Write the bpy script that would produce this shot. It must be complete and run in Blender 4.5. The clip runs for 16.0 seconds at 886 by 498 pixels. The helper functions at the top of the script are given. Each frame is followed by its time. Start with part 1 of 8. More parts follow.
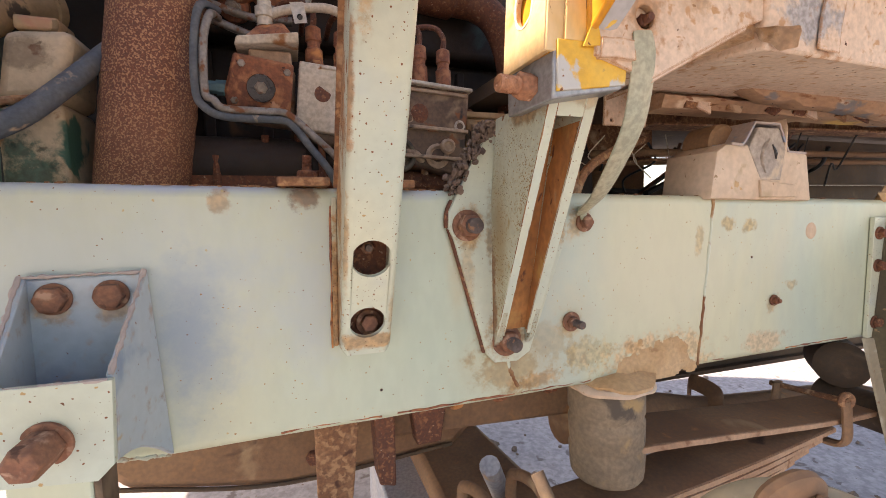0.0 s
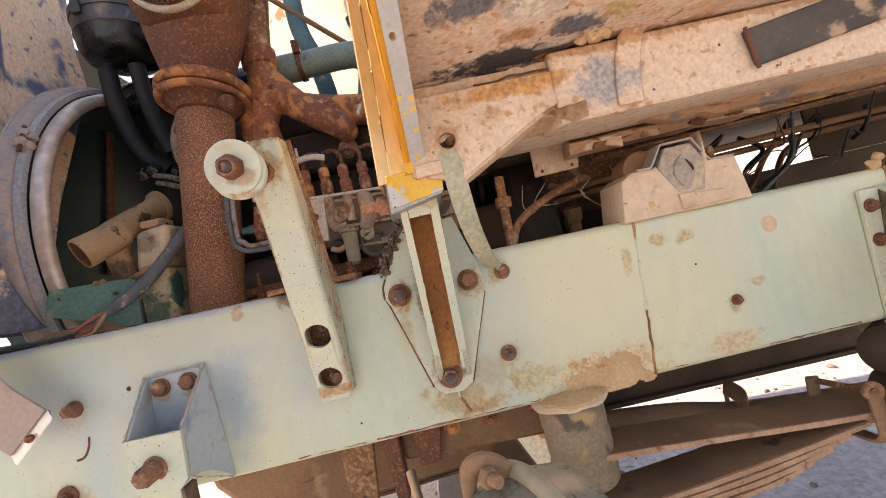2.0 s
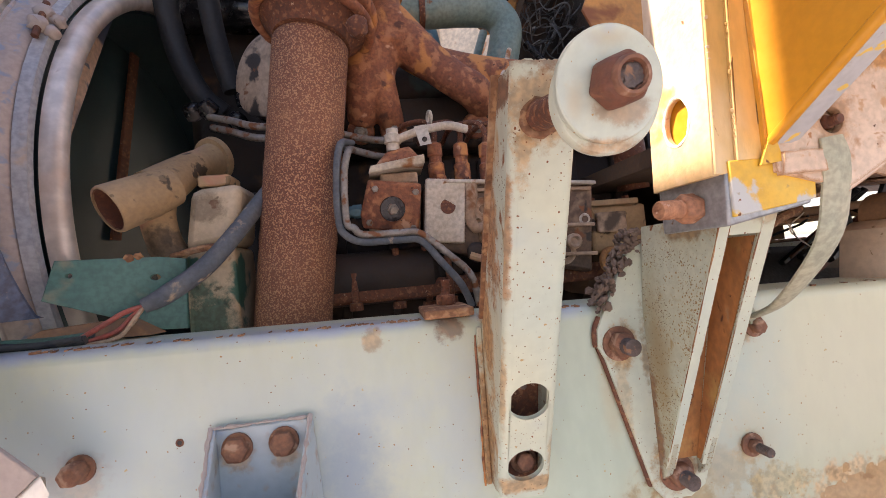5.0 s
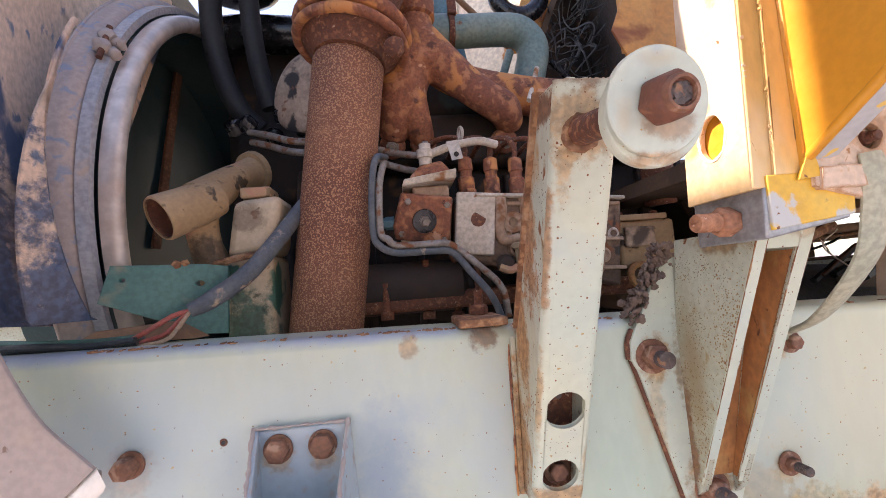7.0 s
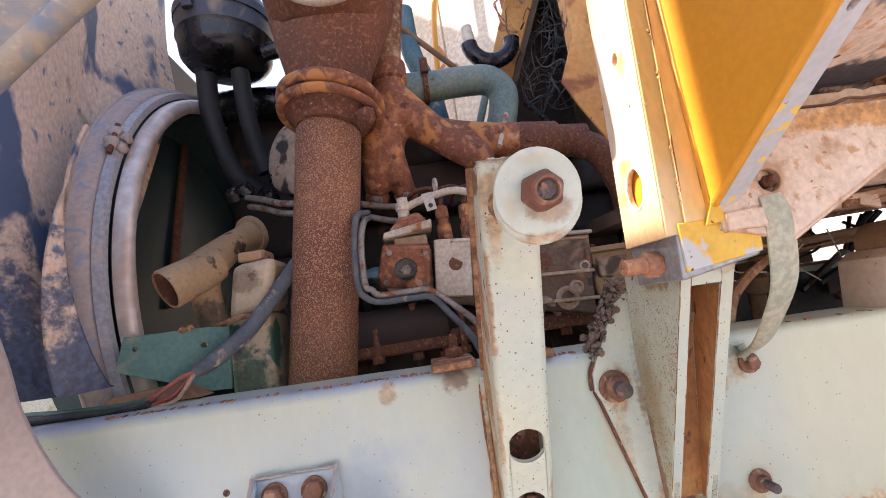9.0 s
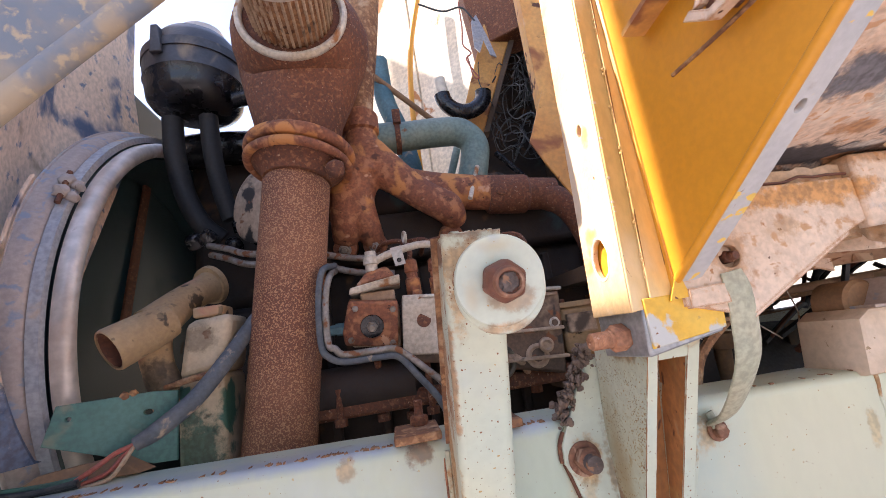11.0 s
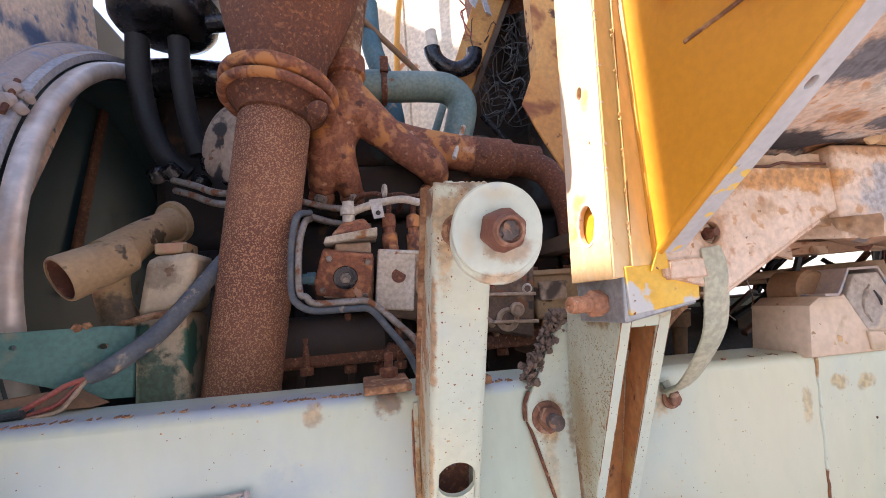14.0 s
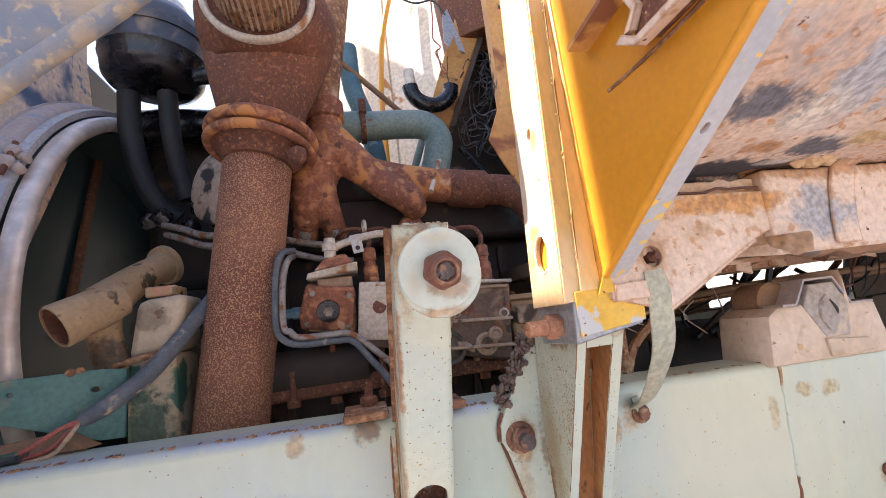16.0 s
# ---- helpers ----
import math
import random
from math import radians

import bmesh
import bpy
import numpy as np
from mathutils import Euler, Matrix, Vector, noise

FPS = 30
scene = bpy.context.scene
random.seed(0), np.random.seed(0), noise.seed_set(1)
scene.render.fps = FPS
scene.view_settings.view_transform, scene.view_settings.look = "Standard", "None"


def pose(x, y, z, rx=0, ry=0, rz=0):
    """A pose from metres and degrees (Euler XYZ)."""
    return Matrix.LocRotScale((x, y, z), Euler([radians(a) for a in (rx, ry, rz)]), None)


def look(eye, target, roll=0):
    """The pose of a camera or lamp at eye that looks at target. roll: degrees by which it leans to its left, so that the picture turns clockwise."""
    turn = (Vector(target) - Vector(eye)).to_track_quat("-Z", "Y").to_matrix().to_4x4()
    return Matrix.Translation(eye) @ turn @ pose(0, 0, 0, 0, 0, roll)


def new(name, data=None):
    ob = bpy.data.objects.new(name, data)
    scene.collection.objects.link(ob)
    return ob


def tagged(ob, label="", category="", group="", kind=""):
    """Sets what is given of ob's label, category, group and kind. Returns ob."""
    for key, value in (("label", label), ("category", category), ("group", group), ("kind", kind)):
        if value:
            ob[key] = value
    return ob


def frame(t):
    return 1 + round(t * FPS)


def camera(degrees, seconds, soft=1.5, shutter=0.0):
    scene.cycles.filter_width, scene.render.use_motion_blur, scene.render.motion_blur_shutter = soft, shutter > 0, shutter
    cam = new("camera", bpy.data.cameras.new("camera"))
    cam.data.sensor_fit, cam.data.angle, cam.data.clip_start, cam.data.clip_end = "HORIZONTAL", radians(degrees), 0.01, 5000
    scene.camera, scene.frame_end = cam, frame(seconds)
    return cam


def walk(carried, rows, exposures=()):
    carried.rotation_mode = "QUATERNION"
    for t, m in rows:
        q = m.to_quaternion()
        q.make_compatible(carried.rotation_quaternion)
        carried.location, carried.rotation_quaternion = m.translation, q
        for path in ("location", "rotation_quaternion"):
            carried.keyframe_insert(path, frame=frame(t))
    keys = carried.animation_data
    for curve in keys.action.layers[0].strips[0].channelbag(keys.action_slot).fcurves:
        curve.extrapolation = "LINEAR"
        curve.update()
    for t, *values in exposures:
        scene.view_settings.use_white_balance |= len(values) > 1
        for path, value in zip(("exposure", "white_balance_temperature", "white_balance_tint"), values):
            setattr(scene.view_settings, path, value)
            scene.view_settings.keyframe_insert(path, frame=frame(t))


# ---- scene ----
cam = camera(92.5, 16.0, soft=0.9)
PATH = [
    (0, (0.005, -0.008, 1.085), (0.666, 1.873, 0.93), -1.4),
    (0.5, (0.086, -0.125, 1.087), (0.601, 1.803, 0.948), -4.4),
    (1, (0.18, -0.258, 1.074), (0.511, 1.713, 1.008), -9.8),
    (1.5, (0.256, -0.255, 1.078), (0.437, 1.736, 1.094), -13.0),
    (2, (0.276, -0.257, 1.108), (0.368, 1.74, 1.178), -13.4),
    (2.5, (0.204, -0.224, 1.128), (0.284, 1.772, 1.208), -11.5),
    (3, (0.144, -0.179, 1.114), (0.292, 1.814, 1.192), -9.2),
    (3.5, (0.058, -0.071, 1.126), (0.318, 1.911, 1.197), -5.6),
    (4, (-0.03, 0.009, 1.158), (0.247, 1.988, 1.233), -5.1),
    (4.2, (-0.049, 0.027, 1.173), (0.241, 2.005, 1.24), -5.1),
    (6.3, (-0.042, 0.013, 1.184), (0.163, 1.998, 1.316), -5.3),
    (6.5, (-0.053, 0.018, 1.174), (0.151, 2.003, 1.309), -4.9),
    (7, (-0.072, 0.011, 1.177), (0.13, 1.994, 1.34), -4.5),
    (7.5, (-0.077, -0.003, 1.178), (0.105, 1.98, 1.369), -4.3),
    (8, (-0.059, -0.025, 1.173), (0.064, 1.961, 1.37), -4.9),
    (8.5, (-0.026, -0.028, 1.182), (0.087, 1.959, 1.379), -7.2),
    (9, (-0.008, -0.052, 1.202), (0.12, 1.925, 1.479), -8.9),
    (9.5, (0.01, -0.065, 1.218), (0.157, 1.897, 1.576), -10.3),
    (10, (0.009, -0.07, 1.23), (0.179, 1.88, 1.638), -10.7),
    (10.2, (0.011, -0.063, 1.241), (0.195, 1.883, 1.66), -10.6),
    (12.3, (-0.019, -0.021, 1.221), (0.359, 1.911, 1.573), -5.6),
    (12.5, (-0.034, -0.007, 1.205), (0.342, 1.933, 1.508), -5.1),
    (13, (-0.05, 0.022, 1.189), (0.32, 1.976, 1.403), -4.3),
    (13.5, (-0.041, 0.005, 1.204), (0.335, 1.959, 1.409), -4.2),
    (14, (-0.01, -0.03, 1.229), (0.391, 1.914, 1.471), -4.5),
    (14.5, (0.005, -0.063, 1.244), (0.427, 1.867, 1.56), -5.1),
    (15, (0.019, -0.064, 1.237), (0.441, 1.862, 1.576), -5.9),
    (15.5, (0.025, -0.073, 1.234), (0.442, 1.852, 1.582), -6.7),
    (16, (0.021, -0.076, 1.232), (0.435, 1.85, 1.58), -7.3),
]
walk(cam, [(t, look(eye, target, roll)) for t, eye, target, roll in PATH], exposures=[(0.0, 1.5, 7850, 20), (0.8, 1.60, 8150, 22), (1.5, 1.52, 8350, 22), (2.4, 1.5, 8200, 20), (3.5, 1.52, 7700, 19), (4.2, 1.59, 7650, 21), (6.3, 1.69, 6950, 24), (10.2, 1.70, 6950, 24), (12.3, 1.67, 6450, 17), (13.2, 1.67, 6550, 20), (14.5, 1.68, 6800, 22), (16.0, 1.68, 6750, 21)])

# world, sun, exposure
SUN_FROM = Vector((-0.66, 0.12, 0.74)).normalized()
world = bpy.data.worlds.new("world")
scene.world = world
world.use_nodes = True
wn = world.node_tree.nodes
sky = wn.new("ShaderNodeTexSky")
sky.sky_type = "NISHITA"
sky.sun_disc = False
sky.sun_elevation = math.asin(SUN_FROM.z)
sky.sun_rotation = math.atan2(SUN_FROM.x, SUN_FROM.y)
sky.dust_density = 1.2
world.node_tree.links.new(sky.outputs[0], wn["Background"].inputs[0])
wn["Background"].inputs[1].default_value = 0.15
sun = new("sun", bpy.data.lights.new("sun", "SUN"))
sun.data.energy = 5.0
sun.data.angle = radians(0.5)
sun.data.color = (1.0, 0.95, 0.86)
sun.matrix_world = look(SUN_FROM * 20, (0, 0, 0))


# materials
def mat(name, c0, c1, big=6.0, fine=110.0, rough=0.6, metal=0.0, bump=0.3, stains=(), detail=8.0, grain=0.25, stretch=(1, 1, 1), spots=(), edge=None, specks=()):
    """Two base colours in broad patches, fine grain, then stains (colour, scale, low, high, roughness) and
    single spots, mostly ragged stains, some painted shade or reflection: (centre, radii, colour, cover), soft-edged
    ones with a fifth item; edge: (colour, width) of the wear along corners;
    specks: (colour, cells per metre, radius in cells, share of cells), gathered in loose clusters."""
    m = bpy.data.materials.new(name)
    m.use_nodes = True
    nt = m.node_tree
    n, link = nt.nodes, nt.links.new
    bsdf = n["Principled BSDF"]
    coord = n.new("ShaderNodeTexCoord")
    mapping = n.new("ShaderNodeMapping")
    mapping.inputs["Scale"].default_value = stretch
    link(coord.outputs["Object"], mapping.inputs["Vector"])

    def noise_node(scale, det, offset=0.0, dist=0.0):
        t = n.new("ShaderNodeTexNoise")
        t.noise_dimensions = "4D"
        t.inputs["W"].default_value = offset
        t.inputs["Scale"].default_value = scale
        t.inputs["Detail"].default_value = det
        t.inputs["Distortion"].default_value = dist
        link(mapping.outputs[0], t.inputs["Vector"])
        return t.outputs["Fac"]

    def ramp(value, lo, hi):
        r = n.new("ShaderNodeMapRange")
        r.interpolation_type = "SMOOTHSTEP"
        r.inputs["From Min"].default_value = lo
        r.inputs["From Max"].default_value = hi
        link(value, r.inputs["Value"])
        return r.outputs["Result"]

    def blend(fac, a, b):
        x = n.new("ShaderNodeMix")
        x.data_type = "RGBA"
        link(fac, x.inputs["Factor"])
        for value, socket in ((a, x.inputs[6]), (b, x.inputs[7])):
            if isinstance(value, tuple):
                socket.default_value = (*value, 1)
            else:
                link(value, socket)
        return x.outputs[2]

    def mixf(fac, a, b):
        x = n.new("ShaderNodeMix")
        link(fac, x.inputs[0])
        for value, socket in ((a, x.inputs[2]), (b, x.inputs[3])):
            if isinstance(value, (float, int)):
                socket.default_value = value
            else:
                link(value, socket)
        return x.outputs[0]

    colour = blend(ramp(noise_node(big, detail, 1.3), 0.36, 0.64), c0, c1)
    fine_n = noise_node(fine, 4.0, 4.7)
    dark = blend(ramp(fine_n, 0.3, 0.7), tuple(v * (1 - grain) for v in (1, 1, 1)), tuple(1 + grain * 0.4 for _ in range(3)))
    mul = n.new("ShaderNodeMix")
    mul.data_type, mul.blend_type = "RGBA", "MULTIPLY"
    mul.inputs["Factor"].default_value = 1.0
    link(colour, mul.inputs[6])
    link(dark, mul.inputs[7])
    colour = mul.outputs[2]
    rough_out = mixf(ramp(fine_n, 0.3, 0.7), rough * 0.85, min(1.0, rough * 1.12))
    metal_out = None
    for i, (c, scale, lo, hi, r) in enumerate(stains):
        f = ramp(noise_node(scale, 5.0, 9.1 + 3.7 * i, 0.4), lo, hi)
        colour = blend(f, colour, c)
        rough_out = mixf(f, rough_out, r)
        if metal > 0:
            metal_out = mixf(f, metal if metal_out is None else metal_out, 0.0)
    if spots:
        warp = noise_node(42.0, 10.0, 6.6)
        warp.node.inputs["Roughness"].default_value = 0.70
        link(coord.outputs["Object"], warp.node.inputs["Vector"])
        mottle = noise_node(130.0, 6.0, 7.9)
        link(coord.outputs["Object"], mottle.node.inputs["Vector"])
        mottle = ramp(mottle, 0.36, 0.66)
    for centre, radii, c, cover, *soft in spots:
        d = n.new("ShaderNodeVectorMath")
        d.operation = "SUBTRACT"
        link(coord.outputs["Object"], d.inputs[0])
        d.inputs[1].default_value = centre
        e = n.new("ShaderNodeVectorMath")
        e.operation = "DIVIDE"
        link(d.outputs[0], e.inputs[0])
        e.inputs[1].default_value = radii
        g = n.new("ShaderNodeVectorMath")
        g.operation = "LENGTH"
        link(e.outputs[0], g.inputs[0])
        w = n.new("ShaderNodeMath")
        w.operation = "MULTIPLY_ADD"
        link(warp, w.inputs[0])
        w.inputs[1].default_value = 1.2 if soft else 3.0
        link(g.outputs["Value"], w.inputs[2])
        k = n.new("ShaderNodeMapRange")
        k.interpolation_type = "SMOOTHSTEP"
        link(w.outputs[0], k.inputs["Value"])
        k.inputs["From Min"].default_value, k.inputs["From Max"].default_value = (1.80, 0.70) if soft else (2.62, 2.02)
        k.inputs["To Max"].default_value = cover
        shade = c if soft else blend(mottle, tuple(q * 0.62 for q in c), tuple(min(0.8, q * 1.16) for q in c))
        colour = blend(k.outputs["Result"], colour, shade)
        if not soft:
            rough_out = mixf(k.outputs["Result"], rough_out, 0.85)
    for i, (c, scale, radius, share) in enumerate(specks):
        v = n.new("ShaderNodeTexVoronoi")
        v.inputs["Scale"].default_value = scale
        warped = n.new("ShaderNodeVectorMath")
        warped.operation = "MULTIPLY_ADD"
        jitter = n.new("ShaderNodeTexNoise")
        jitter.inputs["Scale"].default_value = scale * 1.6
        link(coord.outputs["Object"], jitter.inputs["Vector"])
        link(jitter.outputs["Color"], warped.inputs[0])
        warped.inputs[1].default_value = (0.7 / scale,) * 3
        link(coord.outputs["Object"], warped.inputs[2])
        link(warped.outputs[0], v.inputs["Vector"])
        sep = n.new("ShaderNodeSeparateColor")
        link(v.outputs["Color"], sep.inputs[0])
        cluster = n.new("ShaderNodeMapRange")
        link(noise_node(9.0, 3.0, 14.2 + i), cluster.inputs["Value"])
        cluster.inputs["From Min"].default_value, cluster.inputs["From Max"].default_value = 0.38, 0.68
        cluster.inputs["To Min"].default_value, cluster.inputs["To Max"].default_value = share * 0.25, share * 2.2
        gate = n.new("ShaderNodeMath")
        gate.operation = "LESS_THAN"
        link(sep.outputs[0], gate.inputs[0])
        link(cluster.outputs[0], gate.inputs[1])
        size = n.new("ShaderNodeMath")
        size.operation = "MULTIPLY_ADD"
        link(sep.outputs[1], size.inputs[0])
        size.inputs[1].default_value, size.inputs[2].default_value = -radius, -radius * 0.35
        away = n.new("ShaderNodeMath")
        away.operation = "ADD"
        link(v.outputs["Distance"], away.inputs[0])
        link(size.outputs[0], away.inputs[1])
        f = n.new("ShaderNodeMath")
        f.operation = "MULTIPLY"
        link(ramp(away.outputs[0], 0.03, -0.09), f.inputs[0])
        link(gate.outputs[0], f.inputs[1])
        colour = blend(f.outputs[0], colour, c)
        rough_out = mixf(f.outputs[0], rough_out, 0.88)
    if edge:
        bev = n.new("ShaderNodeBevel")
        bev.samples = 4
        bev.inputs["Radius"].default_value = edge[1]
        geo = n.new("ShaderNodeNewGeometry")
        dot = n.new("ShaderNodeVectorMath")
        dot.operation = "DOT_PRODUCT"
        link(bev.outputs[0], dot.inputs[0])
        link(geo.outputs["Normal"], dot.inputs[1])
        k = n.new("ShaderNodeMath")
        k.operation = "MULTIPLY_ADD"
        link(noise_node(70, 6.0, 5.5), k.inputs[0])
        k.inputs[1].default_value = 0.55
        link(dot.outputs["Value"], k.inputs[2])
        f = ramp(k.outputs[0], 1.245, 1.13)
        colour = blend(f, colour, edge[0])
        rough_out = mixf(f, rough_out, 0.85)
    link(colour, bsdf.inputs["Base Color"])
    link(rough_out, bsdf.inputs["Roughness"])
    if metal_out is not None:
        link(metal_out, bsdf.inputs["Metallic"])
    if bump > 0:
        b = n.new("ShaderNodeBump")
        b.inputs["Strength"].default_value = bump
        b.inputs["Distance"].default_value = 0.0015
        h = mixf(ramp(noise_node(big * 4, 6.0, 2.2), 0.2, 0.8), fine_n, noise_node(fine * 2.3, 3.0, 8.8))
        link(h, b.inputs["Height"])
        link(b.outputs[0], bsdf.inputs["Normal"])
    return m


RUST = (0.20, 0.075, 0.028)
RUST_LIGHT = (0.40, 0.17, 0.06)
RUST_DARK = (0.085, 0.036, 0.02)
DUST = (0.56, 0.40, 0.26)
DUST_PALE = (0.66, 0.54, 0.40)
M = {}
GRIME = (0.34, 0.22, 0.10)
BOLT_RUST = (0.46, 0.26, 0.10)
M["mint"] = mat("mint_paint", (0.450, 0.522, 0.405), (0.545, 0.540, 0.365), 3, 60, 0.36, 0, 0.08,
                [((0.37, 0.460, 0.43), 4.5, 0.50, 0.80, 0.34), ((0.55, 0.51, 0.36), 5, 0.58, 0.86, 0.5), ((0.50, 0.40, 0.22), 48, 0.755, 0.80, 0.8), ((0.34, 0.20, 0.09), 290, 0.725, 0.75, 0.85), (RUST, 120, 0.745, 0.765, 0.85)], grain=0.05, stretch=(1, 1, 0.45),
                specks=[((0.34, 0.19, 0.08), 240, 0.22, 0.022), ((0.48, 0.37, 0.19), 110, 0.20, 0.035), (RUST, 380, 0.26, 0.022)],
                spots=[((0.28, 0.51, 0.872), (0.055, 0.1, 0.050), GRIME, 0.75), ((0.272, 0.51, 0.90), (0.034, 0.1, 0.034), RUST, 0.7), ((0.345, 0.51, 0.90), (0.05, 0.1, 0.03), GRIME, 0.45), ((0.395, 0.51, 1.071), (0.026, 0.1, 0.024), BOLT_RUST, 0.75),
                       ((0.380, 0.51, 0.924), (0.025, 0.1, 0.028), BOLT_RUST, 0.7), ((0.384, 0.51, 0.886), (0.009, 0.1, 0.030), GRIME, 0.5), ((-0.371, 0.51, 1.0), (0.028, 0.1, 0.032), BOLT_RUST, 0.6), ((0.818, 0.51, 0.916), (0.016, 0.1, 0.018), BOLT_RUST, 0.6),
                       # Bluish soft spots paint in shade by bracket and arm, sky reflection along fold.
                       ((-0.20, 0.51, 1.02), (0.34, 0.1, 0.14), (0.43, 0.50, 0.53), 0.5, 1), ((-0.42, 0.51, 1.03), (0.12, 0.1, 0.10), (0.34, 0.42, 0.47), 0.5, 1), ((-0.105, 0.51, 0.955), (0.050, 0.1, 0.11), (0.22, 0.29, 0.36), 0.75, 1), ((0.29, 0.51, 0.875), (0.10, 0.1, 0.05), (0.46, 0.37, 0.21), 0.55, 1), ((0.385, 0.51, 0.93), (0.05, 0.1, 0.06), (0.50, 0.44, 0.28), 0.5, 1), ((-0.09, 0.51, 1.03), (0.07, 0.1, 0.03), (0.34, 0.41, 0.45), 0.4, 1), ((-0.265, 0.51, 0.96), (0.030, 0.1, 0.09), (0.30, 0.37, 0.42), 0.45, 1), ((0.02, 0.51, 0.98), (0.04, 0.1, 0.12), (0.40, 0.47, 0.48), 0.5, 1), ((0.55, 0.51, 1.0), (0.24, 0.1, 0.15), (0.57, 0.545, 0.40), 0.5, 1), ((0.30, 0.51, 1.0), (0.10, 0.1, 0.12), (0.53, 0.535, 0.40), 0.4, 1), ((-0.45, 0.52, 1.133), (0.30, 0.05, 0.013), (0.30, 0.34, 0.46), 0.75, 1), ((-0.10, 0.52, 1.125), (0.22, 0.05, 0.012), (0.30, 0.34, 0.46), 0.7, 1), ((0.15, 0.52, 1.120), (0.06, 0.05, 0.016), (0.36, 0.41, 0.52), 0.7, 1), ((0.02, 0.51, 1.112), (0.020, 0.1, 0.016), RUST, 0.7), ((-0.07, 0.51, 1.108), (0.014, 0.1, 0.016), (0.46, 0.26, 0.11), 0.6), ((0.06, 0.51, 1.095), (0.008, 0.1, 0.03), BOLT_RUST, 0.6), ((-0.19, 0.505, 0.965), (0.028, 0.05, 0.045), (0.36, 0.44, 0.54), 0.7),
                       ((-0.415, 0.51, 0.862), (0.045, 0.1, 0.03), BOLT_RUST, 0.5), ((0.70, 0.51, 1.062), (0.020, 0.1, 0.012), (0.48, 0.33, 0.14), 0.7), ((0.752, 0.51, 1.055), (0.018, 0.1, 0.014), (0.48, 0.33, 0.14), 0.7), ((0.635, 0.51, 1.035), (0.010, 0.1, 0.03), (0.50, 0.35, 0.16), 0.6), ((0.87, 0.51, 0.945), (0.02, 0.1, 0.012), (0.50, 0.34, 0.15), 0.6), ((0.42, 0.51, 0.872), (0.05, 0.1, 0.030), (0.50, 0.37, 0.17), 0.6), ((0.32, 0.51, 0.845), (0.05, 0.1, 0.014), (0.46, 0.25, 0.09), 0.7), ((0.50, 0.51, 0.868), (0.022, 0.1, 0.014), (0.44, 0.22, 0.08), 0.8), ((0.56, 0.51, 0.858), (0.13, 0.1, 0.035), (0.60, 0.40, 0.21), 0.75), ((0.80, 0.51, 0.845), (0.06, 0.1, 0.02), (0.58, 0.38, 0.22), 0.6), ((0.205, 0.51, 1.03), (0.016, 0.1, 0.09), (0.46, 0.34, 0.17), 0.4, 1)])
M["mint_rusty"] = mat("mint_paint_rust_specked", (0.460, 0.520, 0.430), (0.535, 0.550, 0.410), 6, 90, 0.45, 0, 0.14,
                      [((0.50, 0.49, 0.36), 11, 0.66, 0.86, 0.6), ((0.40, 0.46, 0.46), 9, 0.58, 0.80, 0.42), ((0.44, 0.30, 0.13), 230, 0.70, 0.745, 0.8), (RUST, 260, 0.715, 0.74, 0.85), ((0.16, 0.07, 0.035), 110, 0.74, 0.76, 0.85)], grain=0.05,
                      specks=[(RUST, 330, 0.28, 0.085), ((0.43, 0.29, 0.13), 190, 0.24, 0.06), ((0.13, 0.06, 0.03), 480, 0.28, 0.06)],
                      spots=[((0.082, 0.338, 1.298), (0.034, 0.05, 0.034), (0.42, 0.24, 0.10), 0.75), ((0.070, 0.345, 1.268), (0.010, 0.05, 0.030), (0.44, 0.26, 0.11), 0.7), ((0.080, 0.325, 1.333), (0.05, 0.05, 0.010), RUST, 0.7), ((0.106, 0.46, 0.975), (0.006, 0.05, 0.040), (0.46, 0.28, 0.12), 0.5), ((0.053, 0.43, 1.06), (0.0045, 0.06, 0.05), (0.42, 0.24, 0.10), 0.7), ((0.056, 0.37, 1.20), (0.0060, 0.06, 0.07), (0.38, 0.19, 0.08), 0.8),
                             ((0.082, 0.237, 1.296), (0.014, 0.02, 0.006), (0.52, 0.44, 0.27), 0.5, 1), ((0.090, 0.2365, 1.262), (0.0155, 0.02, 0.0125), (0.36, 0.19, 0.09), 0.6), ((0.082, 0.47, 0.945), (0.04, 0.06, 0.012), (0.44, 0.25, 0.10), 0.8), ((0.086, 0.240, 1.240), (0.03, 0.02, 0.006), (0.48, 0.30, 0.16), 0.8), ((0.30, 0.36, 1.205), (0.03, 0.03, 0.012), (0.44, 0.27, 0.12), 0.5),
                             ((0.217, 0.50, 1.072), (0.026, 0.03, 0.026), (0.44, 0.25, 0.10), 0.8), ((0.27, 0.50, 0.915), (0.032, 0.03, 0.028), (0.42, 0.24, 0.10), 0.85), ((0.345, 0.50, 1.066), (0.03, 0.03, 0.03), (0.44, 0.26, 0.11), 0.7), ((0.215, 0.50, 1.00), (0.012, 0.03, 0.07), (0.46, 0.32, 0.16), 0.5), ((0.250, 0.505, 1.06), (0.008, 0.02, 0.05), (0.26, 0.17, 0.08), 0.75)])
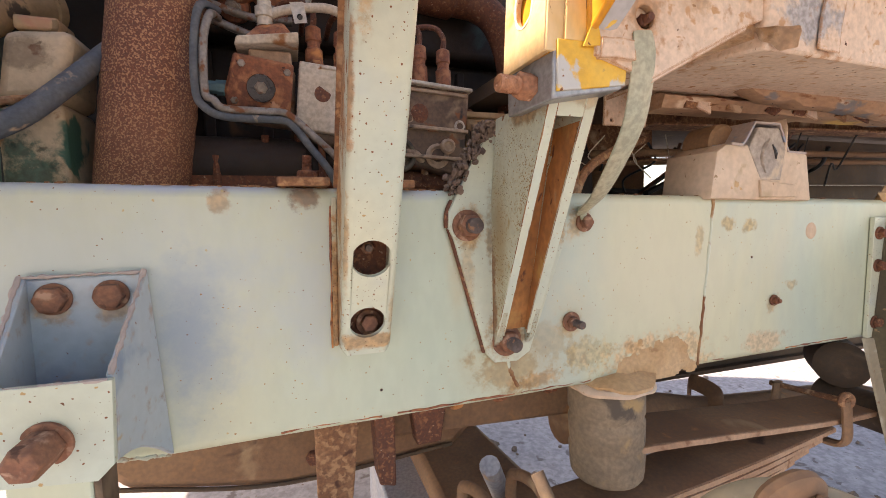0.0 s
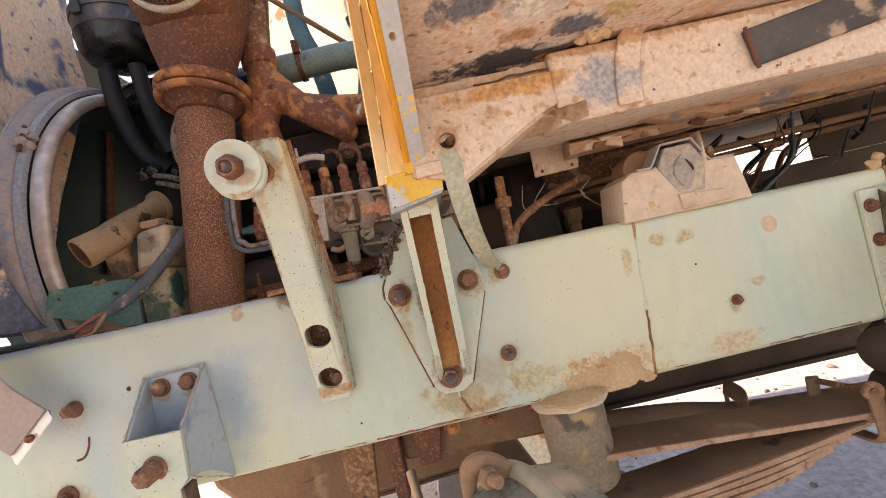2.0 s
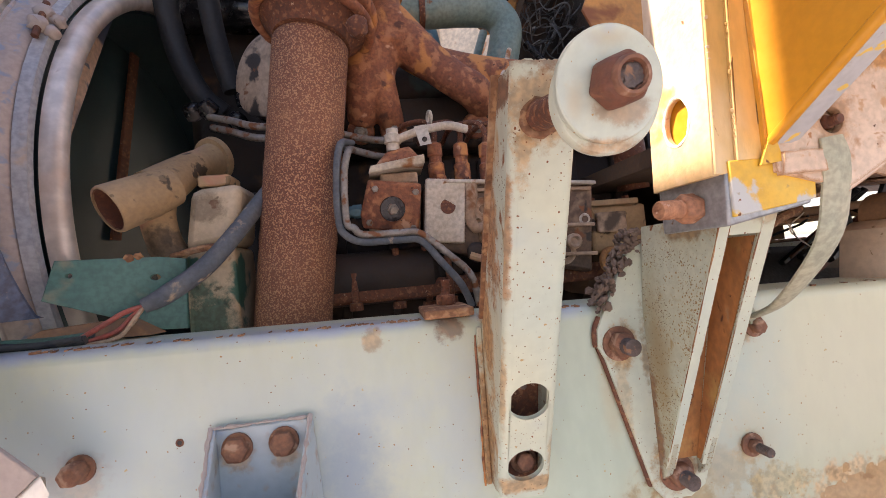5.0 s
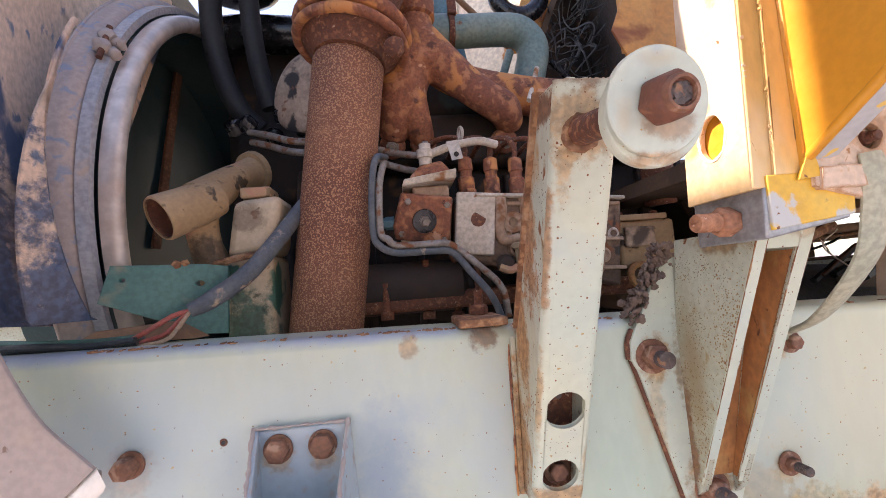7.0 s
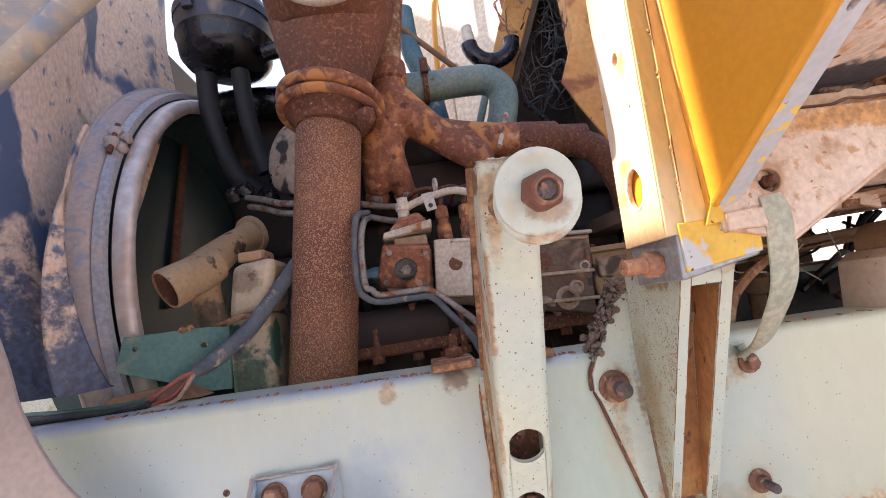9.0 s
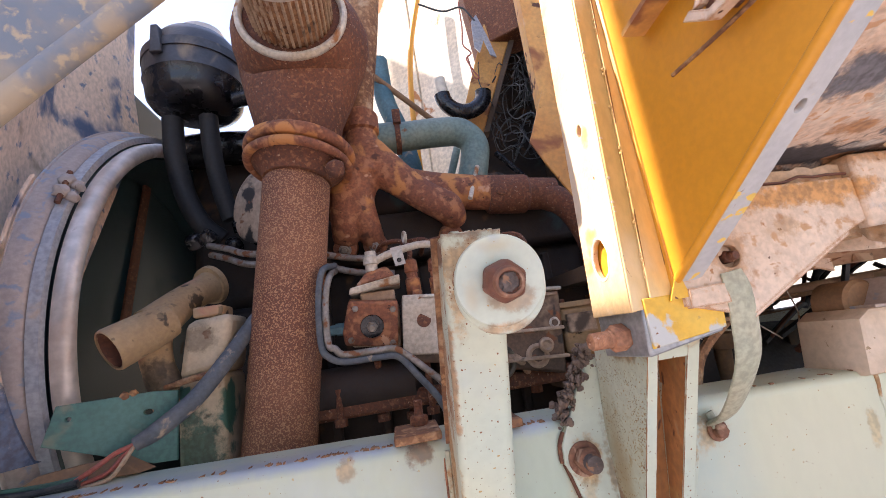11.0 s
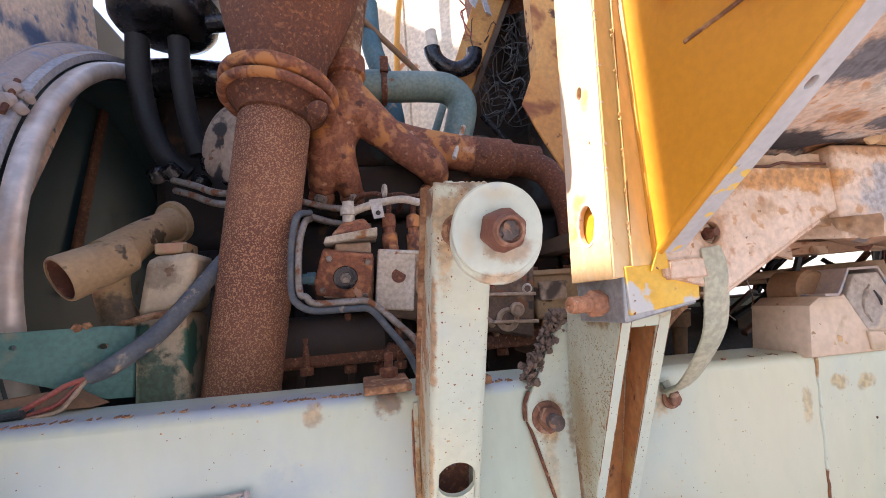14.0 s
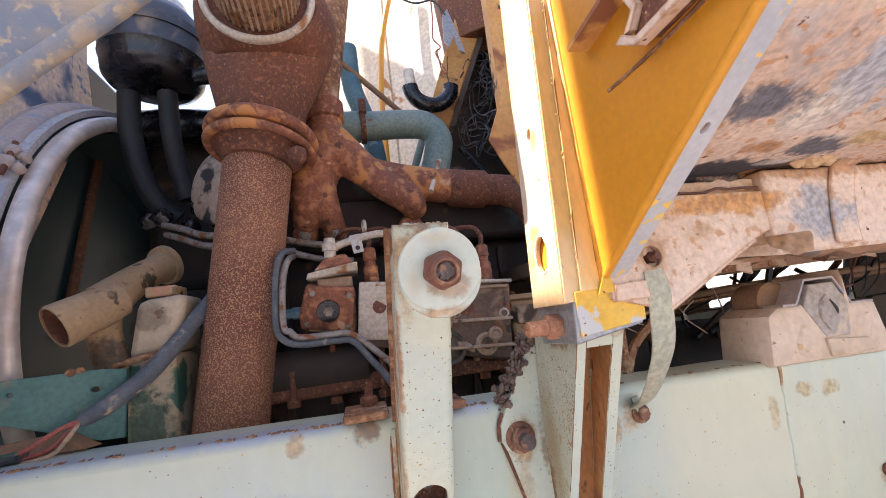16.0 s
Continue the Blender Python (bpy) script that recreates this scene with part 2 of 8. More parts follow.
M["mint_disc"] = mat("mint_paint_on_washer", (0.47, 0.52, 0.44), (0.53, 0.55, 0.43), 18, 120, 0.42, 0, 0.15,
                     [((0.53, 0.46, 0.30), 55, 0.60, 0.78, 0.6), ((0.42, 0.47, 0.45), 36, 0.58, 0.76, 0.45)], grain=0.07, specks=[((0.42, 0.28, 0.13), 420, 0.24, 0.05)],
                     spots=[((0.082, 0.237, 1.297), (0.016, 0.02, 0.006), (0.50, 0.40, 0.23), 0.6, 1), ((0.090, 0.2365, 1.262), (0.0155, 0.02, 0.0125), (0.36, 0.19, 0.09), 0.6), ((0.086, 0.240, 1.240), (0.03, 0.02, 0.006), (0.48, 0.30, 0.16), 0.8), ((0.062, 0.237, 1.265), (0.006, 0.02, 0.012), (0.50, 0.40, 0.24), 0.5, 1)])
M["arm_side"] = mat("mint_paint_with_rust_streaks", (0.44, 0.48, 0.39), (0.45, 0.42, 0.30), 9, 110, 0.65, 0, 0.35, [((0.45, 0.49, 0.41), 14, 0.56, 0.68, 0.6), ((0.40, 0.22, 0.09), 26, 0.54, 0.66, 0.85), (RUST, 80, 0.60, 0.67, 0.85)], grain=0.12, stretch=(1, 1, 0.5),
                    specks=[(RUST, 300, 0.32, 0.22), ((0.12, 0.05, 0.03), 480, 0.32, 0.13)],
                    spots=[((0.05, 0.500, 0.98), (0.08, 0.022, 0.10), (0.38, 0.20, 0.08), 0.9), ((0.055, 0.475, 1.12), (0.08, 0.026, 0.09), (0.40, 0.20, 0.075), 0.9), ((0.06, 0.43, 1.22), (0.08, 0.03, 0.08), (0.36, 0.17, 0.07), 0.9), ((0.06, 0.365, 1.19), (0.08, 0.02, 0.04), (0.40, 0.27, 0.13), 0.8), ((0.06, 0.37, 1.32), (0.08, 0.06, 0.014), RUST, 0.9)])
M["mint_grime"] = mat("mint_paint_under_brown_grime", (0.45, 0.49, 0.39), (0.43, 0.44, 0.33), 7, 150, 0.6, 0, 0.3,
                      [((0.35, 0.27, 0.14), 60, 0.60, 0.74, 0.85), ((0.32, 0.22, 0.10), 14, 0.56, 0.74, 0.85), (RUST, 50, 0.68, 0.72, 0.9)], grain=0.12,
                      specks=[((0.27, 0.17, 0.07), 420, 0.40, 0.42), ((0.13, 0.07, 0.03), 600, 0.34, 0.26), (RUST, 230, 0.24, 0.10)],
                      spots=[((0.252, 0.480, 1.04), (0.05, 0.030, 0.13), (0.28, 0.19, 0.08), 0.7, 1), ((0.252, 0.41, 1.20), (0.05, 0.05, 0.018), (0.30, 0.18, 0.08), 0.8), ((0.252, 0.498, 0.97), (0.05, 0.012, 0.10), RUST, 0.8)])
M["mint_edge"] = mat("rust_worn_mint_edge", RUST, (0.42, 0.25, 0.12), 22, 190, 0.8, 0, 0.5,
                     [((0.52, 0.55, 0.43), 26, 0.50, 0.58, 0.5)])
# Bluish copy of the mint paint; skylit shade on the bracket is in its colour.
M["mint_shaded"] = mat("blue_grey_shaded_mint_paint", (0.30, 0.385, 0.46), (0.40, 0.46, 0.48), 9, 110, 0.42, 0, 0.12,
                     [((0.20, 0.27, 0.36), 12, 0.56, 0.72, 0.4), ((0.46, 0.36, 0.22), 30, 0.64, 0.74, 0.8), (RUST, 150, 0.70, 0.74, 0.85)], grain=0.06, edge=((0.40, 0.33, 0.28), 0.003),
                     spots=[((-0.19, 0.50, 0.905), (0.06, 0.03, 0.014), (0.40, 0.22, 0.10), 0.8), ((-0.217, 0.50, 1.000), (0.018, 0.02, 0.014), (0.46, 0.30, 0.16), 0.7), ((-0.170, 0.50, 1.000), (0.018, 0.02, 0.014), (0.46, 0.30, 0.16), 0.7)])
M["rust"] = mat("brown_rust", (0.185, 0.066, 0.032), (0.125, 0.046, 0.026), 9, 220, 0.8, 0, 0.8, [((0.26, 0.115, 0.056), 140, 0.52, 0.66, 0.9), ((0.33, 0.15, 0.07), 30, 0.62, 0.76, 0.9), (RUST_DARK, 24, 0.60, 0.74, 0.85), ((0.40, 0.26, 0.17), 210, 0.64, 0.70, 0.9)], grain=0.35)
M["rust_dusty"] = mat("dusty_rust", (0.30, 0.15, 0.075), (0.20, 0.09, 0.045), 14, 180, 0.88, 0, 0.6, [((0.40, 0.22, 0.11), 100, 0.50, 0.64, 0.9), (DUST, 24, 0.56, 0.74, 0.95), (RUST_DARK, 40, 0.60, 0.70, 0.9)], grain=0.35)
M["rust_orange"] = mat("orange_rust_casting", (0.31, 0.115, 0.056), (0.22, 0.080, 0.044), 8, 180, 0.82, 0, 0.7,
                       [((0.41, 0.175, 0.085), 60, 0.50, 0.64, 0.9), ((0.52, 0.22, 0.075), 17, 0.545, 0.60, 0.9), ((0.56, 0.32, 0.20), 24, 0.62, 0.68, 0.9), ((0.11, 0.045, 0.03), 30, 0.60, 0.69, 0.85), ((0.07, 0.03, 0.02), 140, 0.66, 0.71, 0.9)], grain=0.35)
M["rust_pipe"] = mat("speckled_rust_pipe", (0.175, 0.068, 0.042), (0.24, 0.100, 0.056), 7, 260, 0.82, 0, 1.0,
                     [((0.43, 0.225, 0.12), 400, 0.505, 0.58, 0.9), ((0.12, 0.050, 0.028), 12, 0.64, 0.80, 0.8), ((0.42, 0.20, 0.09), 9, 0.64, 0.78, 0.9)])
M["yellow"] = mat("yellow_paint", (0.66, 0.29, 0.020), (0.60, 0.255, 0.018), 4, 140, 0.42, 0, 0.12, [((0.16, 0.07, 0.03), 60, 0.745, 0.765, 0.8)], grain=0.08)
M["pin_end"] = mat("pitted_dark_steel", (0.135, 0.10, 0.085), (0.085, 0.060, 0.050), 60, 300, 0.55, 0.2, 0.8, [((0.26, 0.13, 0.07), 120, 0.56, 0.66, 0.85)], grain=0.3)
# White for paint chips and for sunlight on the hole's edge, put into the colour.
M["chipped"] = mat("chipped_and_sunlit_white", (0.80, 0.76, 0.68), (0.74, 0.66, 0.52), 60, 300, 0.5, 0, 0.3)
M["slot"] = mat("shadowed_rusty_seam", (0.17, 0.085, 0.022), (0.24, 0.12, 0.03), 40, 200, 0.8, 0, 0.3, [(RUST_DARK, 60, 0.58, 0.66, 0.9)])
# Paler than the gusset yellow: the front's brighter light is in the colour.
M["yellow_cream"] = mat("yellow_paint_lit_to_cream", (0.66, 0.44, 0.19), (0.64, 0.37, 0.095), 5, 140, 0.5, 0, 0.3, [((0.70, 0.53, 0.31), 9, 0.52, 0.68, 0.6), ((0.62, 0.30, 0.03), 12, 0.60, 0.72, 0.5), (RUST, 75, 0.71, 0.74, 0.85)], grain=0.12, stretch=(1, 1, 0.4))
M["yellow_pale"] = mat("pale_yellow_paint", (0.64, 0.46, 0.29), (0.58, 0.38, 0.17), 6, 140, 0.5, 0, 0.4, [((0.70, 0.56, 0.40), 14, 0.52, 0.68, 0.6), ((0.62, 0.36, 0.10), 20, 0.60, 0.70, 0.5), (RUST, 60, 0.70, 0.74, 0.85)], grain=0.14)
M["yellow_worn"] = mat("yellow_paint_worn_to_grey", (0.66, 0.35, 0.025), (0.72, 0.44, 0.06), 12, 140, 0.5, 0, 0.25,
                       [(DUST_PALE, 12, 0.60, 0.72, 0.8), ((0.47, 0.46, 0.42), 30, 0.53, 0.58, 0.5), ((0.30, 0.21, 0.10), 60, 0.62, 0.68, 0.8), (RUST, 90, 0.68, 0.71, 0.85)], grain=0.1)
M["grey_worn"] = mat("grey_primer_worn", (0.38, 0.39, 0.40), (0.47, 0.46, 0.45), 10, 150, 0.55, 0, 0.25,
                     [((0.74, 0.48, 0.10), 70, 0.60, 0.64, 0.5), ((0.30, 0.20, 0.13), 35, 0.64, 0.74, 0.8), (RUST, 90, 0.68, 0.72, 0.8)], grain=0.1)
M["rusty_yellow"] = mat("yellow_paint_lost_to_rust", (0.66, 0.36, 0.11), (0.58, 0.27, 0.07), 7, 140, 0.65, 0, 0.3,
                        [((0.28, 0.11, 0.05), 13, 0.54, 0.62, 0.9), ((0.10, 0.045, 0.03), 22, 0.62, 0.67, 0.9), (DUST_PALE, 9, 0.62, 0.74, 0.9)], grain=0.15)
M["cab"] = mat("dust_covered_cab_underside", (0.70, 0.55, 0.43), (0.64, 0.46, 0.33), 7, 160, 0.85, 0, 0.9,
               [((0.55, 0.30, 0.15), 13, 0.58, 0.68, 0.9), ((0.47, 0.46, 0.45), 5.0, 0.60, 0.68, 0.7), ((0.76, 0.66, 0.55), 9, 0.57, 0.68, 0.8), ((0.54, 0.29, 0.15), 75, 0.57, 0.64, 0.9), ((0.30, 0.13, 0.05), 34, 0.63, 0.68, 0.9), (RUST_DARK, 80, 0.67, 0.72, 0.9)], grain=0.22, stretch=(0.8, 1.2, 1),
               spots=[((0.415, 0.165, 1.41), (0.09, 0.055, 0.08), (0.60, 0.36, 0.22), 0.55), ((0.49, 0.19, 1.40), (0.05, 0.07, 0.08), (0.40, 0.42, 0.45), 0.85), ((0.60, 0.16, 1.41), (0.13, 0.06, 0.08), (0.42, 0.43, 0.45), 0.7), ((0.47, 0.225, 1.39), (0.045, 0.030, 0.05), (0.74, 0.64, 0.52), 0.8),
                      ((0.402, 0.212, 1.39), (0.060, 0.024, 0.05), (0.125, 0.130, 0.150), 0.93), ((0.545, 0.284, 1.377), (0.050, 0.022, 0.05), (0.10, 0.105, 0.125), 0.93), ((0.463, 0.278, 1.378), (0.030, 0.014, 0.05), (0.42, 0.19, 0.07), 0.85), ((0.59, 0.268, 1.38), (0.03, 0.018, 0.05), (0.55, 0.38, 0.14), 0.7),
                      # The first, near-black wedge paints the shadow gap above the sill.
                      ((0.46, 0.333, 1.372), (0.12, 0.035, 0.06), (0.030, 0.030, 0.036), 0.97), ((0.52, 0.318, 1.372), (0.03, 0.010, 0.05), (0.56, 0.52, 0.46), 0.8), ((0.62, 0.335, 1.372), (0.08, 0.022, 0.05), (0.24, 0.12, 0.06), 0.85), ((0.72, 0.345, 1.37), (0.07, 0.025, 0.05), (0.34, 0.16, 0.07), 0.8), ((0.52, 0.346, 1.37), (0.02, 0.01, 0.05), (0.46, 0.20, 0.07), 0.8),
                      ((0.82, 0.27, 1.38), (0.10, 0.05, 0.06), (0.48, 0.46, 0.45), 0.6), ((0.42, 0.06, 1.46), (0.10, 0.05, 0.06), (0.56, 0.32, 0.18), 0.5)])
M["cab_plain"] = mat("pinkish_dust_on_cab_steel", (0.70, 0.54, 0.41), (0.64, 0.47, 0.34), 7, 150, 0.88, 0, 0.7,
                     [((0.50, 0.31, 0.17), 11, 0.62, 0.74, 0.9), ((0.74, 0.63, 0.50), 9, 0.60, 0.72, 0.8), ((0.52, 0.30, 0.16), 60, 0.60, 0.68, 0.9), ((0.40, 0.19, 0.08), 42, 0.655, 0.70, 0.9), (RUST_DARK, 95, 0.685, 0.715, 0.9)], grain=0.16, edge=((0.40, 0.20, 0.09), 0.004),
                     spots=[((0.45, 0.337, 1.331), (0.115, 0.03, 0.016), (0.56, 0.27, 0.085), 0.9), ((0.585, 0.332, 1.31), (0.055, 0.03, 0.035), (0.36, 0.36, 0.37), 0.85), ((0.60, 0.332, 1.365), (0.14, 0.03, 0.014), (0.47, 0.23, 0.09), 0.75), ((0.345, 0.337, 1.277), (0.026, 0.03, 0.026), (0.48, 0.25, 0.11), 0.7), ((0.42, 0.337, 1.30), (0.02, 0.03, 0.014), (0.46, 0.27, 0.13), 0.6),
                            ((0.85, 0.332, 1.365), (0.16, 0.03, 0.010), (0.44, 0.22, 0.09), 0.7)])
M["cab_rust"] = mat("flaking_rust_on_cab_sill", (0.66, 0.48, 0.34), (0.58, 0.38, 0.23), 12, 120, 0.9, 0, 0.8,
                    [((0.40, 0.40, 0.40), 14, 0.62, 0.70, 0.8), ((0.50, 0.27, 0.11), 20, 0.58, 0.68, 0.9), (RUST_DARK, 50, 0.67, 0.72, 0.9)],
                    spots=[((0.45, 0.342, 1.331), (0.105, 0.05, 0.020), (0.56, 0.27, 0.085), 0.9), ((0.50, 0.335, 1.30), (0.03, 0.05, 0.03), (0.42, 0.22, 0.09), 0.8)])
M["flaked_beam"] = mat("yellow_and_black_paint_flaking_off_rust", (0.46, 0.30, 0.19), (0.36, 0.21, 0.12), 9, 120, 0.88, 0, 0.8,
                       [((0.62, 0.40, 0.10), 8, 0.55, 0.62, 0.7), ((0.16, 0.15, 0.15), 11, 0.58, 0.63, 0.7), ((0.66, 0.52, 0.38), 15, 0.60, 0.70, 0.9), ((0.22, 0.09, 0.04), 34, 0.60, 0.67, 0.9), (RUST_DARK, 90, 0.66, 0.71, 0.9)], grain=0.2, stretch=(0.6, 1, 1.3))
M["dusty"] = mat("beige_dust", (0.64, 0.50, 0.37), (0.58, 0.43, 0.30), 8, 90, 0.95, 0, 0.6, [((0.44, 0.33, 0.21), 22, 0.58, 0.72, 0.95), ((0.32, 0.22, 0.13), 90, 0.67, 0.72, 0.95)], grain=0.12)
M["stop"] = mat("dust_caked_rubber", (0.27, 0.205, 0.135), (0.20, 0.15, 0.10), 14, 140, 0.95, 0, 0.7, [((0.42, 0.28, 0.13), 18, 0.56, 0.68, 0.95), ((0.10, 0.08, 0.06), 30, 0.60, 0.70, 0.9)])
M["alu"] = mat("dirty_aluminium_casting", (0.52, 0.39, 0.28), (0.36, 0.235, 0.15), 12, 160, 0.7, 0.1, 0.5, [((0.10, 0.075, 0.055), 22, 0.58, 0.68, 0.85), ((0.22, 0.09, 0.035), 26, 0.58, 0.68, 0.85)])
M["pump_dark"] = mat("oil_browned_casting", (0.17, 0.105, 0.065), (0.10, 0.062, 0.042), 14, 160, 0.6, 0.1, 0.6, [((0.30, 0.205, 0.13), 20, 0.56, 0.68, 0.85), ((0.25, 0.10, 0.045), 34, 0.60, 0.68, 0.9), ((0.030, 0.022, 0.018), 26, 0.60, 0.68, 0.5)], grain=0.3)
M["alu_pale"] = mat("dust_pale_aluminium", (0.60, 0.54, 0.45), (0.50, 0.42, 0.32), 18, 160, 0.6, 0.15, 0.35, [((0.30, 0.13, 0.05), 26, 0.60, 0.68, 0.85)])
M["steel"] = mat("weathered_steel", (0.30, 0.27, 0.24), (0.22, 0.18, 0.14), 30, 200, 0.5, 0.4, 0.35, [(RUST, 60, 0.52, 0.62, 0.85)])
M["galv"] = mat("dull_zinc_band", (0.70, 0.65, 0.60), (0.58, 0.50, 0.44), 7, 45, 0.34, 0.3, 0.05, [((0.46, 0.33, 0.25), 8, 0.54, 0.72, 0.7), ((0.30, 0.19, 0.13), 30, 0.68, 0.74, 0.85)])
M["shroud"] = mat("dusty_mauve_grey_steel", (0.38, 0.315, 0.29), (0.45, 0.36, 0.31), 8, 150, 0.75, 0.0, 0.3, [((0.25, 0.29, 0.36), 46, 0.55, 0.66, 0.8), ((0.46, 0.34, 0.25), 9, 0.60, 0.74, 0.95), ((0.14, 0.09, 0.07), 30, 0.68, 0.74, 0.9)], grain=0.15)
M["liner"] = mat("dust_on_dark_blue_paint", (0.80, 0.60, 0.45), (0.70, 0.52, 0.39), 5, 130, 0.75, 0.0, 0.2,
                 [((0.085, 0.12, 0.195), 6.5, 0.535, 0.60, 0.45), ((0.17, 0.20, 0.26), 40, 0.59, 0.68, 0.6), ((0.36, 0.25, 0.17), 11, 0.60, 0.72, 0.85)], grain=0.2, stretch=(1, 1.5, 0.7),
                 spots=[((-0.55, 0.60, 1.17), (0.3, 0.26, 0.22), (0.065, 0.105, 0.185), 0.92), ((-0.60, 0.46, 1.45), (0.2, 0.050, 0.30), (0.085, 0.115, 0.18), 0.85), ((-0.55, 0.60, 1.24), (0.2, 0.030, 0.10), (0.44, 0.33, 0.25), 0.55)])
M["liner_blue"] = mat("dark_blue_paint_thinly_dusted", (0.060, 0.095, 0.165), (0.085, 0.115, 0.175), 6, 130, 0.5, 0.0, 0.2, [((0.36, 0.28, 0.21), 9, 0.62, 0.76, 0.85), ((0.22, 0.20, 0.19), 60, 0.60, 0.72, 0.8)], grain=0.2, stretch=(1, 1.5, 0.5))
M["flare"] = mat("sand_dust_on_blue_paint", (0.30, 0.235, 0.165), (0.25, 0.21, 0.165), 9, 190, 0.85, 0.0, 0.3,
                 [((0.36, 0.27, 0.18), 9, 0.50, 0.70, 0.95), ((0.15, 0.165, 0.19), 120, 0.42, 0.66, 0.7), ((0.13, 0.15, 0.18), 34, 0.52, 0.68, 0.7), ((0.36, 0.28, 0.19), 300, 0.54, 0.68, 0.9)], grain=0.15)
M["core"] = mat("dark_radiator_core", (0.018, 0.055, 0.062), (0.012, 0.032, 0.037), 4, 260, 0.5, 0.1, 0.3, [((0.022, 0.050, 0.055), 6, 0.56, 0.72, 0.8), ((0.05, 0.04, 0.03), 14, 0.70, 0.80, 0.9)])
M["black"] = mat("oily_black_paint", (0.009, 0.009, 0.012), (0.015, 0.014, 0.015), 10, 70, 0.26, 0.0, 0.8, [((0.05, 0.040, 0.032), 9, 0.60, 0.74, 0.7), ((0.006, 0.006, 0.007), 20, 0.56, 0.64, 0.12)])
M["black_dusty"] = mat("dusty_black_lid", (0.060, 0.056, 0.062), (0.035, 0.033, 0.038), 12, 140, 0.42, 0.0, 0.3, [((0.24, 0.18, 0.13), 14, 0.60, 0.74, 0.9)])
M["rubber"] = mat("black_rubber_hose", (0.010, 0.010, 0.011), (0.017, 0.015, 0.014), 18, 160, 0.7, 0.0, 0.4, [((0.065, 0.05, 0.036), 16, 0.58, 0.72, 0.9)])
M["bush"] = mat("crusted_pale_rubber", (0.42, 0.36, 0.30), (0.34, 0.28, 0.23), 18, 140, 0.95, 0.0, 0.8, [((0.55, 0.43, 0.31), 24, 0.56, 0.68, 0.95), ((0.16, 0.12, 0.09), 40, 0.64, 0.71, 0.9)])
M["nut_dusty"] = mat("sun_bleached_rust", (0.50, 0.25, 0.14), (0.34, 0.15, 0.08), 40, 220, 0.85, 0.0, 0.7, [((0.22, 0.09, 0.045), 55, 0.52, 0.62, 0.9), ((0.64, 0.43, 0.31), 90, 0.60, 0.68, 0.9)], grain=0.3)
M["nut_dark"] = mat("dark_brown_rust", (0.17, 0.062, 0.035), (0.12, 0.045, 0.028), 30, 220, 0.7, 0.0, 0.6, [((0.26, 0.11, 0.06), 70, 0.56, 0.68, 0.85)])
M["steel_grey"] = mat("bare_smooth_steel", (0.34, 0.35, 0.35), (0.28, 0.28, 0.28), 20, 160, 0.35, 0.4, 0.15, [((0.60, 0.33, 0.04), 40, 0.66, 0.72, 0.5), (RUST, 70, 0.70, 0.75, 0.85)])
M["stay"] = mat("dusty_mauve_steel", (0.42, 0.35, 0.31), (0.37, 0.30, 0.27), 6, 130, 0.8, 0.0, 0.25, [(DUST, 7, 0.60, 0.78, 0.95), ((0.22, 0.15, 0.12), 60, 0.68, 0.73, 0.9)], grain=0.12)
M["bolt"] = mat("dusty_brown_bolt", (0.27, 0.125, 0.070), (0.19, 0.082, 0.048), 40, 220, 0.8, 0.0, 0.6, [((0.40, 0.24, 0.16), 70, 0.56, 0.68, 0.9), ((0.11, 0.05, 0.03), 60, 0.62, 0.70, 0.85)], grain=0.3)
M["tar"] = mat("dark_tarry_stain_on_dust", (0.06, 0.053, 0.050), (0.10, 0.085, 0.075), 12, 120, 0.8, 0.0, 0.5, [((0.42, 0.30, 0.20), 13, 0.57, 0.64, 0.9), ((0.36, 0.17, 0.07), 20, 0.61, 0.67, 0.9)])
M["pulley"] = mat("tan_cast_with_black_scale", (0.46, 0.35, 0.26), (0.38, 0.27, 0.19), 9, 120, 0.85, 0.0, 0.5, [((0.035, 0.030, 0.028), 13, 0.50, 0.55, 0.7), ((0.22, 0.10, 0.05), 40, 0.62, 0.68, 0.9)])
M["channel"] = mat("orange_rust_with_paint_left", (0.46, 0.20, 0.065), (0.34, 0.14, 0.045), 10, 150, 0.85, 0.0, 0.6, [((0.46, 0.28, 0.09), 22, 0.56, 0.68, 0.9), ((0.40, 0.38, 0.25), 14, 0.62, 0.70, 0.7), ((0.13, 0.055, 0.03), 70, 0.60, 0.68, 0.9)], grain=0.25, stretch=(1, 1, 0.6))
M["rubber_grey"] = mat("dusty_grey_rubber", (0.17, 0.155, 0.14), (0.24, 0.21, 0.175), 20, 160, 0.9, 0.0, 0.5, [((0.40, 0.31, 0.21), 22, 0.58, 0.7, 0.95)])
M["link"] = mat("grey_green_dusty_steel", (0.38, 0.385, 0.28), (0.44, 0.41, 0.29), 18, 160, 0.85, 0.0, 0.4, [((0.24, 0.22, 0.16), 30, 0.6, 0.72, 0.9)])
M["cable"] = mat("grey_blue_cable_sleeve", (0.085, 0.10, 0.115), (0.13, 0.14, 0.145), 30, 200, 0.7, 0.0, 0.3, [(DUST, 40, 0.62, 0.74, 0.95)])
M["green"] = mat("dark_green_paint", (0.045, 0.145, 0.125), (0.07, 0.19, 0.16), 10, 150, 0.5, 0.0, 0.2, [((0.30, 0.25, 0.16), 14, 0.60, 0.72, 0.9), (RUST, 50, 0.68, 0.73, 0.85)])
